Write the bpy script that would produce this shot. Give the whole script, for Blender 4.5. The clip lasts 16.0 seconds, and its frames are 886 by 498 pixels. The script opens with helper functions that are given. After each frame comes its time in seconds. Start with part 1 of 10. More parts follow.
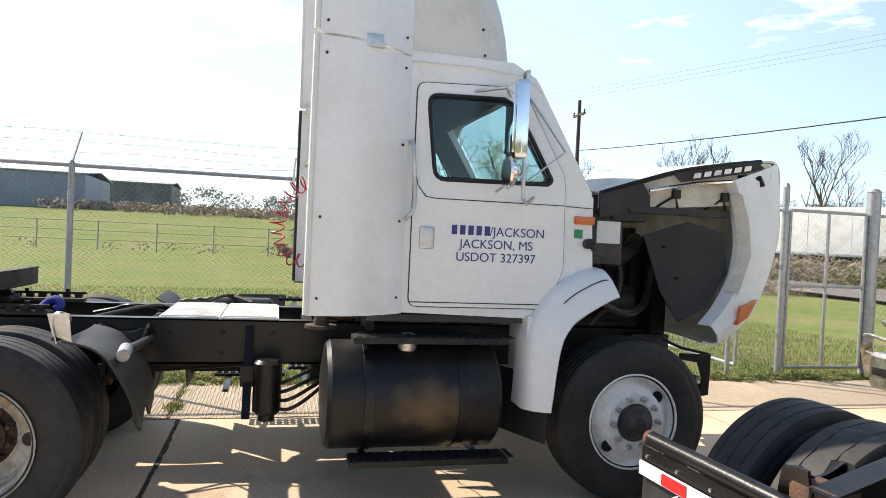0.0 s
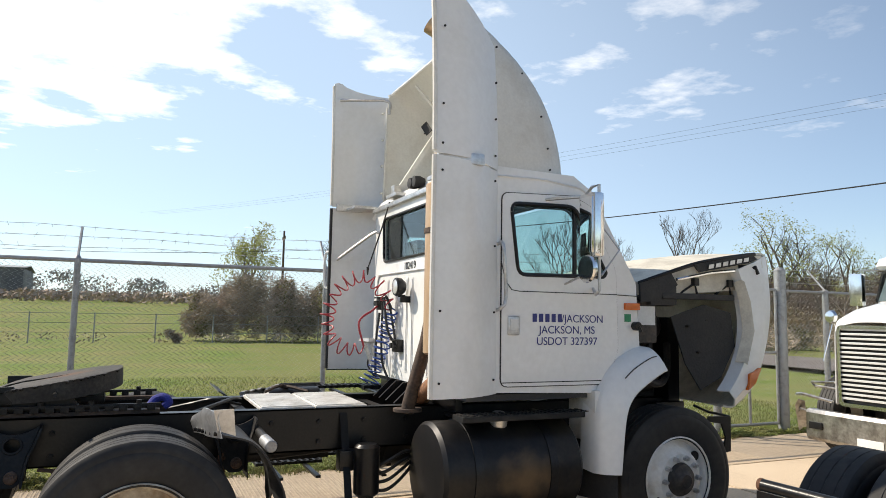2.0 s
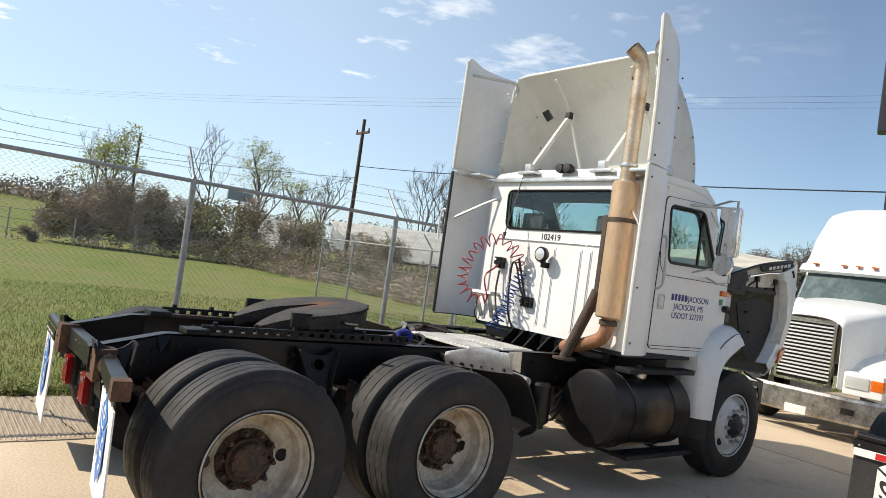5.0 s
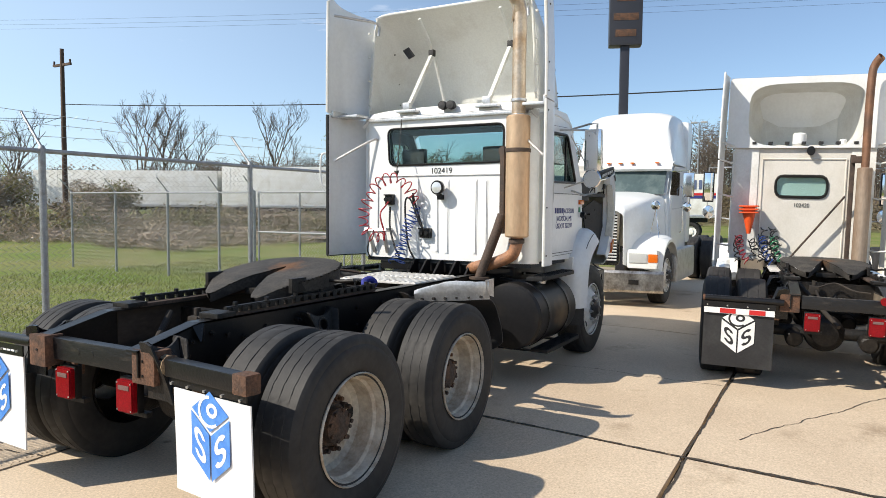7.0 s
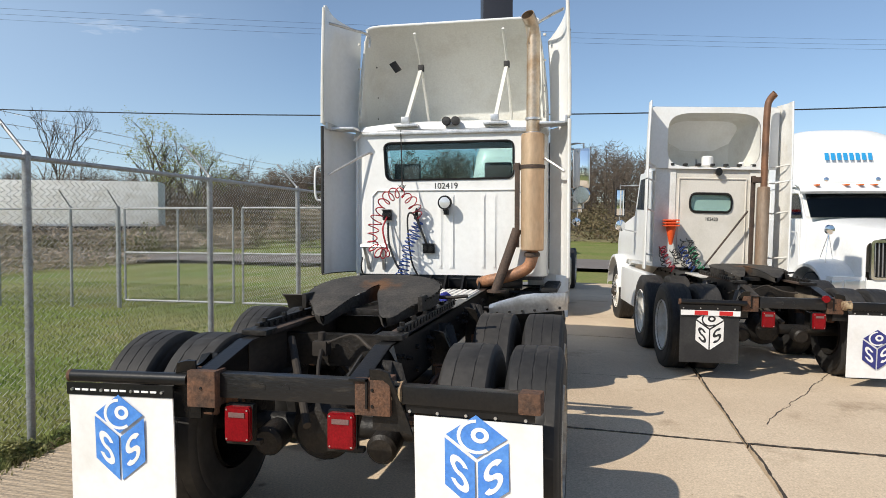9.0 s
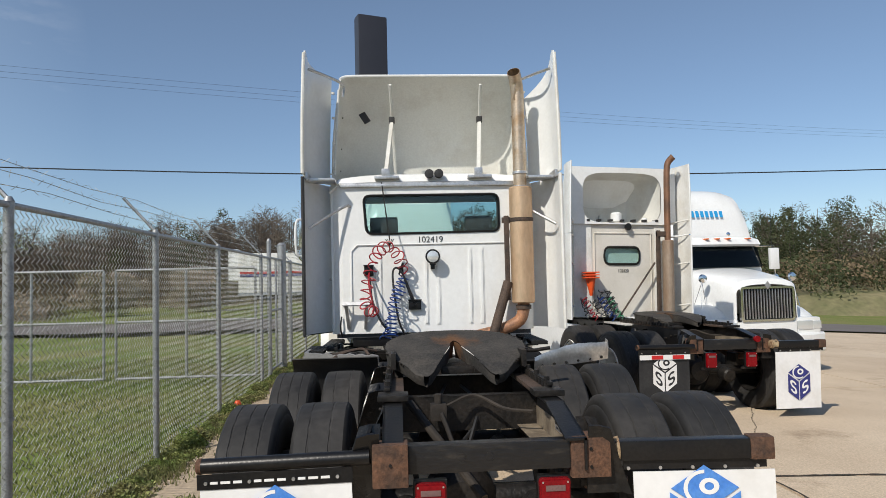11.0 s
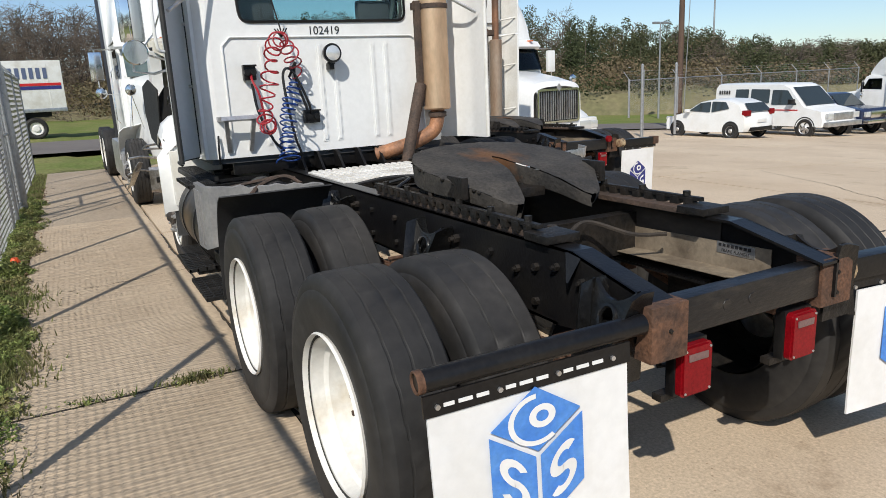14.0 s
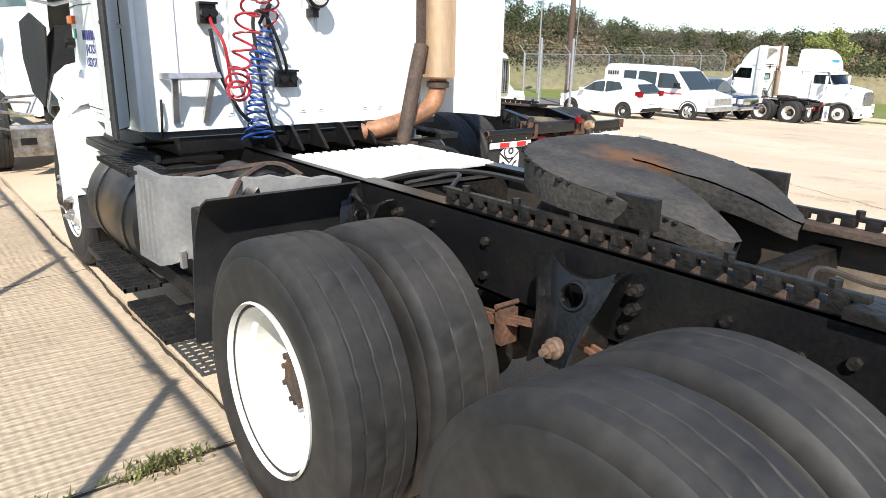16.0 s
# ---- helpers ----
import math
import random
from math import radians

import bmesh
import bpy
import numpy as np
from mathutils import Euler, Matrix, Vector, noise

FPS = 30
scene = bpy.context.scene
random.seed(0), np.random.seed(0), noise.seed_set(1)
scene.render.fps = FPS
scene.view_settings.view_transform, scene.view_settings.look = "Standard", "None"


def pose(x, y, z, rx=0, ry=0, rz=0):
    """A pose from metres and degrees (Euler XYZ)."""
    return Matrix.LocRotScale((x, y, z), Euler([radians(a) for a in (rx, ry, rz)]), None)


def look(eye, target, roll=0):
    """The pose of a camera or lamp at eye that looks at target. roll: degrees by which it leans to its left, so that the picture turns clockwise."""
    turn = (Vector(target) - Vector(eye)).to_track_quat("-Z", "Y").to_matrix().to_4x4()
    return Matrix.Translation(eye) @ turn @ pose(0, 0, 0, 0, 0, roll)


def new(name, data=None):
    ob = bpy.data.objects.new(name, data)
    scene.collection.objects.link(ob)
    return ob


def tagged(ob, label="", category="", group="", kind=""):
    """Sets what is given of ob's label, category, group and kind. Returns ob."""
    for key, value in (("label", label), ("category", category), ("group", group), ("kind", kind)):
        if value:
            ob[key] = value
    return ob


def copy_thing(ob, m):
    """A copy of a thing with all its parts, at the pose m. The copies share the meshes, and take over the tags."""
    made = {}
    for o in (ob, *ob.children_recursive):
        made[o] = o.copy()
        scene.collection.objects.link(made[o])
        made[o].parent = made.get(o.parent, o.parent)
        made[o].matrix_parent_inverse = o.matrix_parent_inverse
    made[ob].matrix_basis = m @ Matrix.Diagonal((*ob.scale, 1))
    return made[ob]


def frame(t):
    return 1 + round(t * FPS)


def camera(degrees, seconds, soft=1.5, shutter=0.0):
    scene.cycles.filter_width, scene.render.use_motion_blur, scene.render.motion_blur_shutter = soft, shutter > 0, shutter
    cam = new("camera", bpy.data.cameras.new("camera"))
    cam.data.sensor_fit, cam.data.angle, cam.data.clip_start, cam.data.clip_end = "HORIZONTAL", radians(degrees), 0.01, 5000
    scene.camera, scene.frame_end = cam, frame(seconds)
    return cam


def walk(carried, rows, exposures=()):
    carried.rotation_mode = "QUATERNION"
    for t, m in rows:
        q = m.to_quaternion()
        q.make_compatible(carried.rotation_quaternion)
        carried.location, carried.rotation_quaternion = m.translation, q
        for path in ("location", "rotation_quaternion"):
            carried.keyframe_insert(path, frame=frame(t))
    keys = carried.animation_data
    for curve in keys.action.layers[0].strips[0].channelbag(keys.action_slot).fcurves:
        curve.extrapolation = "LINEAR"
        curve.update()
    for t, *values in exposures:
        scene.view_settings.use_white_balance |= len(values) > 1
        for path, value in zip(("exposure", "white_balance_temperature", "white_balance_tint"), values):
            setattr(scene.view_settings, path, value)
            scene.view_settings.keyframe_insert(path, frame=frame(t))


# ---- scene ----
cam = camera(65.4, 16.0, 0.75)
PATH = [
    (0, (3.398, -4.903, 1.599), (3.87, -2.96, 1.561), 2.7),
    (0.5, (3.103, -5.06, 1.669), (3.644, -3.135, 1.69), 0.6),
    (1, (2.823, -5.056, 1.637), (3.449, -3.156, 1.643), -0.9),
    (1.5, (2.482, -5.007, 1.642), (3.199, -3.142, 1.748), 0.2),
    (2, (1.948, -5.025, 1.634), (2.753, -3.204, 1.83), 1.0),
    (2.5, (1.407, -5.013, 1.621), (2.25, -3.22, 1.891), 3.4),
    (3, (0.885, -4.914, 1.623), (1.765, -3.135, 1.867), 3.6),
    (3.5, (0.366, -4.896, 1.643), (1.309, -3.139, 1.798), 2.6),
    (3.7, (0.105, -4.874, 1.621), (1.081, -3.135, 1.774), 3.3),
    (5.8, (-1.295, -4.16, 1.634), (0.109, -2.737, 1.574), 4.0),
    (6, (-1.481, -4.08, 1.619), (-0.013, -2.723, 1.551), 0.1),
    (6.5, (-1.891, -3.844, 1.661), (-0.253, -2.705, 1.518), 1.5),
    (7, (-2.197, -3.431, 1.672), (-0.457, -2.452, 1.549), 0.5),
    (7.5, (-2.545, -2.988, 1.674), (-0.725, -2.167, 1.549), 0.7),
    (8, (-2.718, -2.453, 1.638), (-0.853, -1.742, 1.498), -0.9),
    (8.5, (-2.854, -1.939, 1.641), (-0.942, -1.358, 1.569), 0.0),
    (9, (-2.947, -1.424, 1.642), (-0.993, -1.003, 1.571), 0.1),
    (9.2, (-2.933, -1.235, 1.622), (-0.965, -0.885, 1.544), -1.7),
    (11.3, (-2.828, 0.649, 1.597), (-0.842, 0.411, 1.649), -1.4),
    (11.5, (-2.78, 0.851, 1.612), (-0.812, 0.497, 1.569), -1.6),
    (12, (-2.569, 1.166, 1.603), (-0.648, 0.652, 1.385), -2.4),
    (12.5, (-2.349, 1.461, 1.636), (-0.475, 0.846, 1.3), -4.1),
    (13, (-2.06, 1.694, 1.608), (-0.311, 0.842, 1.145), -4.3),
    (13.5, (-1.721, 1.779, 1.589), (0.001, 0.879, 1.115), -3.6),
    (14, (-1.374, 1.864, 1.596), (0.347, 0.958, 1.13), -2.8),
    (14.5, (-1.016, 1.924, 1.58), (0.595, 0.835, 1.111), -0.3),
    (15, (-0.659, 1.872, 1.533), (0.856, 0.697, 0.963), -1.2),
    (15.5, (-0.257, 1.96, 1.572), (1.212, 0.764, 0.931), -0.6),
    (16, (0.106, 2.06, 1.599), (1.593, 0.848, 1.034), 1.2),
]
# seconds, stops, kelvin, tint
EXPOSURES = [(0.0, 0.95, 7200, 12), (1.0, 0.72, 7200, 12), (2.0, 0.45, 7300, 11), (3.5, 0.15, 7300, 10), (6.0, 0.48, 7000, 10), (7.0, 0.42, 6850, 10), (9.0, 0.19, 6850, 10), (11.5, -0.1, 6750, 10), (12.5, 0.0, 6750, 10), (13.5, -0.1, 6600, 10), (14.0, 0.0, 6600, 10), (14.5, 0.15, 6550, 10), (15.5, 0.6, 6550, 10), (16.0, 0.83, 6600, 10)]
walk(cam, [(t, look(eye, target, roll)) for t, eye, target, roll in PATH], EXPOSURES)

# ---- world, sun ----
world = bpy.data.worlds.new("sky")
scene.world = world
world.use_nodes = True
SUN = Vector((-0.87, 0.70, 1.0)).normalized()
SUN_EL = math.asin(SUN.z)
SUN_AZ = math.atan2(SUN.y, SUN.x)


def make_sky():
    nt = world.node_tree
    nt.nodes.clear()
    out = nt.nodes.new("ShaderNodeOutputWorld")
    bg = nt.nodes.new("ShaderNodeBackground")
    sky = nt.nodes.new("ShaderNodeTexSky")
    sky.sky_type = 'NISHITA'
    sky.sun_disc = False
    sky.sun_elevation = SUN_EL
    sky.sun_rotation = math.pi / 2 - SUN_AZ
    sky.air_density, sky.dust_density, sky.ozone_density = 0.9, 0.3, 1.0
    # thin broken clouds
    tc = nt.nodes.new("ShaderNodeTexCoord")
    sep = nt.nodes.new("ShaderNodeSeparateXYZ")
    nt.links.new(tc.outputs["Generated"], sep.inputs[0])
    mx = nt.nodes.new("ShaderNodeMath")
    mx.operation = 'MAXIMUM'
    mx.inputs[1].default_value = 0.04
    nt.links.new(sep.outputs["Z"], mx.inputs[0])
    dv = nt.nodes.new("ShaderNodeVectorMath")
    dv.operation = 'DIVIDE'
    cmb = nt.nodes.new("ShaderNodeCombineXYZ")
    for i in range(3):
        nt.links.new(mx.outputs[0], cmb.inputs[i])
    nt.links.new(tc.outputs["Generated"], dv.inputs[0])
    nt.links.new(cmb.outputs[0], dv.inputs[1])
    no = nt.nodes.new("ShaderNodeTexNoise")
    no.inputs["Scale"].default_value = 2.1
    no.inputs["Detail"].default_value = 9
    no.inputs["Roughness"].default_value = 0.58
    nt.links.new(dv.outputs[0], no.inputs["Vector"])
    rp = nt.nodes.new("ShaderNodeValToRGB")
    rp.color_ramp.elements[0].position, rp.color_ramp.elements[0].color = 0.54, (0, 0, 0, 1)
    rp.color_ramp.elements[1].position, rp.color_ramp.elements[1].color = 0.78, (1, 1, 1, 1)
    # one large bank in the north, clear air near the horizon
    bank = nt.nodes.new("ShaderNodeVectorMath")
    bank.operation = 'DOT_PRODUCT'
    bank.inputs[1].default_value = (-0.115, 0.925, 0.362)
    nt.links.new(tc.outputs["Generated"], bank.inputs[0])
    lift = nt.nodes.new("ShaderNodeMapRange")
    lift.interpolation_type = 'SMOOTHSTEP'
    lift.inputs["From Min"].default_value, lift.inputs["From Max"].default_value = 0.967, 0.996
    lift.inputs["To Min"].default_value, lift.inputs["To Max"].default_value = 0.0, 0.175
    nt.links.new(bank.outputs["Value"], lift.inputs["Value"])
    low = nt.nodes.new("ShaderNodeMapRange")
    low.interpolation_type = 'SMOOTHSTEP'
    low.inputs["From Min"].default_value, low.inputs["From Max"].default_value = 0.17, 0.31
    low.inputs["To Min"].default_value, low.inputs["To Max"].default_value = -0.16, 0.0
    nt.links.new(sep.outputs["Z"], low.inputs["Value"])
    s1 = nt.nodes.new("ShaderNodeMath")
    nt.links.new(no.outputs["Fac"], s1.inputs[0])
    nt.links.new(lift.outputs[0], s1.inputs[1])
    s2 = nt.nodes.new("ShaderNodeMath")
    nt.links.new(s1.outputs[0], s2.inputs[0])
    nt.links.new(low.outputs[0], s2.inputs[1])
    nt.links.new(s2.outputs[0], rp.inputs[0])
    # clouds stay on the northern side of the yard
    dt = nt.nodes.new("ShaderNodeVectorMath")
    dt.operation = 'DOT_PRODUCT'
    dt.inputs[1].default_value = (-0.12, 0.99, 0.0)
    nt.links.new(tc.outputs["Generated"], dt.inputs[0])
    mr = nt.nodes.new("ShaderNodeMapRange")
    mr.inputs["From Min"].default_value, mr.inputs["From Max"].default_value = 0.27, 0.82
    nt.links.new(dt.outputs["Value"], mr.inputs["Value"])
    mul = nt.nodes.new("ShaderNodeMath")
    mul.operation = 'MULTIPLY'
    nt.links.new(rp.outputs[0], mul.inputs[0])
    nt.links.new(mr.outputs[0], mul.inputs[1])
    veil = nt.nodes.new("ShaderNodeMath")
    veil.operation = 'MULTIPLY_ADD'
    veil.inputs[1].default_value, veil.inputs[2].default_value = 0.38, 0.0
    nt.links.new(mr.outputs[0], veil.inputs[0])
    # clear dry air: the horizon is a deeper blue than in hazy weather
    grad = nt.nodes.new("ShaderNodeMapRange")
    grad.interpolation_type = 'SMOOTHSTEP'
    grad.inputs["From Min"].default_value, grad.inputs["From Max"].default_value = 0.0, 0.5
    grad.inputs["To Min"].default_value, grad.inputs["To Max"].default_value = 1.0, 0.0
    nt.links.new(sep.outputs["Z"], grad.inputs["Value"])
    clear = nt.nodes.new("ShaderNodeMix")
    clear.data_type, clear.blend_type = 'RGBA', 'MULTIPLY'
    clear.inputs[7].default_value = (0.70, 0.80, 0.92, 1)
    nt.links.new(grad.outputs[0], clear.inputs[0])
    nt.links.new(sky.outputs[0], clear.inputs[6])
    haze = nt.nodes.new("ShaderNodeMix")
    haze.data_type = 'RGBA'
    haze.inputs[7].default_value = (5.6, 7.4, 9.6, 1)
    nt.links.new(veil.outputs[0], haze.inputs[0])
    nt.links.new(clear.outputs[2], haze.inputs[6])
    mix = nt.nodes.new("ShaderNodeMix")
    mix.data_type = 'RGBA'
    mix.inputs[7].default_value = (11, 11, 11, 1)
    nt.links.new(mul.outputs[0], mix.inputs[0])
    nt.links.new(haze.outputs[2], mix.inputs[6])
    nt.links.new(mix.outputs[2], bg.inputs[0])
    bg.inputs["Strength"].default_value = 0.125
    nt.links.new(bg.outputs[0], out.inputs[0])


make_sky()
sun = new("sun", bpy.data.lights.new("sun", 'SUN'))
sun.data.energy, sun.data.angle, sun.data.color = 4.2, radians(0.55), (1.0, 0.955, 0.88)
sun.matrix_world = look(SUN * 50, (0, 0, 0))


# ---- materials ----
def material(name, color, rough=0.6, metal=0.0, vary=0.12, scale=3.0, bump=0.0, bscale=60.0, second=None, amount=0.5, spec=0.5, coat=0.0, tint=None, stretch=(1, 1, 1), island=0.0, thin=0.0):
    """A surface with large blotches (second colour), fine grain and fine relief."""
    m = bpy.data.materials.new(name)
    m.use_nodes = True
    nt = m.node_tree
    b = nt.nodes["Principled BSDF"]
    b.inputs["Roughness"].default_value = rough
    b.inputs["Metallic"].default_value = metal
    b.inputs["Specular IOR Level"].default_value = spec
    b.inputs["Coat Weight"].default_value = coat
    tc = nt.nodes.new("ShaderNodeTexCoord")
    mp = nt.nodes.new("ShaderNodeMapping")
    mp.inputs["Scale"].default_value = stretch
    nt.links.new(tc.outputs["Object"], mp.inputs[0])
    n1 = nt.nodes.new("ShaderNodeTexNoise")
    n1.inputs["Scale"].default_value = scale
    n1.inputs["Detail"].default_value = 8
    n1.inputs["Roughness"].default_value = 0.62
    nt.links.new(mp.outputs[0], n1.inputs["Vector"])
    rp = nt.nodes.new("ShaderNodeValToRGB")
    lo = 0.5 - 0.28 * amount
    rp.color_ramp.elements[0].position = max(0.0, 0.62 - 0.35 * amount)
    rp.color_ramp.elements[1].position = min(1.0, 0.80 - 0.2 * amount)
    rp.color_ramp.elements[0].color = (*color, 1)
    sc = second if second else tuple(c * (1 - vary) for c in color)
    rp.color_ramp.elements[1].color = (*sc, 1)
    nt.links.new(n1.outputs["Fac"], rp.inputs[0])
    n2 = nt.nodes.new("ShaderNodeTexNoise")
    n2.inputs["Scale"].default_value = bscale
    n2.inputs["Detail"].default_value = 4
    nt.links.new(mp.outputs[0], n2.inputs["Vector"])
    mr = nt.nodes.new("ShaderNodeMapRange")
    mr.inputs["From Min"].default_value, mr.inputs["From Max"].default_value = 0.3, 0.7
    mr.inputs["To Min"].default_value, mr.inputs["To Max"].default_value = 1 - vary, 1 + vary
    nt.links.new(n2.outputs["Fac"], mr.inputs["Value"])
    mx = nt.nodes.new("ShaderNodeMix")
    mx.data_type, mx.blend_type = 'RGBA', 'MULTIPLY'
    mx.inputs[0].default_value = 1.0
    nt.links.new(rp.outputs[0], mx.inputs[6])
    nt.links.new(mr.outputs[0], mx.inputs[7])
    nt.links.new(mx.outputs[2], b.inputs["Base Color"])
    if island:
        ge = nt.nodes.new("ShaderNodeNewGeometry")
        mi = nt.nodes.new("ShaderNodeMapRange")
        mi.inputs["To Min"].default_value, mi.inputs["To Max"].default_value = 1 - island, 1 + island
        nt.links.new(ge.outputs["Random Per Island"], mi.inputs["Value"])
        m3 = nt.nodes.new("ShaderNodeMix")
        m3.data_type, m3.blend_type = 'RGBA', 'MULTIPLY'
        m3.inputs[0].default_value = 1.0
        nt.links.new(mx.outputs[2], m3.inputs[6])
        nt.links.new(mi.outputs[0], m3.inputs[7])
        nt.links.new(m3.outputs[2], b.inputs["Base Color"])
    if bump:
        bp = nt.nodes.new("ShaderNodeBump")
        bp.inputs["Strength"].default_value = bump
        bp.inputs["Distance"].default_value = 0.01
        nt.links.new(n2.outputs["Fac"], bp.inputs["Height"])
        nt.links.new(bp.outputs[0], b.inputs["Normal"])
    if thin:
        # thin leaves let light through
        tl = nt.nodes.new("ShaderNodeBsdfTranslucent")
        ms = nt.nodes.new("ShaderNodeMixShader")
        ms.inputs[0].default_value = thin
        nt.links.new(b.inputs["Base Color"].links[0].from_socket, tl.inputs[0])
        nt.links.new(b.outputs[0], ms.inputs[1])
        nt.links.new(tl.outputs[0], ms.inputs[2])
        nt.links.new(ms.outputs[0], nt.nodes["Material Output"].inputs[0])
    return m


def glass_material(name, color=(0.35, 0.5, 0.48), alpha=0.55):
    m = bpy.data.materials.new(name)
    m.use_nodes = True
    nt = m.node_tree
    nt.nodes.clear()
    out = nt.nodes.new("ShaderNodeOutputMaterial")
    tr = nt.nodes.new("ShaderNodeBsdfTransparent")
    tr.inputs[0].default_value = (*color, 1)
    gl = nt.nodes.new("ShaderNodeBsdfGlossy")
    gl.inputs["Roughness"].default_value = 0.02
    lw = nt.nodes.new("ShaderNodeLayerWeight")
    lw.inputs[0].default_value = 0.5
    pw = nt.nodes.new("ShaderNodeMath")
    pw.operation = 'POWER'
    pw.inputs[1].default_value = 3.5
    nt.links.new(lw.outputs["Facing"], pw.inputs[0])
    fr = nt.nodes.new("ShaderNodeMath")
    fr.operation = 'MULTIPLY_ADD'
    fr.inputs[1].default_value, fr.inputs[2].default_value = 0.55, 0.03
    nt.links.new(pw.outputs[0], fr.inputs[0])
    mx = nt.nodes.new("ShaderNodeMixShader")
    nt.links.new(fr.outputs[0], mx.inputs[0])
    nt.links.new(tr.outputs[0], mx.inputs[1])
    nt.links.new(gl.outputs[0], mx.inputs[2])
    nt.links.new(mx.outputs[0], out.inputs[0])
    return m


WHITE = material("white_paint", (0.78, 0.79, 0.78), 0.32, vary=0.03, scale=1.6, bscale=25, second=(0.70, 0.70, 0.67), amount=0.4, coat=0.3)
WHITE_OLD = material("chalky_white_paint", (0.74, 0.74, 0.71), 0.5, vary=0.05, scale=2.2, bscale=40, second=(0.60, 0.58, 0.52), amount=0.55)
CREAM = material("cream_fibreglass", (0.66, 0.62, 0.52), 0.55, vary=0.07, scale=4, bscale=60, second=(0.42, 0.38, 0.31), amount=0.5, bump=0.15)
INNER = material("dull_inner_panel", (0.66, 0.66, 0.62), 0.6, vary=0.05, scale=2.5, bscale=50, second=(0.55, 0.53, 0.48), amount=0.5, bump=0.1)
BEIGE = material("beige_cab_paint", (0.66, 0.63, 0.57), 0.45, vary=0.04, scale=2, bscale=40, second=(0.56, 0.53, 0.46), amount=0.5)
BLACK = material("black_chassis_paint", (0.007, 0.007, 0.008), 0.34, vary=0.3, scale=5, bscale=70, second=(0.013, 0.012, 0.011), amount=0.6, bump=0.1, spec=0.35)
GREASE = material("greasy_black_steel", (0.010, 0.0095, 0.009), 0.5, vary=0.35, scale=6, bscale=45, second=(0.026, 0.021, 0.017), amount=0.6, bump=0.5, spec=0.3)
PLATE_STEEL = material("worn_fifth_wheel_steel", (0.033, 0.033, 0.035), 0.55, vary=0.25, scale=4.5, bscale=55, second=(0.075, 0.070, 0.066), amount=0.55, bump=0.35, spec=0.3)
RUST = material("rusty_steel", (0.125, 0.060, 0.033), 0.85, vary=0.35, scale=9, bscale=70, second=(0.055, 0.032, 0.022), amount=0.7, bump=0.5)
RUST_DARK = material("brown_stained_steel", (0.075, 0.048, 0.034), 0.75, vary=0.3, scale=8, bscale=60, second=(0.03, 0.024, 0.02), amount=0.6, bump=0.4)
HEATED = material("heat_stained_muffler", (0.54, 0.34, 0.20), 0.42, metal=0.5, vary=0.10, scale=3.2, bscale=35, second=(0.60, 0.43, 0.28), amount=0.6, stretch=(1, 1, 0.35))
PIPE = material("weathered_exhaust_pipe", (0.56, 0.46, 0.35), 0.38, metal=0.65, vary=0.12, scale=4, bscale=40, second=(0.42, 0.27, 0.15), amount=0.6)
RUBBER = material("tyre_rubber", (0.019, 0.0185, 0.0185), 0.62, vary=0.18, scale=3, bscale=26, second=(0.040, 0.037, 0.034), amount=0.65, bump=0.10, spec=0.34)
RUBBER_FLAP = material("black_rubber_sheet", (0.014, 0.014, 0.015), 0.6, vary=0.2, scale=3, bscale=50, second=(0.03, 0.03, 0.03), amount=0.5, bump=0.15)
RIM_WHITE = material("white_wheel_paint", (0.76, 0.75, 0.71), 0.45, vary=0.06, scale=6, bscale=40, second=(0.60, 0.55, 0.46), amount=0.35)
RIM_DIRTY = material("dirty_wheel_paint", (0.62, 0.56, 0.46), 0.6, vary=0.12, scale=7, bscale=45, second=(0.30, 0.20, 0.12), amount=0.55, bump=0.2)
HUB = material("rusty_hub", (0.055, 0.038, 0.028), 0.8, vary=0.35, scale=12, bscale=80, second=(0.14, 0.07, 0.035), amount=0.5, bump=0.5)
CHROME = material("chrome", (0.80, 0.80, 0.80), 0.12, metal=1.0, vary=0.04, scale=5, bscale=40)
ALU = material("dull_aluminium", (0.62, 0.62, 0.62), 0.38, metal=0.85, vary=0.12, scale=6, bscale=50, second=(0.42, 0.41, 0.40), amount=0.5, bump=0.1)
GALV = material("galvanised_steel", (0.36, 0.37, 0.38), 0.5, metal=0.6, vary=0.15, scale=14, bscale=80, second=(0.26, 0.26, 0.25), amount=0.5)
WIRE = material("fence_wire", (0.47, 0.47, 0.46), 0.55, metal=0.5, vary=0.15, scale=8, bscale=60, second=(0.2, 0.19, 0.17))
TREAD_WHITE = material("white_tread_plate", (0.72, 0.71, 0.68), 0.4, vary=0.08, scale=6, bscale=50, second=(0.52, 0.49, 0.44), amount=0.5)
FLAP_WHITE = material("white_plastic_flap", (0.79, 0.79, 0.78), 0.5, vary=0.03, scale=3, bscale=30, second=(0.70, 0.69, 0.66), amount=0.4)
BLUE = material("logo_blue", (0.055, 0.21, 0.62), 0.45, vary=0.10, scale=12, bscale=60, second=(0.10, 0.29, 0.68), amount=0.6)
NAVY = material("navy_lettering", (0.03, 0.035, 0.18), 0.45, vary=0.05)
DARK_INK = material("dark_lettering", (0.02, 0.02, 0.022), 0.5, vary=0.05)
TEAL = material("logo_light_blue", (0.02, 0.30, 0.62), 0.4, vary=0.05)
RED_LENS = material("red_lens", (0.21, 0.004, 0.008), 0.24, vary=0.22, scale=14, bscale=120, spec=0.22)
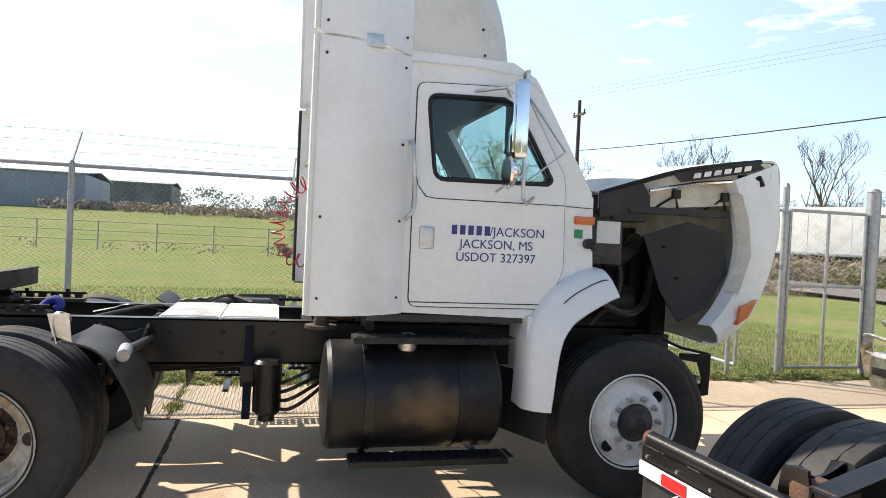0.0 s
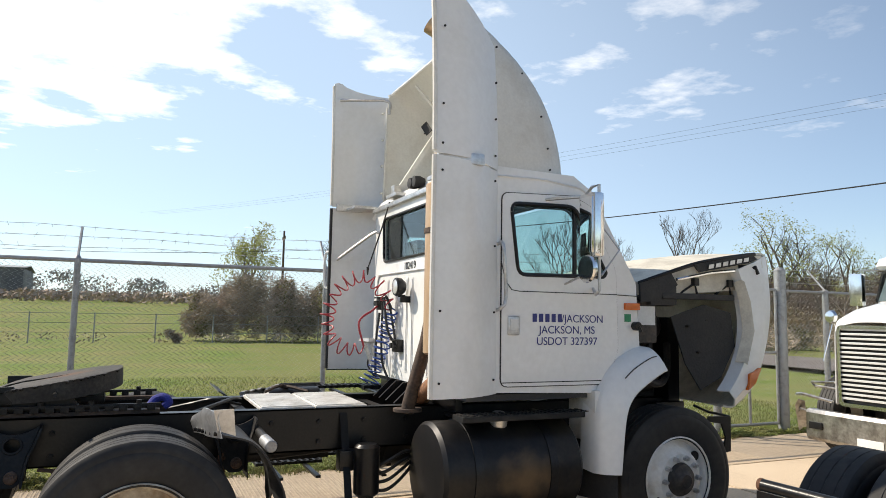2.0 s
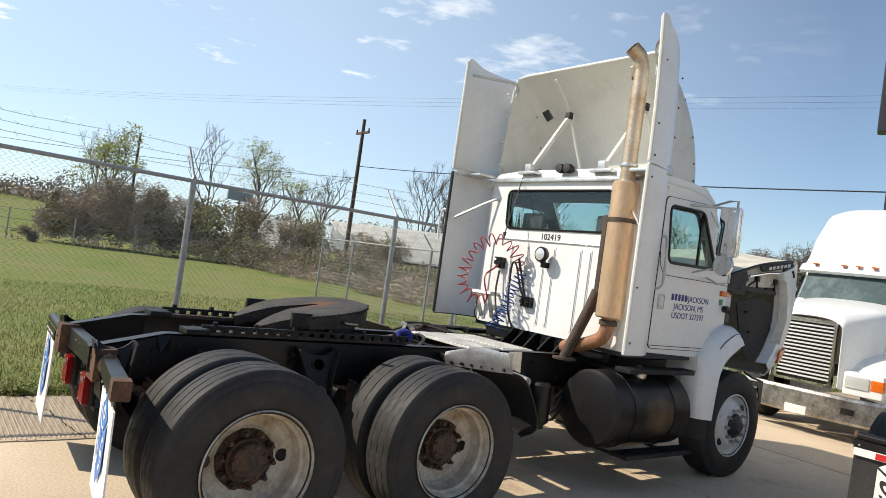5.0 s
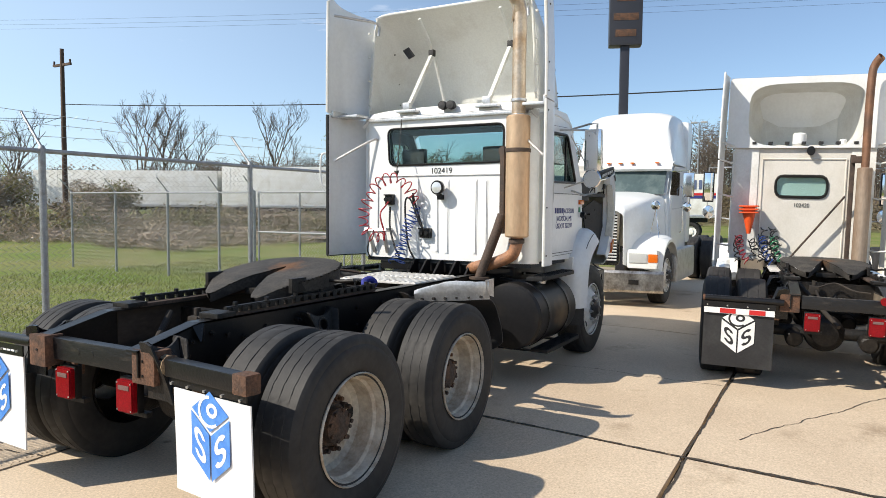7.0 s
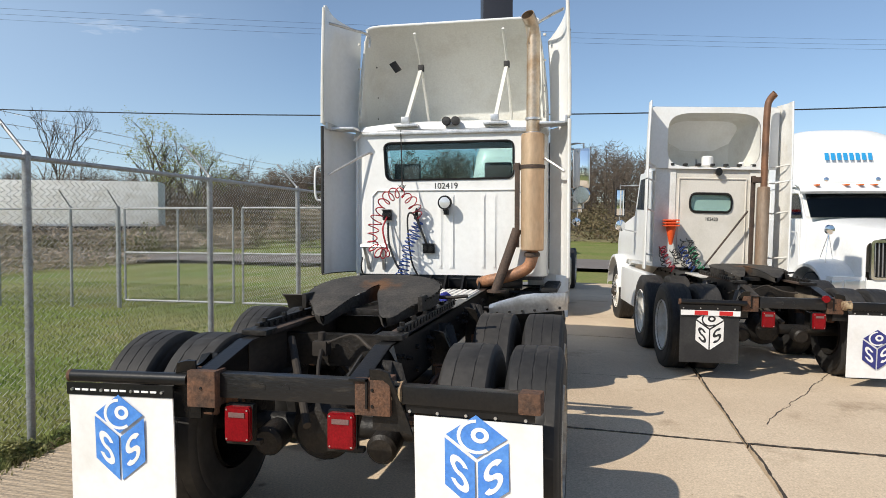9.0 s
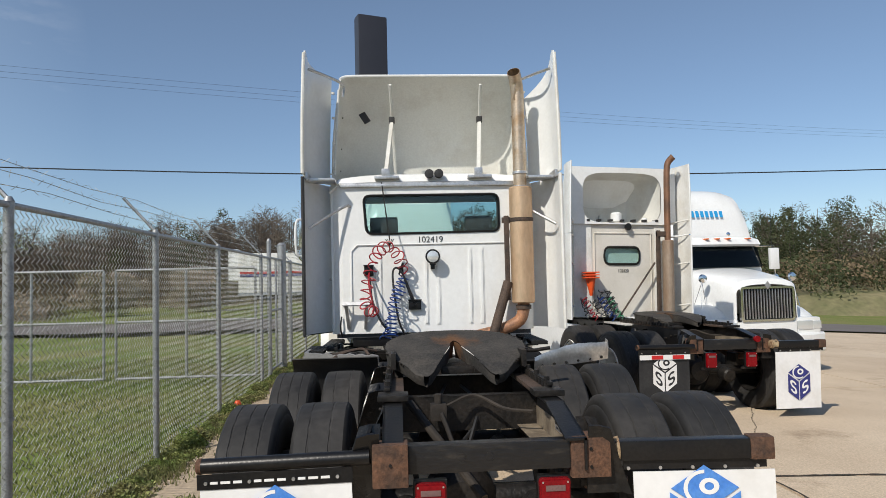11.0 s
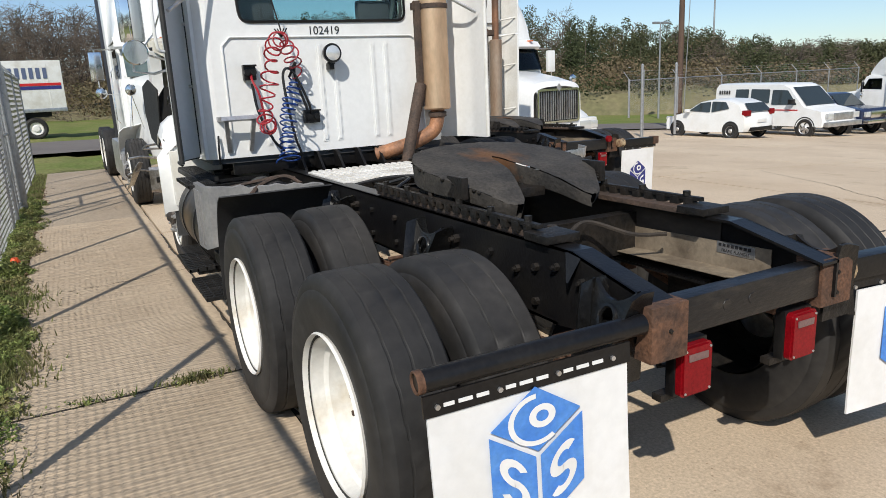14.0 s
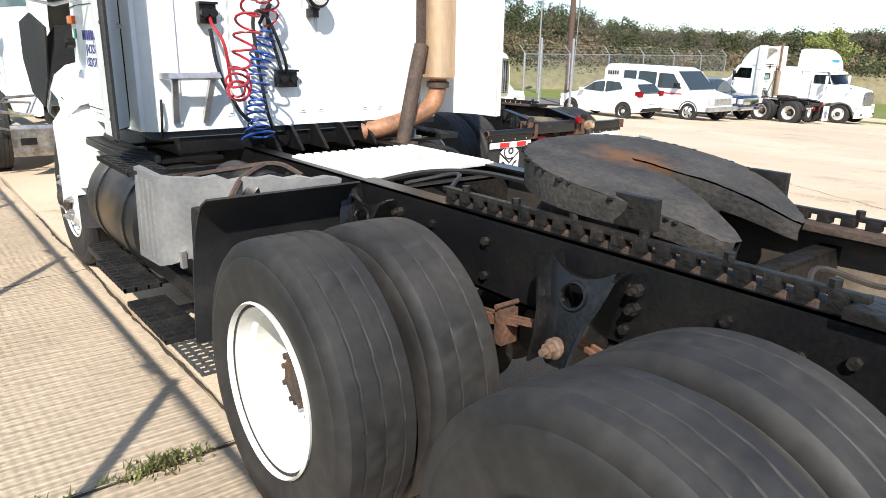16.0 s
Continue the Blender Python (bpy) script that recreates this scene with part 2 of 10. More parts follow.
SMOKED_LENS = material("dull_clear_lens", (0.17, 0.10, 0.095), 0.25, vary=0.15, scale=30, bscale=120)
RED = material("red_marking", (0.55, 0.02, 0.02), 0.4, vary=0.06)
ORANGE_LENS = material("amber_lens", (0.62, 0.13, 0.012), 0.22, vary=0.06, coat=0.4)
ORANGE = material("orange_plastic", (0.80, 0.10, 0.02), 0.5, vary=0.06)
LENS = material("clear_lens", (0.70, 0.72, 0.72), 0.12, metal=0.4, vary=0.06, bscale=120)
RED_HOSE = material("red_coil_hose", (0.34, 0.02, 0.03), 0.4, vary=0.1)
BLUE_HOSE = material("blue_coil_hose", (0.014, 0.06, 0.27), 0.4, vary=0.1)
BLACK_HOSE = material("black_hose", (0.015, 0.015, 0.016), 0.45, vary=0.15)
PLASTIC_GREY = material("weathered_grey_plastic", (0.17, 0.17, 0.172), 0.55, vary=0.10, scale=4, bscale=50, second=(0.24, 0.235, 0.225), amount=0.5, bump=0.15)
ENGINE = material("oily_engine_metal", (0.035, 0.033, 0.032), 0.55, metal=0.2, vary=0.3, scale=8, bscale=50, second=(0.075, 0.06, 0.05), amount=0.6, bump=0.3)
DARK_PANEL = material("dark_splash_panel", (0.020, 0.020, 0.021), 0.65, vary=0.2, scale=4, bscale=60, second=(0.035, 0.033, 0.031), amount=0.5, bump=0.3)
SEAT = material("dark_cab_trim", (0.05, 0.052, 0.055), 0.7, vary=0.15)
GLASS = glass_material("tinted_glass", (0.80, 0.89, 0.875))
ELBOW = material("rust_orange_elbow", (0.36, 0.17, 0.085), 0.6, metal=0.2, vary=0.2, scale=9, bscale=50, second=(0.20, 0.11, 0.07), amount=0.6, bump=0.2)
RAG_BLUE = material("blue_rag_cloth", (0.02, 0.025, 0.20), 0.8, vary=0.3, scale=20, bscale=90, second=(0.03, 0.05, 0.32), bump=0.3)
PALE_RUST = material("peeling_pale_rust", (0.42, 0.33, 0.20), 0.8, vary=0.25, scale=18, bscale=70, second=(0.13, 0.06, 0.03), amount=0.8, bump=0.5)
SUNLIT_WEB = material("dusty_sunlit_web", (0.24, 0.195, 0.14), 0.7, vary=0.15, scale=5, bscale=50, second=(0.11, 0.085, 0.06), amount=0.6, bump=0.2)
SCUFFED = material("scuffed_black_paint", (0.008, 0.008, 0.009), 0.36, vary=0.3, scale=11, bscale=60, second=(0.035, 0.030, 0.025), amount=0.25, bump=0.2, stretch=(1, 0.5, 2))
DUSTY = material("dusty_frame_steel", (0.05, 0.039, 0.029), 0.85, vary=0.25, scale=3, bscale=40, second=(0.016, 0.013, 0.011), amount=0.8, bump=0.2, stretch=(0.4, 1, 1))
GLASS_DARK = glass_material("dark_glass", (0.16, 0.20, 0.21))
LABEL_WHITE = material("paper_label", (0.70, 0.70, 0.68), 0.6, vary=0.05)
GREEN = material("green_sticker", (0.03, 0.26, 0.12), 0.5, vary=0.06)
NAVY_PAINT = material("dark_blue_car_paint", (0.02, 0.03, 0.07), 0.25, vary=0.05, coat=0.5)
WOOD = material("creosoted_pole_wood", (0.10, 0.062, 0.042), 0.85, vary=0.25, scale=2, bscale=40, second=(0.06, 0.04, 0.03), stretch=(3, 3, 0.3), bump=0.3)
CABLE = material("black_cable", (0.012, 0.012, 0.012), 0.6, vary=0.1)
SIGN_DARK = material("dark_sign_face", (0.03, 0.03, 0.038), 0.4, vary=0.1)
BARK = material("grey_bark", (0.13, 0.105, 0.085), 0.9, vary=0.25, scale=6, bscale=50, bump=0.3)
LEAF_SPRING = material("spring_leaves", (0.30, 0.32, 0.10), 0.7, vary=0.25, scale=2, bscale=9, island=0.25, thin=0.4)
LEAF_PINE = material("pine_needles", (0.058, 0.080, 0.032), 0.85, vary=0.25, scale=0.12, bscale=1.2, second=(0.105, 0.108, 0.050), amount=0.8, island=0.15, thin=0.4)
LEAF_BROWN = material("bare_twigs", (0.17, 0.135, 0.108), 0.9, vary=0.2, scale=0.15, bscale=2, second=(0.20, 0.155, 0.11), amount=0.7, island=0.15, thin=0.4)
BUSH = material("brush_leaves", (0.21, 0.215, 0.095), 0.85, vary=0.25, scale=0.25, bscale=3, second=(0.20, 0.16, 0.10), amount=0.8, island=0.15, thin=0.4)
TWIG_BRUSH = material("dry_brush_twigs", (0.42, 0.335, 0.27), 0.9, vary=0.2, scale=0.2, bscale=2, second=(0.31, 0.26, 0.18), amount=0.7, island=0.3)
HILL_SCRUB = material("hill_scrub_leaves", (0.135, 0.120, 0.056), 0.85, vary=0.25, scale=0.10, bscale=1.2, second=(0.24, 0.175, 0.11), amount=0.8, island=0.10, thin=0.4)
GRASS_BLADE = material("grass_blades", (0.13, 0.19, 0.04), 0.8, vary=0.3, scale=0.8, bscale=8, second=(0.24, 0.22, 0.085), amount=0.7, island=0.4, thin=0.4)
LEAFY = material("broad_weed_leaves", (0.20, 0.275, 0.07), 0.65, vary=0.35, scale=2, bscale=15, second=(0.30, 0.27, 0.11), amount=0.75, island=0.45, thin=0.35)
WEED = material("weed_leaves", (0.165, 0.215, 0.055), 0.7, vary=0.35, scale=2, bscale=15, second=(0.24, 0.20, 0.10), amount=0.8, island=0.4, thin=0.4)
DEBRIS = material("dry_leaf_litter", (0.22, 0.15, 0.095), 0.9, vary=0.4, scale=3, bscale=25, island=0.4)


# ---- mesh helpers ----
def empty(name, m, label, category, group="", kind=""):
    ob = new(name)
    ob.empty_display_size = 0.2
    ob.matrix_basis = m
    return tagged(ob, label, category, group, kind)


SPLIT = {"bolt": "bolt", "slots": "slot", "mark_bars": "mark_shape", "air_lines": "air_line", "rusty_end": "rusty_end", "slide_teeth": "slide_tooth", "name_bars": "name_bar", "air_horn": "air_horn", "engine_hoses": "engine_hose",
         "strut_bracket": "strut_bracket", "cover_rib": "cover_rib", "sign_bars": "sign_bar", "label_bars": "label_bar", "hose_bundle": "hose", "air_hose": "air_hose", "wheel_slots": "wheel_slot", "panel_seam": "panel_seam", "wiper": "wiper",
         "bottom_rail": "bottom_rail", "rail": "rail", "roof_vent": "roof_vent", "hood_frame": "hood_frame", "elbow_clamp": "elbow_clamp", "pipe_clamp": "pipe_clamp", "mark": "mark_face", "stay_rod": "stay_rod", "drip_rail": "drip_rail", "strap": "strap", "step_bracket": "step_bracket", "deck_rib": "deck_rib", "step": "step_bar", "skirt": "skirt", "pinstripe": "pinstripe"}


def part(name, bm, mat, parent=None, label="", smooth=True, m=None):
    """One mesh object; loose repeats named in SPLIT become objects of their own."""
    if name in SPLIT:
        seen, first = set(), None
        for v0 in list(bm.verts):
            if v0 in seen:
                continue
            group, stack = {v0}, [v0]
            while stack:
                for e in stack.pop().link_edges:
                    for w in e.verts:
                        if w not in group:
                            group.add(w)
                            stack.append(w)
            seen |= group
            sub = bmesh.new()
            idx = {v: sub.verts.new(v.co) for v in group}
            for f in {f for v in group for f in v.link_faces}:
                sub.faces.new([idx[v] for v in f.verts])
            ob = one_part(SPLIT[name], sub, mat, parent, label, smooth, m)
            first = first or ob
        bm.free()
        return first
    return one_part(name, bm, mat, parent, label, smooth, m)


def one_part(name, bm, mat, parent=None, label="", smooth=True, m=None):
    me = bpy.data.meshes.new(name)
    bmesh.ops.recalc_face_normals(bm, faces=bm.faces)
    bm.to_mesh(me)
    bm.free()
    return mesh_part(name, me, mat, parent, label, smooth, m)


def mesh_part(name, me, mat, parent=None, label="", smooth=True, m=None):
    for mm in (mat if isinstance(mat, (list, tuple)) else [mat]):
        me.materials.append(mm)
    if smooth:
        me.shade_smooth()
        me.set_sharp_from_angle(angle=radians(32))
    ob = new(name, me)
    if parent:
        ob.parent = parent
    if m is not None:
        ob.matrix_basis = m
    if label:
        ob["label"] = label
    return ob


def box(bm, x0, x1, y0, y1, z0, z1, bevel=0.0, mi=0):
    r = bmesh.ops.create_cube(bm, size=1.0, matrix=Matrix.LocRotScale(((x0 + x1) / 2, (y0 + y1) / 2, (z0 + z1) / 2), None, (abs(x1 - x0), abs(y1 - y0), abs(z1 - z0))))
    fs = {f for v in r["verts"] for f in v.link_faces}
    for f in fs:
        f.material_index = mi
    if bevel:
        es = list({e for v in r["verts"] for e in v.link_edges})
        bmesh.ops.bevel(bm, geom=es, offset=bevel, segments=2, affect='EDGES', profile=0.7)


def ring(c, u, v, r, n):
    return [c + u * (r * math.cos(2 * math.pi * i / n)) + v * (r * math.sin(2 * math.pi * i / n)) for i in range(n)]


def basis(d):
    d = Vector(d).normalized()
    u = d.orthogonal().normalized()
    return u, d.cross(u)


def cyl(bm, a, b, r0, r1=None, n=20, bevel=0.0, mi=0):
    a, b = Vector(a), Vector(b)
    r1 = r0 if r1 is None else r1
    u, v = basis(b - a)
    d = (b - a).normalized()
    secs = [(a, r0), (b, r1)]
    if bevel:
        secs = [(a, r0 - bevel), (a + d * bevel, r0), (b - d * bevel, r1), (b, r1 - bevel)]
    loops = [[bm.verts.new(p) for p in ring(c, u, v, r, n)] for c, r in secs]
    fs = [bm.faces.new(loops[0][::-1]), bm.faces.new(loops[-1])]
    for l0, l1 in zip(loops, loops[1:]):
        for i in range(n):
            fs.append(bm.faces.new((l0[i], l0[(i + 1) % n], l1[(i + 1) % n], l1[i])))
    for f in fs:
        f.material_index = mi


def tube(bm, pts, r, n=8, caps=True, mi=0):
    pts = [Vector(p) for p in pts]
    d = (pts[1] - pts[0]).normalized()
    u = d.orthogonal().normalized()
    loops = []
    for i, p in enumerate(pts):
        if i == 0:
            t = pts[1] - pts[0]
        elif i == len(pts) - 1:
            t = pts[-1] - pts[-2]
        else:
            t = pts[i + 1] - pts[i - 1]
        t.normalize()
        u = (u - t * u.dot(t)).normalized()
        v = t.cross(u)
        loops.append([bm.verts.new(q) for q in ring(p, u, v, r, n)])
    fs = []
    for l0, l1 in zip(loops, loops[1:]):
        for i in range(n):
            fs.append(bm.faces.new((l0[i], l0[(i + 1) % n], l1[(i + 1) % n], l1[i])))
    if caps:
        fs += [bm.faces.new(loops[0][::-1]), bm.faces.new(loops[-1])]
    for f in fs:
        f.material_index = mi


def curve_pts(ctrl, n=8):
    """Catmull-Rom points through the given ones."""
    c = [Vector(p) for p in ctrl]
    c = [2 * c[0] - c[1]] + c + [2 * c[-1] - c[-2]]
    out = []
    for i in range(1, len(c) - 2):
        p0, p1, p2, p3 = c[i - 1:i + 3]
        for k in range(n):
            t = k / n
            out.append(0.5 * ((2 * p1) + (p2 - p0) * t + (2 * p0 - 5 * p1 + 4 * p2 - p3) * t * t + (3 * p1 - p0 - 3 * p2 + p3) * t ** 3))
    out.append(c[-2])
    return out


def lathe(bm, prof, centre, axis='y', n=40, closed=False, mi=0):
    """prof: (radius, offset along the axis)."""
    cx, cy, cz = centre
    loops = []
    for r, o in prof:
        l = []
        for i in range(n):
            a = 2 * math.pi * i / n
            c, s = r * math.cos(a), r * math.sin(a)
            l.append(bm.verts.new({'y': (cx + c, cy + o, cz + s), 'x': (cx + o, cy + c, cz + s), 'z': (cx + c, cy + s, cz + o)}[axis]))
        loops.append(l)
    pairs = list(zip(loops, loops[1:]))
    if closed:
        pairs.append((loops[-1], loops[0]))
    for l0, l1 in pairs:
        for i in range(n):
            bm.faces.new((l0[i], l0[(i + 1) % n], l1[(i + 1) % n], l1[i])).material_index = mi


def loft(bm, secs, mi=0):
    loops = [[bm.verts.new(p) for p in s] for s in secs]
    fs = []
    for l0, l1 in zip(loops, loops[1:]):
        for i in range(len(l0) - 1):
            f = bm.faces.new((l0[i], l0[i + 1], l1[i + 1], l1[i]))
            f.material_index = mi
            fs.append(f)
    return fs


def thicken(bm, t):
    bmesh.ops.recalc_face_normals(bm, faces=bm.faces)
    bmesh.ops.solidify(bm, geom=list(bm.faces), thickness=t)


def sheet(bm, outer, holes=(), thick=(0, 0.02, 0), mi=0):
    """A plate: the flat outline (3D points), with holes, given thickness along a vector."""
    edges = []
    for loop in (outer, *holes):
        vs = [bm.verts.new(p) for p in loop]
        edges += [bm.edges.new((vs[i], vs[(i + 1) % len(vs)])) for i in range(len(vs))]
    r = bmesh.ops.triangle_fill(bm, use_beauty=True, use_dissolve=False, edges=edges)
    fs = [g for g in r["geom"] if isinstance(g, bmesh.types.BMFace)]
    for f in fs:
        f.material_index = mi
    e = bmesh.ops.extrude_face_region(bm, geom=fs)
    vs = [g for g in e["geom"] if isinstance(g, bmesh.types.BMVert)]
    for g in e["geom"]:
        if isinstance(g, bmesh.types.BMFace):
            g.material_index = mi
    bmesh.ops.translate(bm, vec=Vector(thick), verts=vs)


def rounded(pts, r, n=4):
    """A 2D outline with its corners rounded."""
    out = []
    for i, p in enumerate(pts):
        p = Vector(p)
        a, b = Vector(pts[i - 1]) - p, Vector(pts[(i + 1) % len(pts)]) - p
        k = min(r, a.length * 0.45, b.length * 0.45)
        p0, p1 = p + a.normalized() * k, p + b.normalized() * k
        for j in range(n + 1):
            t = j / n
            out.append((1 - t) ** 2 * p0 + 2 * t * (1 - t) * p + t * t * p1)
    return out


def lettering(name, text, size, m, mat, parent, align='CENTER', extrude=0.001, label="", weight=0.0):
    cu = bpy.data.curves.new(name, 'FONT')
    cu.body, cu.size, cu.align_x, cu.extrude, cu.offset = text, size, align, extrude, size * weight
    tmp = new("tmp", cu)
    bpy.context.view_layer.update()
    me = bpy.data.meshes.new_from_object(tmp.evaluated_get(bpy.context.evaluated_depsgraph_get()))
    bpy.data.objects.remove(tmp)
    bpy.data.curves.remove(cu)
    return mesh_part(name, me, mat, parent, label, False, m)


def bars(bm, n, width, size, m, rows=1, gap=0.35):
    """Plain bars in place of writing, in the xy plane of m."""
    w = width / n
    for k in range(n):
        x = -width / 2 + k * w
        q = [(x, 0, 0), (x + w * (1 - gap), 0, 0), (x + w * (1 - gap), size, 0), (x, size, 0)]
        sheet(bm, [m @ Vector(p) for p in q], thick=m.to_3x3() @ Vector((0, 0, 0.002)))


def ground_z(x, y):
    """The yard falls gently away to the south."""
    return min(-0.03 * max(0.0, min(-y - 1.2, 7.1)), -0.056 * max(0.0, min(-y - 4.5, 36.0)))


# ---- ground ----
def concrete_material():
    m = material("yard_concrete", (0.66, 0.535, 0.39), 0.88, vary=0.09, scale=0.35, bscale=48, second=(0.54, 0.42, 0.295), amount=0.85, bump=0.22)
    nt = m.node_tree
    b = nt.nodes["Principled BSDF"]
    src = b.inputs["Base Color"].links[0].from_socket
    tc = nt.nodes.new("ShaderNodeTexCoord")
    # oil and water stains
    n = nt.nodes.new("ShaderNodeTexNoise")
    n.inputs["Scale"].default_value = 0.9
    n.inputs["Detail"].default_value = 10
    n.inputs["Roughness"].default_value = 0.7
    nt.links.new(tc.outputs["Object"], n.inputs["Vector"])
    rp = nt.nodes.new("ShaderNodeValToRGB")
    rp.color_ramp.elements[0].position, rp.color_ramp.elements[0].color = 0.57, (1, 1, 1, 1)
    rp.color_ramp.elements[1].position, rp.color_ramp.elements[1].color = 0.72, (0.58, 0.53, 0.48, 1)
    nt.links.new(n.outputs["Fac"], rp.inputs[0])
    mx = nt.nodes.new("ShaderNodeMix")
    mx.data_type, mx.blend_type = 'RGBA', 'MULTIPLY'
    mx.inputs[0].default_value = 1.0
    nt.links.new(src, mx.inputs[6])
    nt.links.new(rp.outputs[0], mx.inputs[7])
    # fine aggregate
    v = nt.nodes.new("ShaderNodeTexNoise")
    v.inputs["Scale"].default_value = 70
    v.inputs["Detail"].default_value = 5
    v.inputs["Roughness"].default_value = 0.7
    nt.links.new(tc.outputs["Object"], v.inputs["Vector"])
    mr = nt.nodes.new("ShaderNodeMapRange")
    mr.inputs["From Min"].default_value, mr.inputs["From Max"].default_value = 0.3, 0.7
    mr.inputs["To Min"].default_value, mr.inputs["To Max"].default_value = 0.72, 1.20
    nt.links.new(v.outputs["Fac"], mr.inputs["Value"])
    m2 = nt.nodes.new("ShaderNodeMix")
    m2.data_type, m2.blend_type = 'RGBA', 'MULTIPLY'
    m2.inputs[0].default_value = 1.0
    nt.links.new(mx.outputs[2], m2.inputs[6])
    nt.links.new(mr.outputs[0], m2.inputs[7])
    # scattered drips of oil and rust, and open pits
    last = m2
    for scale, size, cut_off, dark in ((1.9, 0.17, 0.42, (0.50, 0.46, 0.42, 1)), (26.0, 0.30, 0.45, (0.62, 0.56, 0.50, 1))):
        vo = nt.nodes.new("ShaderNodeTexVoronoi")
        vo.inputs["Scale"].default_value = scale
        nt.links.new(tc.outputs["Object"], vo.inputs["Vector"])
        pick = nt.nodes.new("ShaderNodeSeparateColor")
        nt.links.new(vo.outputs["Color"], pick.inputs[0])
        rad = nt.nodes.new("ShaderNodeMath")
        rad.operation = 'MULTIPLY_ADD'
        rad.inputs[1].default_value, rad.inputs[2].default_value = size, -size * cut_off
        nt.links.new(pick.outputs[0], rad.inputs[0])
        gap = nt.nodes.new("ShaderNodeMath")
        gap.operation = 'SUBTRACT'
        nt.links.new(rad.outputs[0], gap.inputs[0])
        nt.links.new(vo.outputs["Distance"], gap.inputs[1])
        soft = nt.nodes.new("ShaderNodeMapRange")
        soft.inputs["From Min"].default_value, soft.inputs["From Max"].default_value = 0.0, 0.06
        nt.links.new(gap.outputs[0], soft.inputs["Value"])
        spot = nt.nodes.new("ShaderNodeMix")
        spot.data_type, spot.blend_type = 'RGBA', 'MULTIPLY'
        spot.inputs[7].default_value = dark
        nt.links.new(soft.outputs[0], spot.inputs[0])
        nt.links.new(last.outputs[2], spot.inputs[6])
        last = spot
    nt.links.new(last.outputs[2], b.inputs["Base Color"])
    return m


CONCRETE = concrete_material()
TINED = material("tined_concrete", (0.50, 0.40, 0.29), 0.9, vary=0.10, scale=0.5, bscale=18, second=(0.39, 0.305, 0.215), amount=0.85, bump=0.15)
JOINT = material("joint_filler", (0.05, 0.04, 0.03), 0.95, vary=0.3, scale=6, bscale=40)
LAWN = material("lawn", (0.125, 0.18, 0.04), 0.95, vary=0.25, scale=0.30, bscale=9, second=(0.21, 0.20, 0.08), amount=0.8, bump=0.4, spec=0.1)
ROAD = material("old_asphalt_road", (0.16, 0.14, 0.125), 0.9, vary=0.15, scale=0.5, bscale=30)

EDGE_Y = 2.42  # where the paving ends and the verge begins


def grid_mesh(name, xs, ys, zf, mat, parent=None, label=""):
    verts = [(x, y, zf(x, y)) for y in ys for x in xs]
    nx = len(xs)
    faces = [(j * nx + i, j * nx + i + 1, (j + 1) * nx + i + 1, (j + 1) * nx + i) for j in range(len(ys) - 1) for i in range(nx - 1)]
    me = bpy.data.meshes.new(name)
    me.from_pydata(verts, [], faces)
    return mesh_part(name, me, mat, parent, label, True)


def lawn_z(x, y):
    n = noise.noise((x * 0.15, y * 0.15, 3.0)) * 0.10 + noise.noise((x * 0.5, y * 0.5, 7.0)) * 0.03
    if y > EDGE_Y - 0.6:
        field = 0.056 * max(0.0, min(y, 95.0) - 38.0) * min(1.0, max(0.0, (26.0 - x) / 16.0))
        return -0.035 + n * min(1.0, max(0.0, (y - EDGE_Y) / 2)) + field
    return ground_z(x, y) - 0.10


def make_ground():
    xs = [-900, -300, -120, -60, -35] + [i * 1.0 for i in range(-24, 41)] + [46, 55, 70, 100, 200, 500, 1200]
    ys = [-1200, -400, -150, -90, -60, -45, -36] + [i * 1.0 for i in range(-32, 0)] + [0, 1.0, 1.7] + [2.0 + i * 0.5 for i in range(0, 30)] + [18, 20, 23, 27, 32, 38, 45, 55, 66, 80, 95, 140, 300, 700, 1500]
    tagged(grid_mesh("ground", xs, ys, lawn_z, LAWN), "mown spring lawn with yellow-brown patches around the yard", "ground", kind="structure")


make_ground()


def slab(name, x0, x1, y0, y1, mat, parent, gap=0.016):
    """One cast slab of the yard, slightly rounded at its joints."""
    nx, ny = max(1, int((x1 - x0) / 0.4)), max(1, int((y1 - y0) / 0.46))
    bm = bmesh.new()
    vs = {}
    for j in range(ny + 1):
        for i in range(nx + 1):
            x, y = x0 + gap + (x1 - x0 - 2 * gap) * i / nx, y0 + gap + (y1 - y0 - 2 * gap) * j / ny
            if x0 > -8 and x1 < 13:
                # ragged, spalled joint edges
                if i in (0, nx):
                    x += 0.012 * noise.noise((x * 3.1, y * 2.7, 1.0)) * (1 if i else -1)
                if j in (0, ny):
                    y += 0.012 * noise.noise((x * 2.7, y * 3.1, 5.0)) * (1 if j else -1)
            vs[i, j] = bm.verts.new((x, y, ground_z(x, y)))
    top = [bm.faces.new((vs[i, j], vs[i + 1, j], vs[i + 1, j + 1], vs[i, j + 1])) for j in range(ny) for i in range(nx)]
    e = bmesh.ops.extrude_face_region(bm, geom=top)
    bmesh.ops.translate(bm, vec=(0, 0, -0.12), verts=[g for g in e["geom"] if isinstance(g, bmesh.types.BMVert)])
    return part(name, bm, mat, parent, smooth=False)


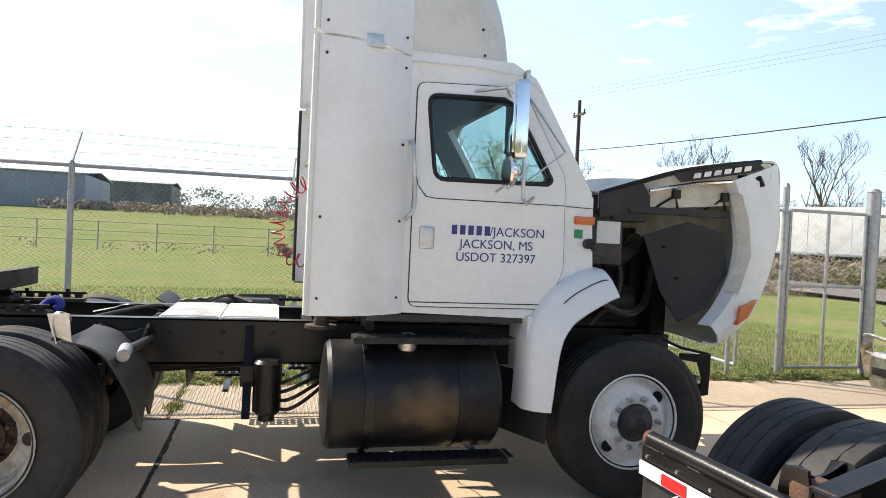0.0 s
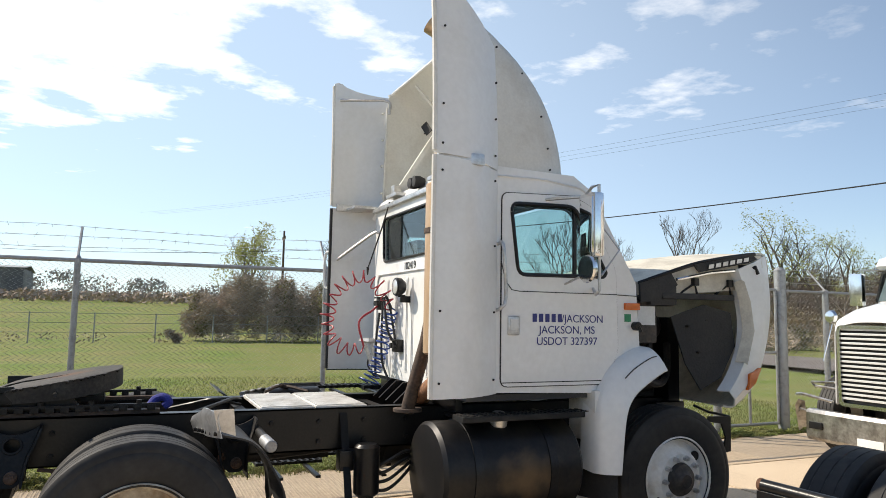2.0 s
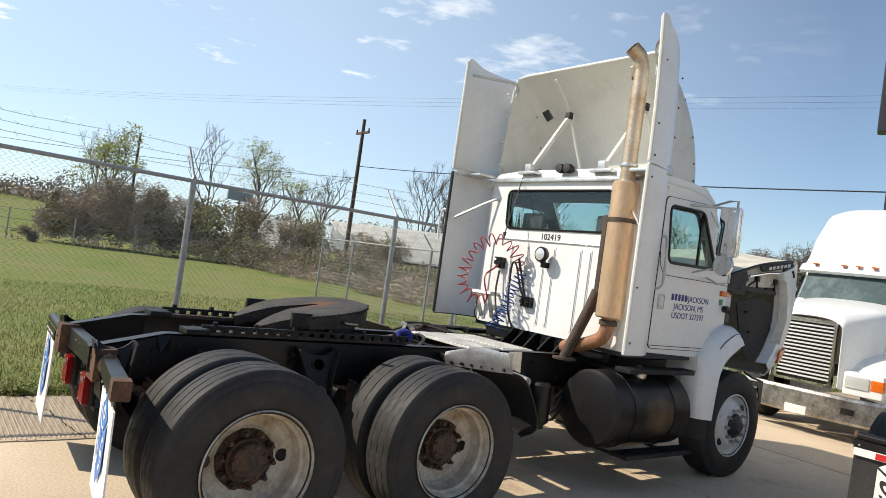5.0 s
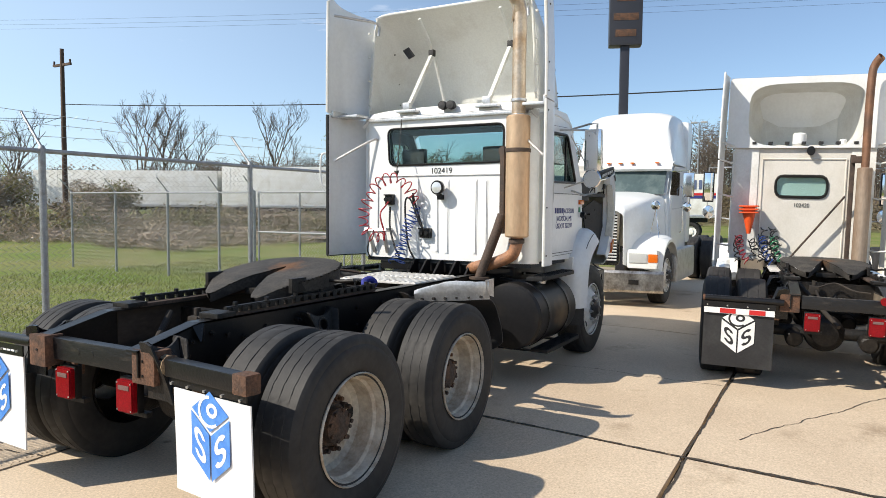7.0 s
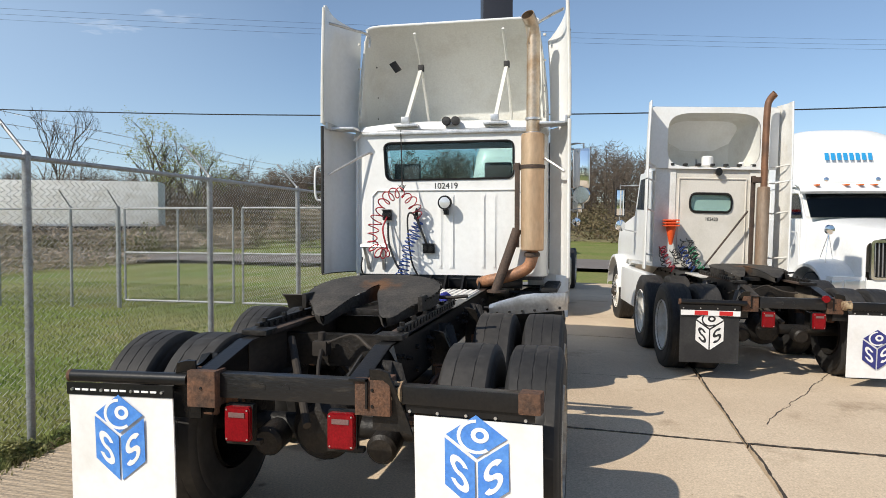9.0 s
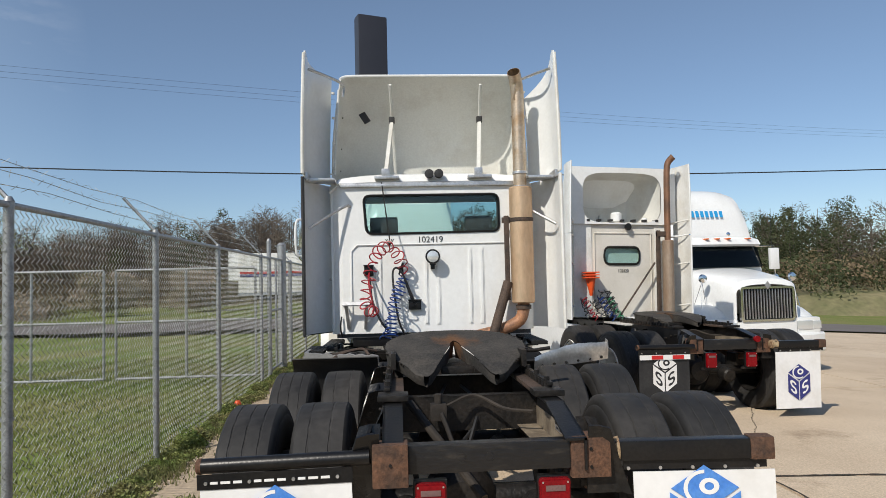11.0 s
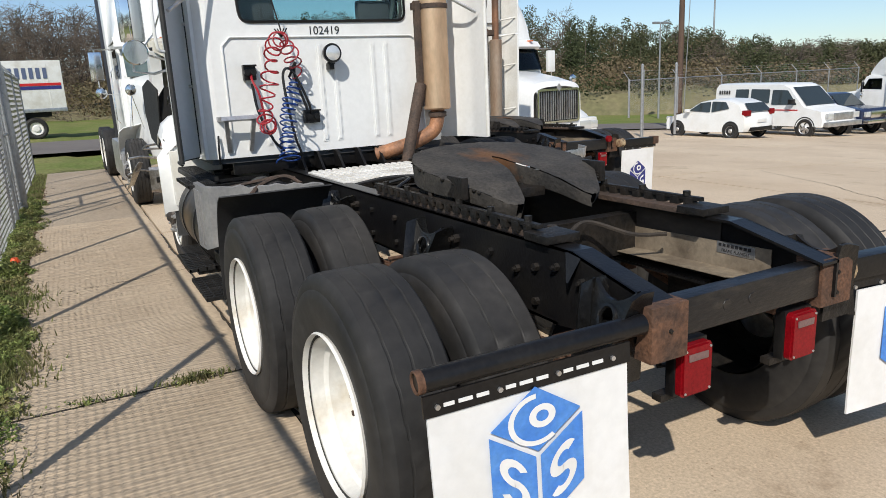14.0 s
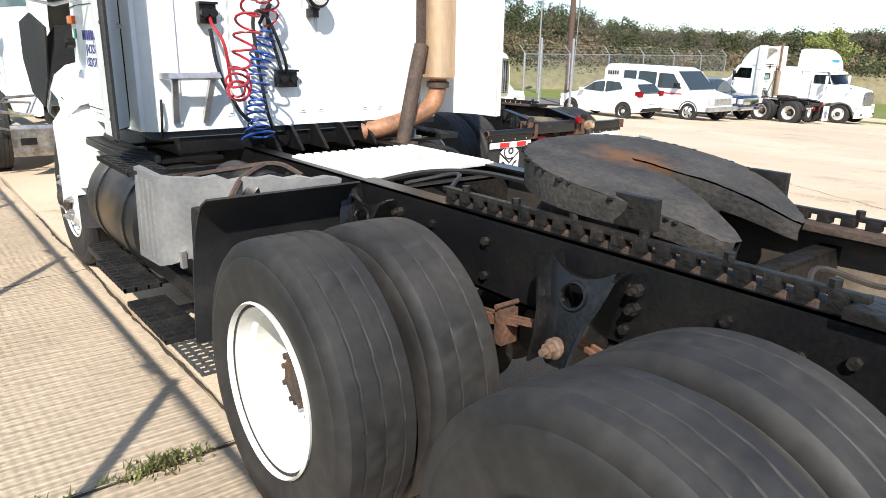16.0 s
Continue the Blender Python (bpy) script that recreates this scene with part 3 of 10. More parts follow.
def make_yard():
    yard = empty("pavement", pose(0, 0, 0), "tan concrete yard with dark joints, oil stains and tyre marks", "pavement", kind="structure")
    xs = [-26.2, -21.4, -16.6, -11.8, -7.0, -2.2, 2.60, 7.4, 12.2, 17.0]
    ys = [-30.2, -25.6, -21.0, -16.4, -11.8, -7.22, -2.60, 1.05]
    wide = [-26.2] + [x + 0.09 for x in xs[1:-1]] + [17.0]
    for j in range(len(ys) - 1):
        for i in range(len(xs) - 1):
            slab("slab", wide[i], wide[i + 1], ys[j], ys[j + 1], CONCRETE, yard)
    for j in range(4):
        slab("slab", 17.0, 23.0, ys[j], ys[j + 1], CONCRETE, yard)
    slab("slab", -26.2, 23.0, -44.0, -30.2, CONCRETE, yard)
    for i in range(len(xs) - 1):
        # the tined strip beside the fence
        slab("slab", xs[i], xs[i + 1], 1.05, EDGE_Y, TINED, yard)
    bm = bmesh.new()
    vs = [bm.verts.new(p) for p in [(x, y, ground_z(x, y) - 0.06) for x, y in ((-26.2, -30.2), (17.0, -30.2), (17.0, -8.3), (-26.2, -8.3))]]
    bm.faces.new(vs)
    vs2 = [bm.verts.new(p) for p in ((-26.2, -1.2, -0.05), (17.0, -1.2, -0.05))]
    bm.faces.new((vs[3], vs[2], vs2[1], vs2[0]))
    vs3 = [bm.verts.new(p) for p in ((17.0, EDGE_Y - 0.01, -0.05), (-26.2, EDGE_Y - 0.01, -0.05))]
    bm.faces.new((vs2[0], vs2[1], vs3[0], vs3[1]))
    part("joint_filler", bm, JOINT, yard)
    return yard


def make_tines(yard):
    # raised combing ridges across the strip by the fence, joined in one sheet
    rng = random.Random(4)
    verts, faces = [], []
    x = -3.0
    while x < 9.0:
        w = rng.uniform(0.012, 0.018)
        a, b = 1.09 + rng.uniform(-0.02, 0.03), EDGE_Y - 0.04 + rng.uniform(-0.03, 0.01)
        k = len(verts)
        sl = rng.uniform(-0.012, 0.012)
        verts += [(x, a, 0.0005), (x + w * 0.5, a, 0.0045), (x + w, a, 0.0005), (x + sl, b, 0.0005), (x + w * 0.5 + sl, b, 0.0045), (x + w + sl, b, 0.0005)]
        faces += [(k, k + 1, k + 4, k + 3), (k + 1, k + 2, k + 5, k + 4)]
        x += rng.uniform(0.026, 0.036)
    me = bpy.data.meshes.new("combed_ridges")
    me.from_pydata(verts, [], faces)
    ob = mesh_part("combed_ridges", me, TINED, yard, "", True)
    ob["kind"] = "stuff"


def make_cracks(yard):
    """Ragged dirt-filled cracks that wander over the slabs, a little above them."""
    rng = random.Random(8)
    verts, faces = [], []
    for (xa, ya), (xb, yb), w in (((2.69, -2.60), (2.69, -7.22), 0.016), ((2.69, -7.22), (2.67, -11.8), 0.016), ((-2.11, -2.60), (2.69, -2.60), 0.010), ((2.69, -2.60), (7.49, -2.60), 0.010), ((-6.91, -2.60), (-2.11, -2.60), 0.010),
                                  ((2.69, -2.60), (2.69, 1.05), 0.014), ((-2.11, 1.05), (-2.11, -2.60), 0.012), ((2.60, 1.05), (2.58, 2.40), 0.016), ((-2.2, 1.05), (-2.2, 2.40), 0.016), ((-3.0, 1.05), (7.4, 1.05), 0.010),
                                  ((0.3, -2.56), (-0.5, -6.0), 0.004), ((3.3, -2.9), (7.3, -4.9), 0.005), ((4.4, 1.05), (4.9, -2.56), 0.004), ((-1.9, -3.4), (2.4, -3.9), 0.004), ((0.4, 1.06), (0.1, 2.4), 0.007), ((5.4, 1.06), (5.2, 2.4), 0.006), ((2.8, -7.0), (7.2, -9.5), 0.006)):
        L = math.hypot(xb - xa, yb - ya)
        n = int(L / 0.05)
        off = 0.0
        dx, dy = (xb - xa) / L, (yb - ya) / L
        thin = w < 0.008
        k0 = len(verts)
        for k in range(n + 1):
            f = k / n
            off += rng.gauss(0, 0.011 if thin else 0.003)
            off *= 0.97
            hw = w * rng.uniform(0.35, 1.3)
            x, y = xa + (xb - xa) * f - dy * off, ya + (yb - ya) * f + dx * off
            for s in (-1, 1):
                px, py = x - dy * hw * s, y + dx * hw * s
                verts.append((px, py, ground_z(px, py) + 0.003))
            if k:
                q = k0 + 2 * k
                faces.append((q - 2, q - 1, q + 1, q))
    me = bpy.data.meshes.new("crack")
    me.from_pydata(verts, [], faces)
    ob = mesh_part("cracks", me, JOINT, yard, "", False)
    ob["kind"] = "stuff"


YARD = make_yard()
make_tines(YARD)
make_cracks(YARD)


# ---- fence ----
def chain_link(name, a, b, z0, z1, parent, pitch=0.062, r=0.0031):
    a, b = Vector((*a, 0)), Vector((*b, 0))
    L = (b - a).length
    d = (b - a) / L
    nrm = Vector((-d.y, d.x, 0))
    n = int(L / pitch)
    k = int((z1 - z0) / (pitch * 0.5))
    hz = (z1 - z0) / k
    V, F = [], []
    offs = [(nrm * r), (d * r * 0.87 - nrm * r * 0.5), (-d * r * 0.87 - nrm * r * 0.5)]
    offs = np.array([list(o) for o in offs])
    base = np.array(list(a))
    dv, nv = np.array(list(d)), np.array(list(nrm))
    for i in range(n):
        for s in range(k + 1):
            u = (i + 0.5) * pitch + (pitch * 0.5 if (s % 2) else -pitch * 0.5) * 0.98
            sway = 0.012 * math.sin(u * 1.7 + 0.6 * s / k) * math.sin(math.pi * s / k)
            p = base + dv * u + nv * (sway + (0.003 if s % 2 else -0.003))
            p[2] = z0 + s * hz
            V.extend((p + offs).tolist())
        o = i * (k + 1) * 3
        for s in range(k):
            q = o + s * 3
            for t in range(3):
                t2 = (t + 1) % 3
                F.append((q + t, q + t2, q + 3 + t2, q + 3 + t))
    me = bpy.data.meshes.new(name)
    me.from_pydata(V, [], F)
    ob = mesh_part(name, me, WIRE, parent, "", False)
    ob["kind"] = "stuff"
    return ob


def fence_run(name, a, b, posts, h=2.13, arm=True, label="", fine=True, big=(), out=1):
    a2, b2 = Vector((*a, 0)), Vector((*b, 0))
    th = empty(name, pose(0, 0, 0), label, "fence")
    d = (b2 - a2).normalized()
    nrm = Vector((-d.y, d.x, 0)) * out
    for i, s in enumerate(posts):
        p = a2 + d * s
        bm = bmesh.new()
        r = 0.045 if i in big else 0.030
        cyl(bm, (p.x, p.y, -0.15), (p.x, p.y, h + 0.02), r, n=14)
        cyl(bm, (p.x, p.y, h + 0.02), (p.x, p.y, h + 0.05), r * 1.12, r * 0.6, n=14)
        for zz in (0.35, 0.85, 1.35, 1.85):
            cyl(bm, (p.x, p.y, zz), (p.x, p.y, zz + 0.02), r + 0.006, n=14)
        part("post", bm, GALV, th)
        if arm:
            bm = bmesh.new()
            q0, q1 = Vector((p.x, p.y, h + 0.03)), Vector((p.x, p.y, h + 0.36)) + nrm * 0.30
            tube(bm, [q0, q1], 0.014, 6)
            part("barb_arm", bm, GALV, th)
    bm = bmesh.new()
    cyl(bm, a2 + Vector((0, 0, h)), b2 + Vector((0, 0, h)), 0.021, n=10)
    part("top_rail", bm, GALV, th)
    if arm:
        L = (b2 - a2).length
        for k in range(3):
            f = (k + 1) / 3
            bm = bmesh.new()
            off = nrm * 0.30 * f + Vector((0, 0, h + 0.03 + 0.33 * f))
            pts = [a2 + d * s + off + Vector((0, 0, -0.02 * math.sin(s * 2.1 + k))) for s in np.linspace(0, L, max(4, int(L)))]
            tube(bm, pts, 0.0028, 4)
            rng = random.Random(k)
            s = 0.0
            while s < L:
                c = a2 + d * s + off
                e = Vector((rng.uniform(-1, 1), rng.uniform(-1, 1), rng.uniform(-1, 1))).normalized() * 0.03
                tube(bm, [c - e, c + e], 0.0018, 3)
                s += 0.13
            part("barbed_wire", bm, WIRE, th)
    chain_link("chain_link_mesh", a, b, 0.04, h, th, pitch=0.062 if fine else 0.09, r=0.0031 if fine else 0.0042)
    return th


# ---- trucks ----
def make_tyre(bm, y0, y1, R, rim, grooves=4, n=56, zig=0.0, seed=0):
    """Tyre between y0 and y1 about the origin. zig: how far worn grooves wander."""
    w = y1 - y0
    c = (y0 + y1) / 2
    rng = random.Random(seed)
    side = [(rim - 0.01, y0 + 0.045 * w), (rim + 0.015, y0 + 0.03 * w), (rim + 0.022, y0 + 0.012 * w), (rim + 0.05, y0 - 0.0 * w), (rim + 0.58 * (R - rim), y0 - 0.035 * w), (R - 0.062, y0 - 0.012 * w), (R - 0.056, y0 + 0.004 * w), (R - 0.040, y0 + 0.004 * w), (R - 0.015, y0 + 0.045 * w), (R - 0.004, y0 + 0.085 * w)]
    prof = [(r, o, False) for r, o in side]
    a, b = y0 + 0.13 * w, y1 - 0.13 * w
    if grooves:
        for g in range(grooves):
            t = a + (b - a) * (g + 0.5) / grooves
            prof += [(R, t - 0.0055, True), (R - 0.006, t - 0.0025, True), (R - 0.006, t + 0.0025, True), (R, t + 0.0055, True)]
    else:
        prof += [(R, a, False), (R + 0.001, c, False), (R, b, False)]
    prof += [(r, 2 * c - o, False) for r, o in side[::-1]]
    n = 112 if zig else n
    rings = []
    for k in range(n):
        an = 2 * math.pi * k / n
        z = zig * (1 if (k // 2) % 2 else -1) + rng.uniform(-0.001, 0.001)
        deep = rng.uniform(0.0, 1.0) if zig else 1.0
        ring = []
        for r, o, g in prof:
            if g and zig:
                r = R - (R - r) * deep
                o += z
            ring.append(bm.verts.new((r * math.cos(an), o, r * math.sin(an))))
        rings.append(ring)
    for k in range(n):
        p, q = rings[k], rings[(k + 1) % n]
        for i in range(len(prof) - 1):
            bm.faces.new((p[i], p[i + 1], q[i + 1], q[i]))


def lug_ring(bm, rad, y0, y1, r, count=10, six=6):
    for k in range(count):
        a = 2 * math.pi * k / count
        cyl(bm, (rad * math.cos(a), y0, rad * math.sin(a)), (rad * math.cos(a), y1, rad * math.sin(a)), r, n=six)


def dual_wheel(truck, m, R, rim_mat, right=True):
    """Outer wheel of a pair, its inner mate and the hub. Local y points outwards."""
    bm = bmesh.new()
    # deep dish of the outer disc wheel
    lathe(bm, [(0.296, 0.005), (0.302, -0.004), (0.296, -0.016), (0.278, -0.022), (0.272, -0.07), (0.258, -0.085), (0.256, -0.18), (0.235, -0.207), (0.175, -0.213), (0.168, -0.207), (0.11, -0.207), (0.11, -0.235), (0.26, -0.235), (0.285, -0.15), (0.29, -0.02), (0.296, 0.005)], (0, 0, 0), 'y', 48)
    wheel = part("wheel", bm, rim_mat, truck, m=m)
    bm = bmesh.new()
    make_tyre(bm, -0.275, -0.005, R, 0.29, 3, zig=0.0010, seed=1)
    part("tyre", bm, RUBBER, wheel)
    bm = bmesh.new()
    make_tyre(bm, -0.615, -0.345, R, 0.29, 2, zig=0.0010, seed=2)
    part("tyre", bm, RUBBER, wheel)
    bm = bmesh.new()
    lathe(bm, [(0.272, -0.20), (0.27, -0.62)], (0, 0, 0), 'y', 32)
    lathe(bm, [(0.16, -0.36), (0.272, -0.34)], (0, 0, 0), 'y', 32)
    part("inner_rim", bm, GREASE, wheel)
    bm = bmesh.new()
    lathe(bm, [(0.0, -0.105), (0.075, -0.11), (0.095, -0.122), (0.10, -0.165), (0.115, -0.165), (0.115, -0.207), (0.16, -0.203)], (0, 0, 0), 'y', 28)
    lug_ring(bm, 0.082, -0.122, -0.104, 0.011, 8)
    part("hub", bm, HUB, wheel)
    for k in range(10):
        a = 2 * math.pi * k / 10
        bm = bmesh.new()
        x, z = 0.142 * math.cos(a), 0.142 * math.sin(a)
        cyl(bm, (x, -0.207, z), (x, -0.170, z), 0.021, n=6)
        cyl(bm, (x, -0.170, z), (x, -0.140, z), 0.012, n=8)
        part("lug_nut", bm, HUB, wheel)
    for k in range(2):
        bm = bmesh.new()
        a = 0.5 + math.pi * k
        lathe(bm, [(0.0, -0.206), (0.034, -0.206), (0.036, -0.211)], (0.212 * math.cos(a), 0, 0.212 * math.sin(a)), 'y', 18)
        part("hand_hole", bm, BLACK, wheel)
    return wheel


def steer_wheel(truck, m, R, rim_mat):
    bm = bmesh.new()
    lathe(bm, [(0.292, 0.0), (0.302, -0.006), (0.298, -0.018), (0.275, -0.03), (0.266, -0.062), (0.24, -0.052), (0.20, -0.010), (0.178, 0.006), (0.12, 0.008), (0.12, -0.03), (0.28, -0.10), (0.292, 0.0)], (0, 0, 0), 'y', 48)
    wheel = part("wheel", bm, rim_mat, truck, m=m)
    bm = bmesh.new()
    make_tyre(bm, -0.285, -0.005, R, 0.29, 4)
    part("tyre", bm, RUBBER, wheel)
    bm = bmesh.new()
    lathe(bm, [(0.0, 0.075), (0.045, 0.073), (0.062, 0.055), (0.078, 0.045), (0.105, 0.035), (0.118, 0.012), (0.118, -0.05)], (0, 0, 0), 'y', 28)
    part("hub", bm, ENGINE, wheel)
    for k in range(10):
        a = 2 * math.pi * (k + 0.5) / 10
        bm = bmesh.new()
        x, z = 0.152 * math.cos(a), 0.152 * math.sin(a)
        cyl(bm, (x, 0.0, z), (x, 0.034, z), 0.019, n=6)
        cyl(bm, (x, 0.034, z), (x, 0.052, z), 0.011, n=8)
        part("lug_nut", bm, ALU, wheel)
    for k in range(2):
        bm = bmesh.new()
        a = 2.75 + math.pi * k
        lathe(bm, [(0.0, -0.020), (0.036, -0.020), (0.038, -0.028)], (0.222 * math.cos(a), 0, 0.222 * math.sin(a)), 'y', 18)
        part("hand_hole", bm, BLACK, wheel)
    return wheel


def cube_mark(flap, cx, cz, s, x, blue, white, inv=1):
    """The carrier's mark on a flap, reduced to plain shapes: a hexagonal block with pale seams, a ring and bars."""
    def P(u, v, d=0.0):
        return (x - d, cx - u * s * 0.88, cz + (v * 1.15 + 0.08) * s)
    bm = bmesh.new()
    t = (-0.0015, 0, 0)
    c = [(0, 0.56), (0.5, 0.30), (0.5, -0.28), (0, -0.56), (-0.5, -0.28), (-0.5, 0.30)]
    sheet(bm, [P(*q) for q in ((0, 0.56), (0.48, 0.31), (0, 0.06), (-0.48, 0.31))], thick=t)
    sheet(bm, [P(*q) for q in ((0.025, 0.02), (0.5, 0.27), (0.5, -0.28), (0.025, -0.55))], thick=t)
    sheet(bm, [P(*q) for q in ((-0.025, 0.02), (-0.5, 0.27), (-0.5, -0.28), (-0.025, -0.55))], thick=t)
    part("mark", bm, blue, flap, "blue block mark")
    bm = bmesh.new()
    for r0, r1, ax, az, ex in ((0.095, 0.045, 0.06, 0.33, 1.5), (0.21, 0.17, 0.0, 0.31, 1.45)):
        n = 28
        k = n if r0 < 0.2 else 17
        for i in range(k):
            a0, a1 = 2 * math.pi * (i + 7) / n, 2 * math.pi * (i + 8) / n
            q = [(ax + r0 * ex * math.cos(a0), az + r0 * math.sin(a0) * 0.95), (ax + r0 * ex * math.cos(a1), az + r0 * math.sin(a1) * 0.95), (ax + r1 * ex * math.cos(a1), az + r1 * math.sin(a1) * 0.95), (ax + r1 * ex * math.cos(a0), az + r1 * math.sin(a0) * 0.95)]
            bm.faces.new([bm.verts.new(P(u, v, 0.003)) for u, v in q])
    for sg in (1, -1):
        # an upper and a lower crescent on each side face, slanted with it
        for cb, a0, a1 in ((0.080, 0.45, 4.75), (-0.080, 1.60, -2.75)):
            n = 14
            for i in range(n):
                q = []
                for rr, ai in ((0.112, i), (0.112, i + 1), (0.050, i + 1), (0.050, i)):
                    an = a0 + (a1 - a0) * ai / n
                    a = rr * 1.35 * math.cos(an)
                    q.append((sg * 0.265 + a, -0.135 + cb + rr * math.sin(an) + 0.526 * sg * a))
                bm.faces.new([bm.verts.new(P(u, v, 0.003)) for u, v in q])
    part("mark_bars", bm, white, flap, "plain pale bars", smooth=False)


def fifth_wheel(truck, x, z, tilt, size=1.0):
    """Horseshoe coupling plate, leaning back, with drooping horns. x, z: the pivot."""
    M = pose(x, 0, z, 0, -tilt, 0)
    rng = random.Random(3)
    outer = curve_pts([(0.455, 0.0, 0), (0.44, 0.15, 0), (0.385, 0.28, 0), (0.28, 0.385, 0), (0.12, 0.445, 0), (-0.06, 0.455, 0), (-0.22, 0.425, 0), (-0.35, 0.355, 0), (-0.44, 0.305, 0), (-0.50, 0.27, 0), (-0.53, 0.225, 0)], 4)
    inner = curve_pts([(0.10, 0.0, 0), (0.09, 0.006, 0), (0.07, 0.016, 0), (0.045, 0.024, 0), (0.02, 0.03, 0), (-0.07, 0.042, 0), (-0.18, 0.066, 0), (-0.29, 0.10, 0), (-0.40, 0.135, 0), (-0.49, 0.165, 0), (-0.535, 0.195, 0)], 4)
    outer = [Vector((p.x * 0.88, p.y * 0.96, 0)) for p in outer]
    inner = [Vector((p.x * 0.88, p.y * 0.96, 0)) for p in inner]
    N = 8

    def drop(u):
        return -0.40 * max(0.0, -0.16 - u) ** 1.6

    bm = bmesh.new()
    for s in (1, -1):
        secs = []
        for o, i in zip(outer, inner):
            row = []
            for k in range(N + 1):
                p = o.lerp(i, k / N)
                rag = rng.uniform(-0.006, 0.003) if k == 0 else 0.0
                row.append(M @ Vector(((p.x + rag) * size, s * (p.y + rag) * size, drop(p.x) + rng.uniform(-0.0015, 0.0015) - (0.006 if k == 0 else 0.0))))
            secs.append(row)
        loft(bm, secs)
    bmesh.ops.remove_doubles(bm, verts=bm.verts, dist=0.004)
    top = part("fifth_wheel", bm, [PLATE_STEEL], truck, "greasy black horseshoe coupling plate with a rusty throat")
    # flanged underside that tapers out along the horns
    bm = bmesh.new()
    for s in (1, -1):
        for edge, sc in ((outer, 0.965), (inner, 1.0)):
            hi, mid, lo = [], [], []
            for j, p in enumerate(edge):
                deep = 0.115 - 0.055 * max(0.0, min(1.0, (0.1 - p.x) / 0.6))
                hi.append(M @ Vector((p.x, s * p.y, drop(p.x) - 0.006)))
                mid.append(M @ Vector((p.x * 0.995, s * p.y * 0.995, drop(p.x) - 0.030 + rng.uniform(-0.004, 0.004))))
                lo.append(M @ Vector((p.x * sc, s * (p.y * sc + (0.01 if sc == 1.0 else 0)), drop(p.x) - deep)))
            loft(bm, [hi, mid, lo])
        lo_o = [M @ Vector((p.x * 0.965, s * p.y * 0.965, drop(p.x) - (0.115 - 0.055 * max(0.0, min(1.0, (0.1 - p.x) / 0.6))))) for p in outer[24:]]
        lo_i = [M @ Vector((p.x, s * (p.y + 0.01), drop(p.x) - (0.115 - 0.055 * max(0.0, min(1.0, (0.1 - p.x) / 0.6))))) for p in inner[24:]]
        loft(bm, [lo_o, lo_i])
    part("skirt", bm, PLATE_STEEL, top)
    # grease pushed up along the rim
    bm = bmesh.new()
    for s in (1, -1):
        for j in range(6, 30):
            p = outer[j]
            if rng.random() < 0.75:
                q = M @ Vector((p.x * 1.004, s * p.y * 1.004, drop(p.x) - 0.010))
                r = rng.uniform(0.006, 0.014)
                lathe(bm, [(0.0, -r), (r, -r * 0.4), (r * 1.1, 0.2 * r), (0.0, r * 0.5)], q, 'z', 6)
    ob = part("grease_rim", bm, GREASE, top)
    ob["kind"] = "stuff"
    for s in (1, -1):
        bm = bmesh.new()
        sheet(bm, [(x - 0.20, s * 0.33, z - 0.17), (x + 0.20, s * 0.33, z - 0.17), (x + 0.09, s * 0.33, z - 0.03), (x - 0.09, s * 0.33, z - 0.03)], thick=(0, s * 0.05, 0))
        cyl(bm, (x, s * 0.30, z - 0.05), (x, s * 0.42, z - 0.05), 0.045, n=16)
        part("pivot_bracket", bm, GREASE, top)
        bm = bmesh.new()
        box(bm, x - 0.30, x - 0.16, s * 0.37, s * 0.40, z - 0.115, z - 0.02, 0.004)
        part("stop_lug", bm, GREASE, top)
    bm = bmesh.new()
    tube(bm, [M @ Vector(p) for p in ((0.02, -0.20, -0.06), (0.05, -0.52, -0.07), (0.06, -0.62, -0.06))], 0.012, 8)
    part("release_handle", bm, GREASE, top)
    bm = bmesh.new()
    box(bm, x - 0.22, x + 0.30, -0.10, 0.10, z - 0.16, z - 0.115, 0.01)
    part("lock_jaw", bm, GREASE, top)
    return top


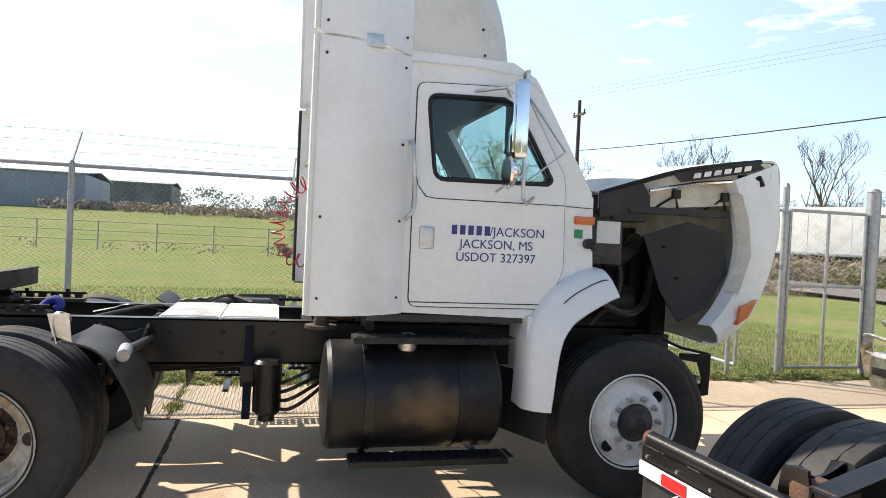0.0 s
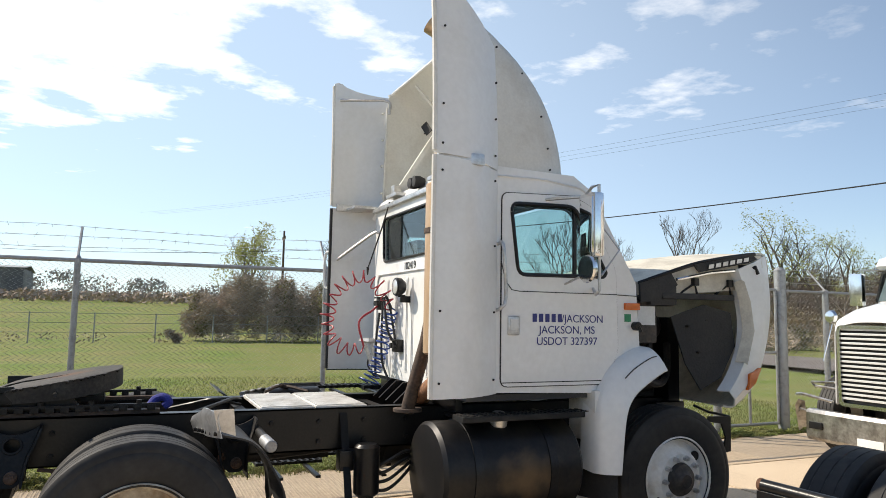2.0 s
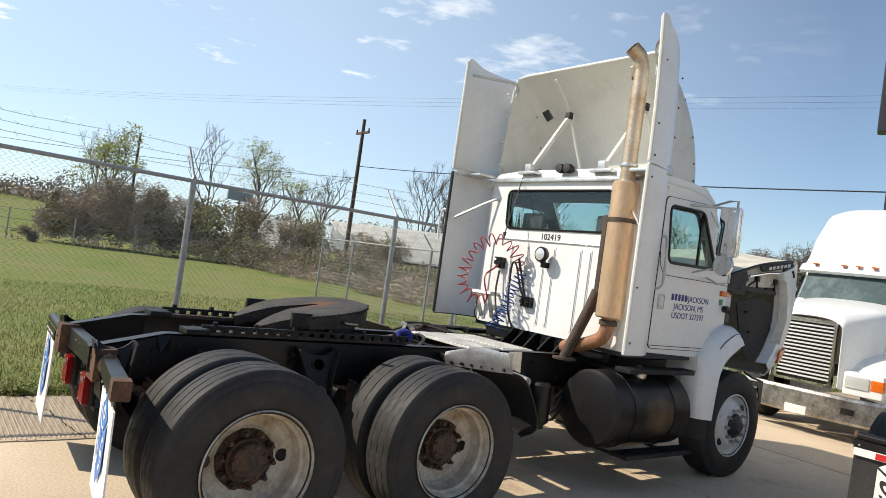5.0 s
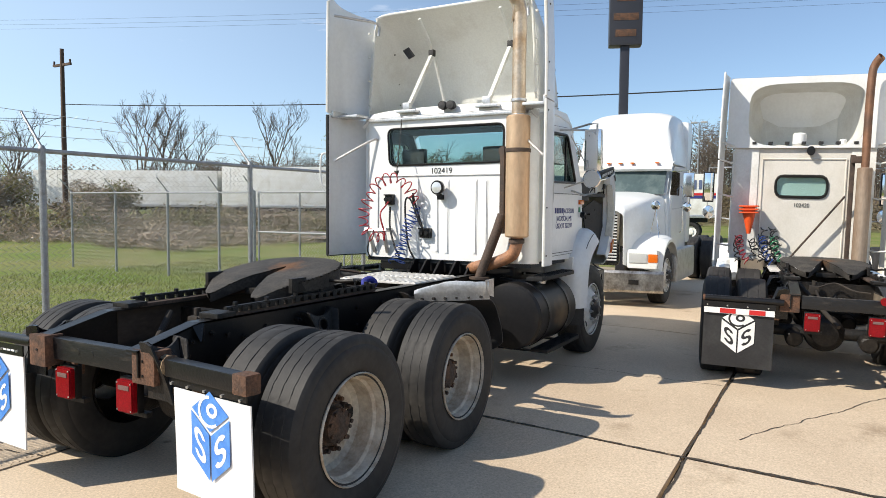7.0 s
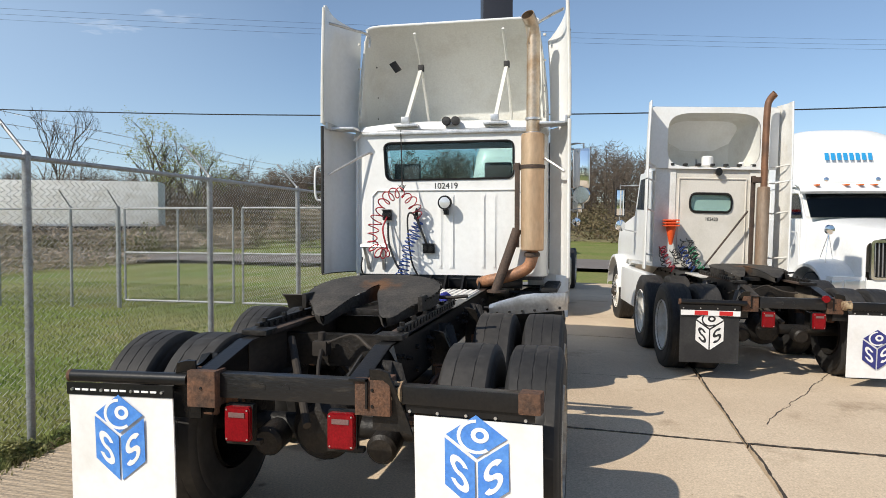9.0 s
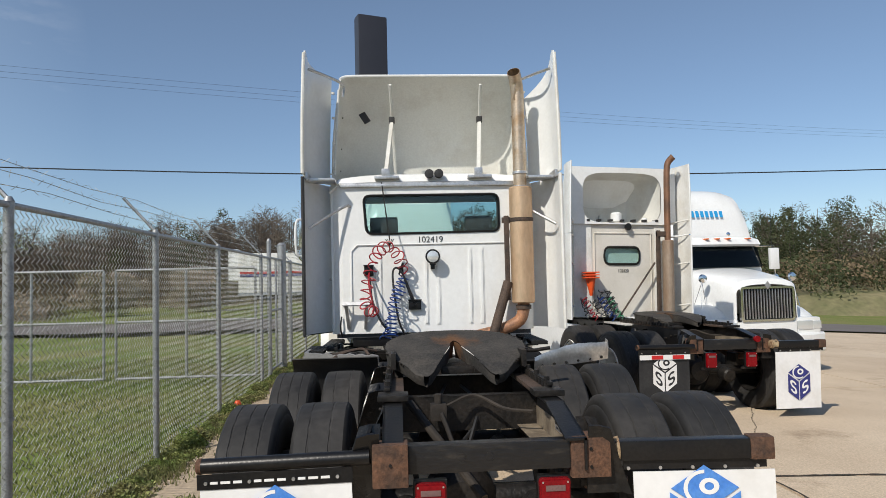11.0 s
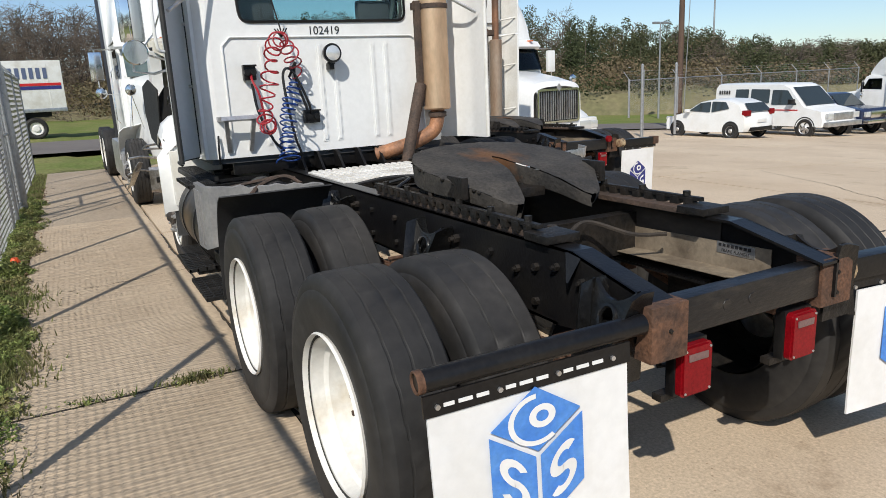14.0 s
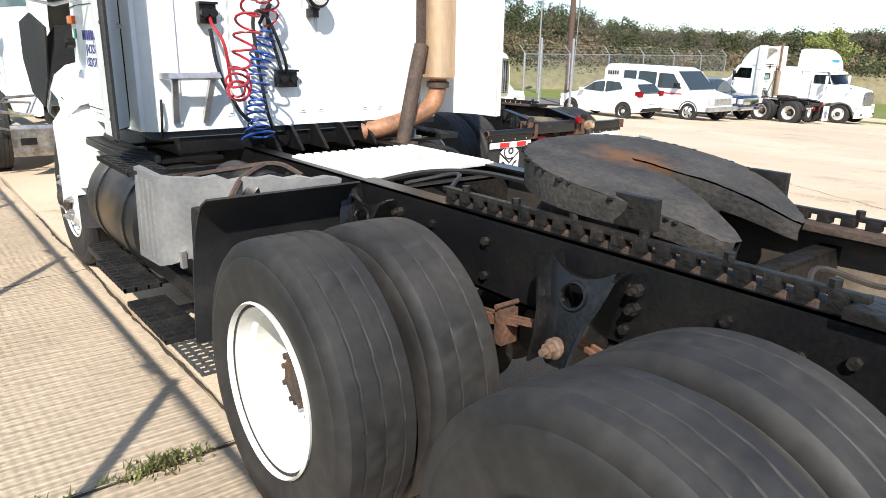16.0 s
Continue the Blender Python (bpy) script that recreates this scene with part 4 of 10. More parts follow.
def plate_material():
    """Worn steel with grease smears and a rust stain round the king-pin throat."""
    m = material("worn_coupling_steel", (0.034, 0.032, 0.030), 0.72, vary=0.3, scale=5.5, bscale=60, second=(0.070, 0.062, 0.053), amount=0.6, bump=0.35, spec=0.3)
    nt = m.node_tree
    b = nt.nodes["Principled BSDF"]
    src = b.inputs["Base Color"].links[0].from_socket
    tc = nt.nodes.new("ShaderNodeTexCoord")
    mp = nt.nodes.new("ShaderNodeMapping")
    mp.inputs["Location"].default_value = (-1.58, 0.02, -1.23)
    nt.links.new(tc.outputs["Object"], mp.inputs[0])
    ln = nt.nodes.new("ShaderNodeVectorMath")
    ln.operation = 'LENGTH'
    nt.links.new(mp.outputs[0], ln.inputs[0])
    no = nt.nodes.new("ShaderNodeTexNoise")
    no.inputs["Scale"].default_value = 14
    no.inputs["Detail"].default_value = 6
    nt.links.new(tc.outputs["Object"], no.inputs["Vector"])
    ad = nt.nodes.new("ShaderNodeMath")
    ad.operation = 'MULTIPLY_ADD'
    ad.inputs[1].default_value = 0.35
    nt.links.new(no.outputs["Fac"], ad.inputs[0])
    nt.links.new(ln.outputs["Value"], ad.inputs[2])
    mr = nt.nodes.new("ShaderNodeMapRange")
    mr.inputs["From Min"].default_value, mr.inputs["From Max"].default_value = 0.34, 0.22
    mr.inputs["To Min"].default_value, mr.inputs["To Max"].default_value = 0.0, 0.8
    nt.links.new(ad.outputs[0], mr.inputs["Value"])
    mx = nt.nodes.new("ShaderNodeMix")
    mx.data_type = 'RGBA'
    nt.links.new(mr.outputs[0], mx.inputs[0])
    nt.links.new(src, mx.inputs[6])
    mx.inputs[7].default_value = (0.15, 0.07, 0.03, 1)
    nt.links.new(mx.outputs[2], b.inputs["Base Color"])
    return m


PLATE_STEEL = plate_material()


def cast_hanger(truck, xh, s, k=1.0):
    """Cast spring hanger: slanted web with a round hole between two flared wings, a pin with a rusty nut at its foot."""
    # same casting both sides; the shaded right one gets a duller black
    mat = CAST if s > 0 else GREASE

    def web_y(z):
        return s * (0.475 + 0.34 * (0.98 - z))
    bm = bmesh.new()
    saddle = [(xh + 0.125 * k * u, 0.985 - 0.045 * (1 - u * u)) for u in np.linspace(-1, 1, 9)]
    low = [(xh + 0.105 * k, 0.90), (xh + 0.080 * k, 0.84), (xh + 0.068 * k, 0.77), (xh + 0.062 * k, 0.70), (xh + 0.03 * k, 0.675), (xh - 0.03 * k, 0.675), (xh - 0.062 * k, 0.70), (xh - 0.068 * k, 0.77), (xh - 0.080 * k, 0.84), (xh - 0.105 * k, 0.90)]
    hole = [(xh + 0.046 * k * math.cos(a), 0.885 + 0.040 * math.sin(a)) for a in np.linspace(0, 2 * math.pi, 19)[:-1]]
    sheet(bm, [(x, web_y(z), z) for x, z in saddle + low], [[(x, web_y(z), z) for x, z in hole]], thick=(0, s * 0.014, 0))
    hanger = part("spring_hanger", bm, mat, truck)
    for w in (1, -1):
        bm = bmesh.new()
        edge = curve_pts([(xh + w * k * 0.135, 0, 0.985), (xh + w * k * 0.112, 0, 0.91), (xh + w * k * 0.085, 0, 0.84), (xh + w * k * 0.070, 0, 0.76), (xh + w * k * 0.066, 0, 0.69)], 4)
        loft(bm, [[(p.x, s * 0.440, p.z) for p in edge], [(p.x, web_y(p.z) + s * 0.012, p.z) for p in edge], [(p.x + w * 0.006, web_y(p.z) + s * 0.060, p.z - 0.012) for p in edge]])
        thicken(bm, 0.012)
        part("wing", bm, mat, hanger)
    bm = bmesh.new()
    ring_pts = [(x, web_y(z) + s * 0.014, z) for x, z in hole]
    tube(bm, ring_pts + ring_pts[:1], 0.008, 6, caps=False)
    part("hole_lip", bm, mat, hanger)
    bm = bmesh.new()
    y0 = abs(web_y(0.72))
    cyl(bm, (xh + 0.01, s * (y0 - 0.02), 0.725), (xh + 0.01, s * (y0 + 0.030), 0.725), 0.034, n=16, bevel=0.006)
    cyl(bm, (xh + 0.01, s * (y0 + 0.030), 0.725), (xh + 0.01, s * (y0 + 0.052), 0.725), 0.024, n=6)
    cyl(bm, (xh + 0.01, s * (y0 + 0.052), 0.725), (xh + 0.01, s * (y0 + 0.072), 0.725), 0.013, n=8)
    part("pin_nut", bm, RUST_PALE, hanger)
    for dx, z in ((-0.165, 0.935), (-0.16, 0.875)) if xh > 1 else ((0.115, 0.94), (0.125, 0.86)):
        bm = bmesh.new()
        cyl(bm, (xh + dx, s * 0.43, z), (xh + dx, s * 0.455, z), 0.020, n=6)
        cyl(bm, (xh + dx, s * 0.455, z), (xh + dx, s * 0.475, z), 0.011, n=8)
        part("hanger_bolt", bm, GREASE, hanger)


CAST = material("glossy_black_casting", (0.006, 0.006, 0.006), 0.24, vary=0.3, scale=9, bscale=60, second=(0.016, 0.015, 0.014), amount=0.4, bump=0.12, spec=0.4)
RUST_PALE = material("pale_rusty_nut", (0.15, 0.10, 0.07), 0.8, vary=0.3, scale=14, bscale=70, second=(0.14, 0.075, 0.045), amount=0.7, bump=0.4)
SPRING = material("rusty_spring_leaf", (0.19, 0.085, 0.045), 0.75, vary=0.3, scale=9, bscale=60, second=(0.07, 0.045, 0.032), amount=0.7, bump=0.3)


def chassis(truck, flap_kind, length=6.15, R=0.505, rims=(RIM_DIRTY, RIM_WHITE), axles=(0.75, 2.06), steer=5.61, fifth=(1.50, 1.215, 9.5)):
    for s in (1, -1):
        # channel rail, tapered at its tail
        bm = bmesh.new()
        y0 = s * 0.43
        top = [(0.03, 0.935), (0.42, 1.025), (length, 1.005)]
        sheet(bm, [(0.03, y0, 0.80), (0.03, y0, 0.935), (0.42, y0, 1.025), (length, y0, 1.005), (length, y0, 0.74), (0.50, y0, 0.74)], thick=(0, -s * 0.010, 0))
        for (xa, za), (xb, zb) in zip(top, top[1:]):
            sheet(bm, [(xa, y0, za), (xb, y0, zb), (xb, y0 - s * 0.09, zb), (xa, y0 - s * 0.09, za)], thick=(0, 0, -0.010))
        sheet(bm, [(0.50, y0, 0.74), (length, y0, 0.74), (length, y0 - s * 0.09, 0.74), (0.50, y0 - s * 0.09, 0.74)], thick=(0, 0, 0.010))
        rail = part("frame_rail", bm, BLACK, truck)
        for xb in np.arange(0.62, 5.0, 0.31):
            bm = bmesh.new()
            for zz in (0.80, 0.93):
                cyl(bm, (xb, y0, zz), (xb, y0 + s * 0.018, zz), 0.016, n=6)
            part("bolt", bm, GREASE, rail)
        # slider rail of the coupling with its row of pockets
        bm = bmesh.new()
        box(bm, 0.62, 2.12, y0 - s * 0.10, y0 - s * 0.015, 1.022, 1.045, 0.003)
        slide = part("slide_rail", bm, RUST_DARK, truck)
        bm = bmesh.new()
        for k in range(19):
            xk = 0.66 + k * 0.077
            box(bm, xk, xk + 0.045, y0 - s * 0.035, y0 + s * 0.002, 1.045, 1.078, 0.003)
        box(bm, 0.62, 2.12, y0 - s * 0.03, y0 - s * 0.004, 1.068, 1.085, 0.003)
        part("slide_teeth", bm, GREASE, slide)
        for k in range(6):
            bm = bmesh.new()
            cyl(bm, (0.70 + k * 0.26, y0 - s * 0.02, 1.085), (0.70 + k * 0.26, y0 - s * 0.02, 1.105), 0.016, n=6)
            part("bolt", bm, GREASE, slide)
        bm = bmesh.new()
        box(bm, 0.52, 0.66, y0 - s * 0.12, y0 + s * 0.03, 1.03, 1.06, 0.006)
        part("slide_stop", bm, GREASE, slide)
        # spring and hangers
        for xs0 in (0.75, 2.06):
            bm = bmesh.new()
            for k in range(5):
                hl = 0.56 - 0.07 * k
                tube(bm, [(xs0 + hl * u, y0 + s * 0.085, 0.752 - 0.020 * k - 0.05 * (1 - u * u)) for u in np.linspace(-1, 1, 9)], 0.0095, 4)
                tube(bm, [(xs0 + hl * u, y0 + s * 0.115, 0.752 - 0.020 * k - 0.05 * (1 - u * u)) for u in np.linspace(-1, 1, 9)], 0.0095, 4)
            spring = part("leaf_spring", bm, SPRING, truck)
            for dx in (-0.42, 0.42):
                bm = bmesh.new()
                box(bm, xs0 + dx - 0.018, xs0 + dx + 0.018, y0 + s * 0.062, y0 + s * 0.138, 0.640, 0.765, 0.004)
                cyl(bm, (xs0 + dx, y0 + s * 0.05, 0.778), (xs0 + dx, y0 + s * 0.15, 0.778), 0.009, n=8)
                part("spring_clip", bm, RUST, spring)
            bm = bmesh.new()
            box(bm, xs0 - 0.10, xs0 + 0.10, y0 + s * 0.04, y0 + s * 0.16, 0.54, 0.70, 0.012)
            part("axle_seat", bm, GREASE, spring)
        # stiffening gusset and studs behind the bend of the rail
        bm = bmesh.new()
        sheet(bm, [(0.44, y0 + s * 0.003, 1.02), (0.37, y0 + s * 0.003, 1.01), (0.385, y0 + s * 0.045, 0.93), (0.44, y0 + s * 0.003, 0.92)], thick=(0.010, 0, 0))
        part("rail_gusset", bm, BLACK, rail)
        for xs1, zs1 in ((0.36, 0.93), (0.33, 0.86), (0.50, 0.955), (0.74, 0.90)):
            bm = bmesh.new()
            cyl(bm, (xs1, y0, zs1), (xs1, y0 + s * 0.018, zs1), 0.015, n=6)
            cyl(bm, (xs1, y0 + s * 0.018, zs1), (xs1, y0 + s * 0.03, zs1), 0.008, n=8)
            part("stud", bm, GREASE, rail)
        # dusty inner liner of the rail
        bm = bmesh.new()
        sheet(bm, [(0.52, y0 - s * 0.0125, 0.752), (length - 0.8, y0 - s * 0.0125, 0.752), (length - 0.8, y0 - s * 0.0125, 0.99), (0.52, y0 - s * 0.0125, 1.008)], thick=(0, -s * 0.003, 0))
        box(bm, 0.52, length - 0.8, y0 - s * 0.088, y0 - s * 0.014, 0.7505, 0.754)
        part("frame_liner", bm, DUSTY, truck)
        for xh, wide in ((1.37, 1.0), (0.14, 0.72), (2.55, 1.0)):
            cast_hanger(truck, xh, s, wide)
    for xc in (1.0, 1.85, 2.62, 3.6, 4.6):
        bm = bmesh.new()
        box(bm, xc, xc + 0.012, -0.42, 0.42, 0.78, 0.97)
        box(bm, xc, xc + 0.07, -0.42, 0.42, 0.96, 0.972)
        part("crossmember", bm, GREASE, truck)
    bm = bmesh.new()
    box(bm, 0.055, 0.125, -0.37, 0.33, 0.805, 0.925, 0.008)
    for yy in (0.10, -0.02):
        lathe(bm, [(0.0, -0.002), (0.018, -0.002), (0.020, 0.002)], (0.055, yy, 0.868), 'x', 14)
    part("rear_crossmember", bm, SCUFFED, truck)
    for s in (1, -1):
        bm = bmesh.new()
        py = 0.430 if s > 0 else -0.450
        px = -0.035 if s > 0 and flap_kind == "white" else 0.0
        if px:
            py -= 0.034
        half = 0.074 if px else 0.085
        box(bm, 0.042 + px, 0.15 + px, py - half, py + half, 0.765, 0.94, 0.008)
        plate = part("corner_plate", bm, RUST, truck)
        for zz in (0.858,) if px else (0.81, 0.885):
            bm = bmesh.new()
            lathe(bm, [(0.0, -0.036), (0.006, -0.036), (0.008, -0.028)], (0.072 + px, py, zz), 'x', 10)
            part("bolt", bm, GREASE, plate)
        # tail lamps under the crossmember
        ly = 0.231 if s > 0 else -0.294
        bm = bmesh.new()
        box(bm, 0.075, 0.115, ly - 0.072, ly + 0.072, 0.592, 0.775, 0.01)
        lamp = part("tail_light", bm, BLACK, truck)
        bm = bmesh.new()
        sheet(bm, [(0.075, ly + p.x, 0.684 + p.y) for p in rounded([(-0.066, -0.088), (0.066, -0.088), (0.066, 0.083), (-0.066, 0.083)], 0.018)], thick=(-0.022, 0, 0))
        sheet(bm, [(0.053, ly + p.x, 0.684 + p.y) for p in rounded([(-0.060, -0.080), (0.060, -0.080), (0.060, 0.076), (-0.060, 0.076)], 0.014)], thick=(-0.008, 0, 0))
        lens = part("lens", bm, RED_LENS, lamp)
        for dy in (-0.053, 0.053):
            for zz in (0.611, 0.752):
                bm = bmesh.new()
                lathe(bm, [(0.0, -0.003), (0.004, -0.003), (0.005, 0.001)], (0.045, ly + dy, zz), 'x', 8)
                part("screw", bm, ALU, lens)
        bm = bmesh.new()
        box(bm, 0.041, 0.046, ly - 0.042, ly + 0.042, 0.716, 0.740, 0.002)
        part("reverse_window", bm, SMOKED_LENS, lamp)
        bm = bmesh.new()
        tube(bm, [(0.11, ly, 0.69), (0.17, ly + s * 0.04, 0.66), (0.19, ly + s * 0.06, 0.78)], 0.012, 6)
        box(bm, 0.11, 0.15, ly - 0.09, ly + 0.09, 0.565, 0.59, 0.003)
        part("lamp_bracket", bm, GREASE, lamp)
        ours = flap_kind == "white"
        bar_z = (0.881 if ours else 0.845) if s > 0 else 0.865
        bm = bmesh.new()
        if s > 0:
            cyl(bm, (0.02, 0.48, bar_z + 0.008), (0.02, 1.19, bar_z + 0.008), 0.031, n=18)
        else:
            box(bm, -0.03, 0.045, -1.225, -0.53, bar_z - 0.045, bar_z + 0.04, 0.01)
        bar = part("flap_bar", bm, BLACK, truck)
        if s > 0:
            bm = bmesh.new()
            lathe(bm, [(0.032, 1.175), (0.0325, 1.18), (0.0325, 1.193), (0.030, 1.196), (0.025, 1.194), (0.023, 1.16)], (0.02, 0, bar_z + 0.008), 'y', 18)
            part("rusty_lip", bm, RUST, bar)
        bm = bmesh.new()
        if s > 0:
            sheet(bm, [(-0.012, 0.55, bar_z - 0.02), (-0.012, 1.19, bar_z - 0.02), (-0.012, 1.19, bar_z - 0.081), (-0.012, 0.55, bar_z - 0.081)], thick=(0.008, 0, 0))
            part("flap_strip", bm, BLACK, bar)
            bm = bmesh.new()
            for k in range(3 if ours else 0):
                for off, wide in ((0.018, 0.030), (0.060, 0.040), (0.112, 0.036)):
                    yk = 1.152 - k * 0.180 - off
                    box(bm, -0.015, -0.011, yk - wide, yk, bar_z - 0.059, bar_z - 0.049)
            if ours:
                part("slots", bm, FLAP_WHITE, bar)
        else:
            box(bm, -0.036, 0.05, -1.23, -1.13, bar_z - 0.05, bar_z + 0.046, 0.012)
            part("rusty_end", bm, RUST, bar)
            bm = bmesh.new()
            lathe(bm, [(0.0, -0.50), (0.046, -0.505), (0.054, -0.53), (0.048, -0.56), (0.056, -0.585), (0.0, -0.60)], (0.008, 0, bar_z), 'y', 12)
            part("pale_rusty_end", bm, PALE_RUST, bar)
            bm = bmesh.new()
            box(bm, -0.012, -0.004, -1.20, -0.60, bar_z - 0.085, bar_z - 0.045)
            part("flap_strip", bm, BLACK, bar)
        for k in range(4 if s > 0 else 5):
            bm = bmesh.new()
            yk, zk = (0.612 + k * 0.180, bar_z - 0.054) if s > 0 else (-0.62 - k * 0.135, bar_z - 0.078)
            cyl(bm, (-0.013, yk, zk), (-0.020, yk, zk), 0.0075, n=8)
            part("bolt", bm, ALU, bar)
        # flaps
        ya, yb = (0.557, 1.180) if s > 0 else ((-1.232, -0.640) if ours else (-1.16, -0.56))
        z1, z0 = bar_z - (0.095 if s < 0 else 0.082 if ours else 0.055), 0.20
        mark_z = (z0 + z1) / 2 + 0.03
        if ours:
            z0, mark_z = (0.262, 0.566) if s > 0 else (0.262, 0.552)
        elif s < 0:
            z0, mark_z = 0.10, 0.38
        if flap_kind == "white":
            mats = (FLAP_WHITE, BLUE, FLAP_WHITE)
        else:
            mats = (RUBBER_FLAP, FLAP_WHITE, DARK_INK) if s > 0 else (FLAP_WHITE, NAVY, FLAP_WHITE)
        bm = bmesh.new()
        secs = []
        for i in range(7):
            z = z1 + (z0 - z1) * i / 6
            secs.append([(0.004 * math.sin(i * 0.5 + s) - 0.003, ya + (yb - ya) * j / 6, z) for j in range(7)])
        loft(bm, secs)
        thicken(bm, 0.008)
        flap = part("mud_flap", bm, mats[0], truck)
        cube_mark(flap, (ya + yb) / 2, mark_z, 0.335, -0.0165, mats[1], mats[2])
        if ours:
            # the bars are bent: the left one leads forward and down, the right one trails
            pivot = Matrix.Translation((0.0, s * 0.49, bar_z))
            bent = Matrix.Translation((0.02 if s > 0 else 0.108, 0, 0)) @ pivot @ Matrix.Rotation(radians(-4.5 if s > 0 else -7.2), 4, 'Z') @ Matrix.Rotation(radians(-2.0 if s > 0 else -0.8), 4, 'X') @ pivot.inverted()
            bar.matrix_basis = bent
            flap.matrix_basis = bent
        if flap_kind != "white" and s > 0:
            bm = bmesh.new()
            box(bm, -0.03, -0.022, ya, yb, z1 - 0.075, z1 - 0.02)
            part("reflector_strip", bm, FLAP_WHITE, flap)
            for yy in (ya + 0.08, ya + 0.34):
                bm = bmesh.new()
                box(bm, -0.034, -0.03, yy, yy + 0.14, z1 - 0.07, z1 - 0.025)
                part("red_reflector", bm, RED, flap)
    if flap_kind == "white":
        # warning label inside the far rail
        bm = bmesh.new()
        box(bm, 0.35, 0.53, -0.4095, -0.407, 0.872, 0.918)
        lab = part("warning_label", bm, ALU, truck)
        lettering("label_text", "FRAME FLANGES", 0.018, Matrix.Translation((0.44, -0.4065, 0.878)) @ pose(0, 0, 0, 90, 0, 180), DARK_INK, lab, extrude=0.0005)
        bm = bmesh.new()
        bars(bm, 8, 0.16, 0.012, Matrix.Translation((0.44, -0.4065, 0.900)) @ pose(0, 0, 0, 90, 0, 180))
        part("label_bars", bm, DARK_INK, lab)
    # axles with differential housings
    for xa in axles:
        bm = bmesh.new()
        cyl(bm, (xa, -0.85, 0.49), (xa, 0.85, 0.49), 0.062, n=16)
        lathe(bm, [(0.0, -0.16), (0.12, -0.14), (0.185, -0.05), (0.19, 0.06), (0.12, 0.16), (0.0, 0.17)], (xa, 0.05, 0.49), 'x', 24)
        part("drive_axle", bm, GREASE, truck)
        for s in (1, -1):
            bm = bmesh.new()
            cyl(bm, (xa - 0.20, s * 0.33, 0.43), (xa - 0.02, s * 0.33, 0.45), 0.085, n=18, bevel=0.02)
            part("brake_chamber", bm, GREASE, truck)
            dual_wheel(truck, pose(xa - (0.045 if s < 0 else 0.0), s * (1.215 if s > 0 else (1.29 if xa == axles[0] else 1.245)), R - 0.012, 0, (40 * xa) % 60, 0 if s > 0 else 180), R, rims[0] if s < 0 else rims[1])
    bm = bmesh.new()
    cyl(bm, (steer, -0.85, 0.45), (steer, 0.85, 0.45), 0.05, n=12)
    part("steer_axle", bm, GREASE, truck)
    for s in (1, -1):
        steer_wheel(truck, pose(steer, s * (1.045 if s < 0 else 1.075), R - 0.008, 0, 20, 0 if s > 0 else 180), R + 0.005, RIM_WHITE)
    bm = bmesh.new()
    cyl(bm, (2.3, 0.05, 0.62), (4.6, 0.0, 0.78), 0.05, n=12)
    part("drive_shaft", bm, GREASE, truck)
    bm = bmesh.new()
    rng = random.Random(9)
    for k in range(2):
        y = rng.uniform(-0.22, 0.25)
        tube(bm, curve_pts([(0.75 + rng.uniform(0, .3), y, 0.70), (1.1, y + rng.uniform(-.15, .15), 0.86 + rng.uniform(-.05, .05)), (1.5, y + rng.uniform(-.2, .2), 0.80), (2.0, y + rng.uniform(-.2, .2), 0.93), (2.6, rng.uniform(-.2, .2), 0.86), (3.6, rng.uniform(-.2, .2), 0.95)], 7), 0.011, 6)
    part("air_lines", bm, BLACK_HOSE, truck)
    # valve with its grey hoses, strut and the sunlit web strip inside the right rail
    bm = bmesh.new()
    box(bm, 0.86, 0.95, 0.10, 0.19, 0.86, 0.95, 0.015)
    cyl(bm, (0.905, 0.145, 0.95), (0.905, 0.145, 1.0), 0.022, n=12)
    part("brake_valve", bm, DUSTY, truck)
    bm = bmesh.new()
    tube(bm, curve_pts([(0.86, 0.13, 0.90), (0.74, 0.10, 0.82), (0.66, 0.06, 0.70), (0.70, 0.0, 0.56)], 6), 0.012, 6)
    tube(bm, curve_pts([(0.88, 0.10, 0.94), (0.92, -0.05, 0.985), (0.80, -0.20, 0.93), (0.74, -0.34, 0.92)], 6), 0.010, 6)
    tube(bm, curve_pts([(0.95, 0.16, 0.90), (1.10, 0.20, 0.86), (1.25, 0.12, 0.70), (1.30, 0.05, 0.58)], 6), 0.012, 6)
    part("air_hose", bm, DUSTY, truck)
    bm = bmesh.new()
    cyl(bm, (0.82, 0.30, 0.97), (0.30, -0.02, 0.62), 0.022, n=10)
    part("torque_rod", bm, DUSTY, truck)
    # dusty tan strip: sunlight on the rail's lower web put into the colour
    bm = bmesh.new()
    sheet(bm, [(0.28, -0.4135, 0.815), (1.10, -0.4135, 0.80), (1.10, -0.4135, 0.90), (0.28, -0.4135, 0.925)], thick=(0, 0.004, 0))
    sheet(bm, [(0.28, -0.412, 0.812), (1.10, -0.412, 0.797), (1.10, -0.30, 0.797), (0.40, -0.30, 0.81)], thick=(0, 0, 0.004))
    part("rail_bracket", bm, SUNLIT_WEB, truck, "dusty strip inside the rail, sunlight on the lower web put into its tan")
    fifth_wheel(truck, *fifth)


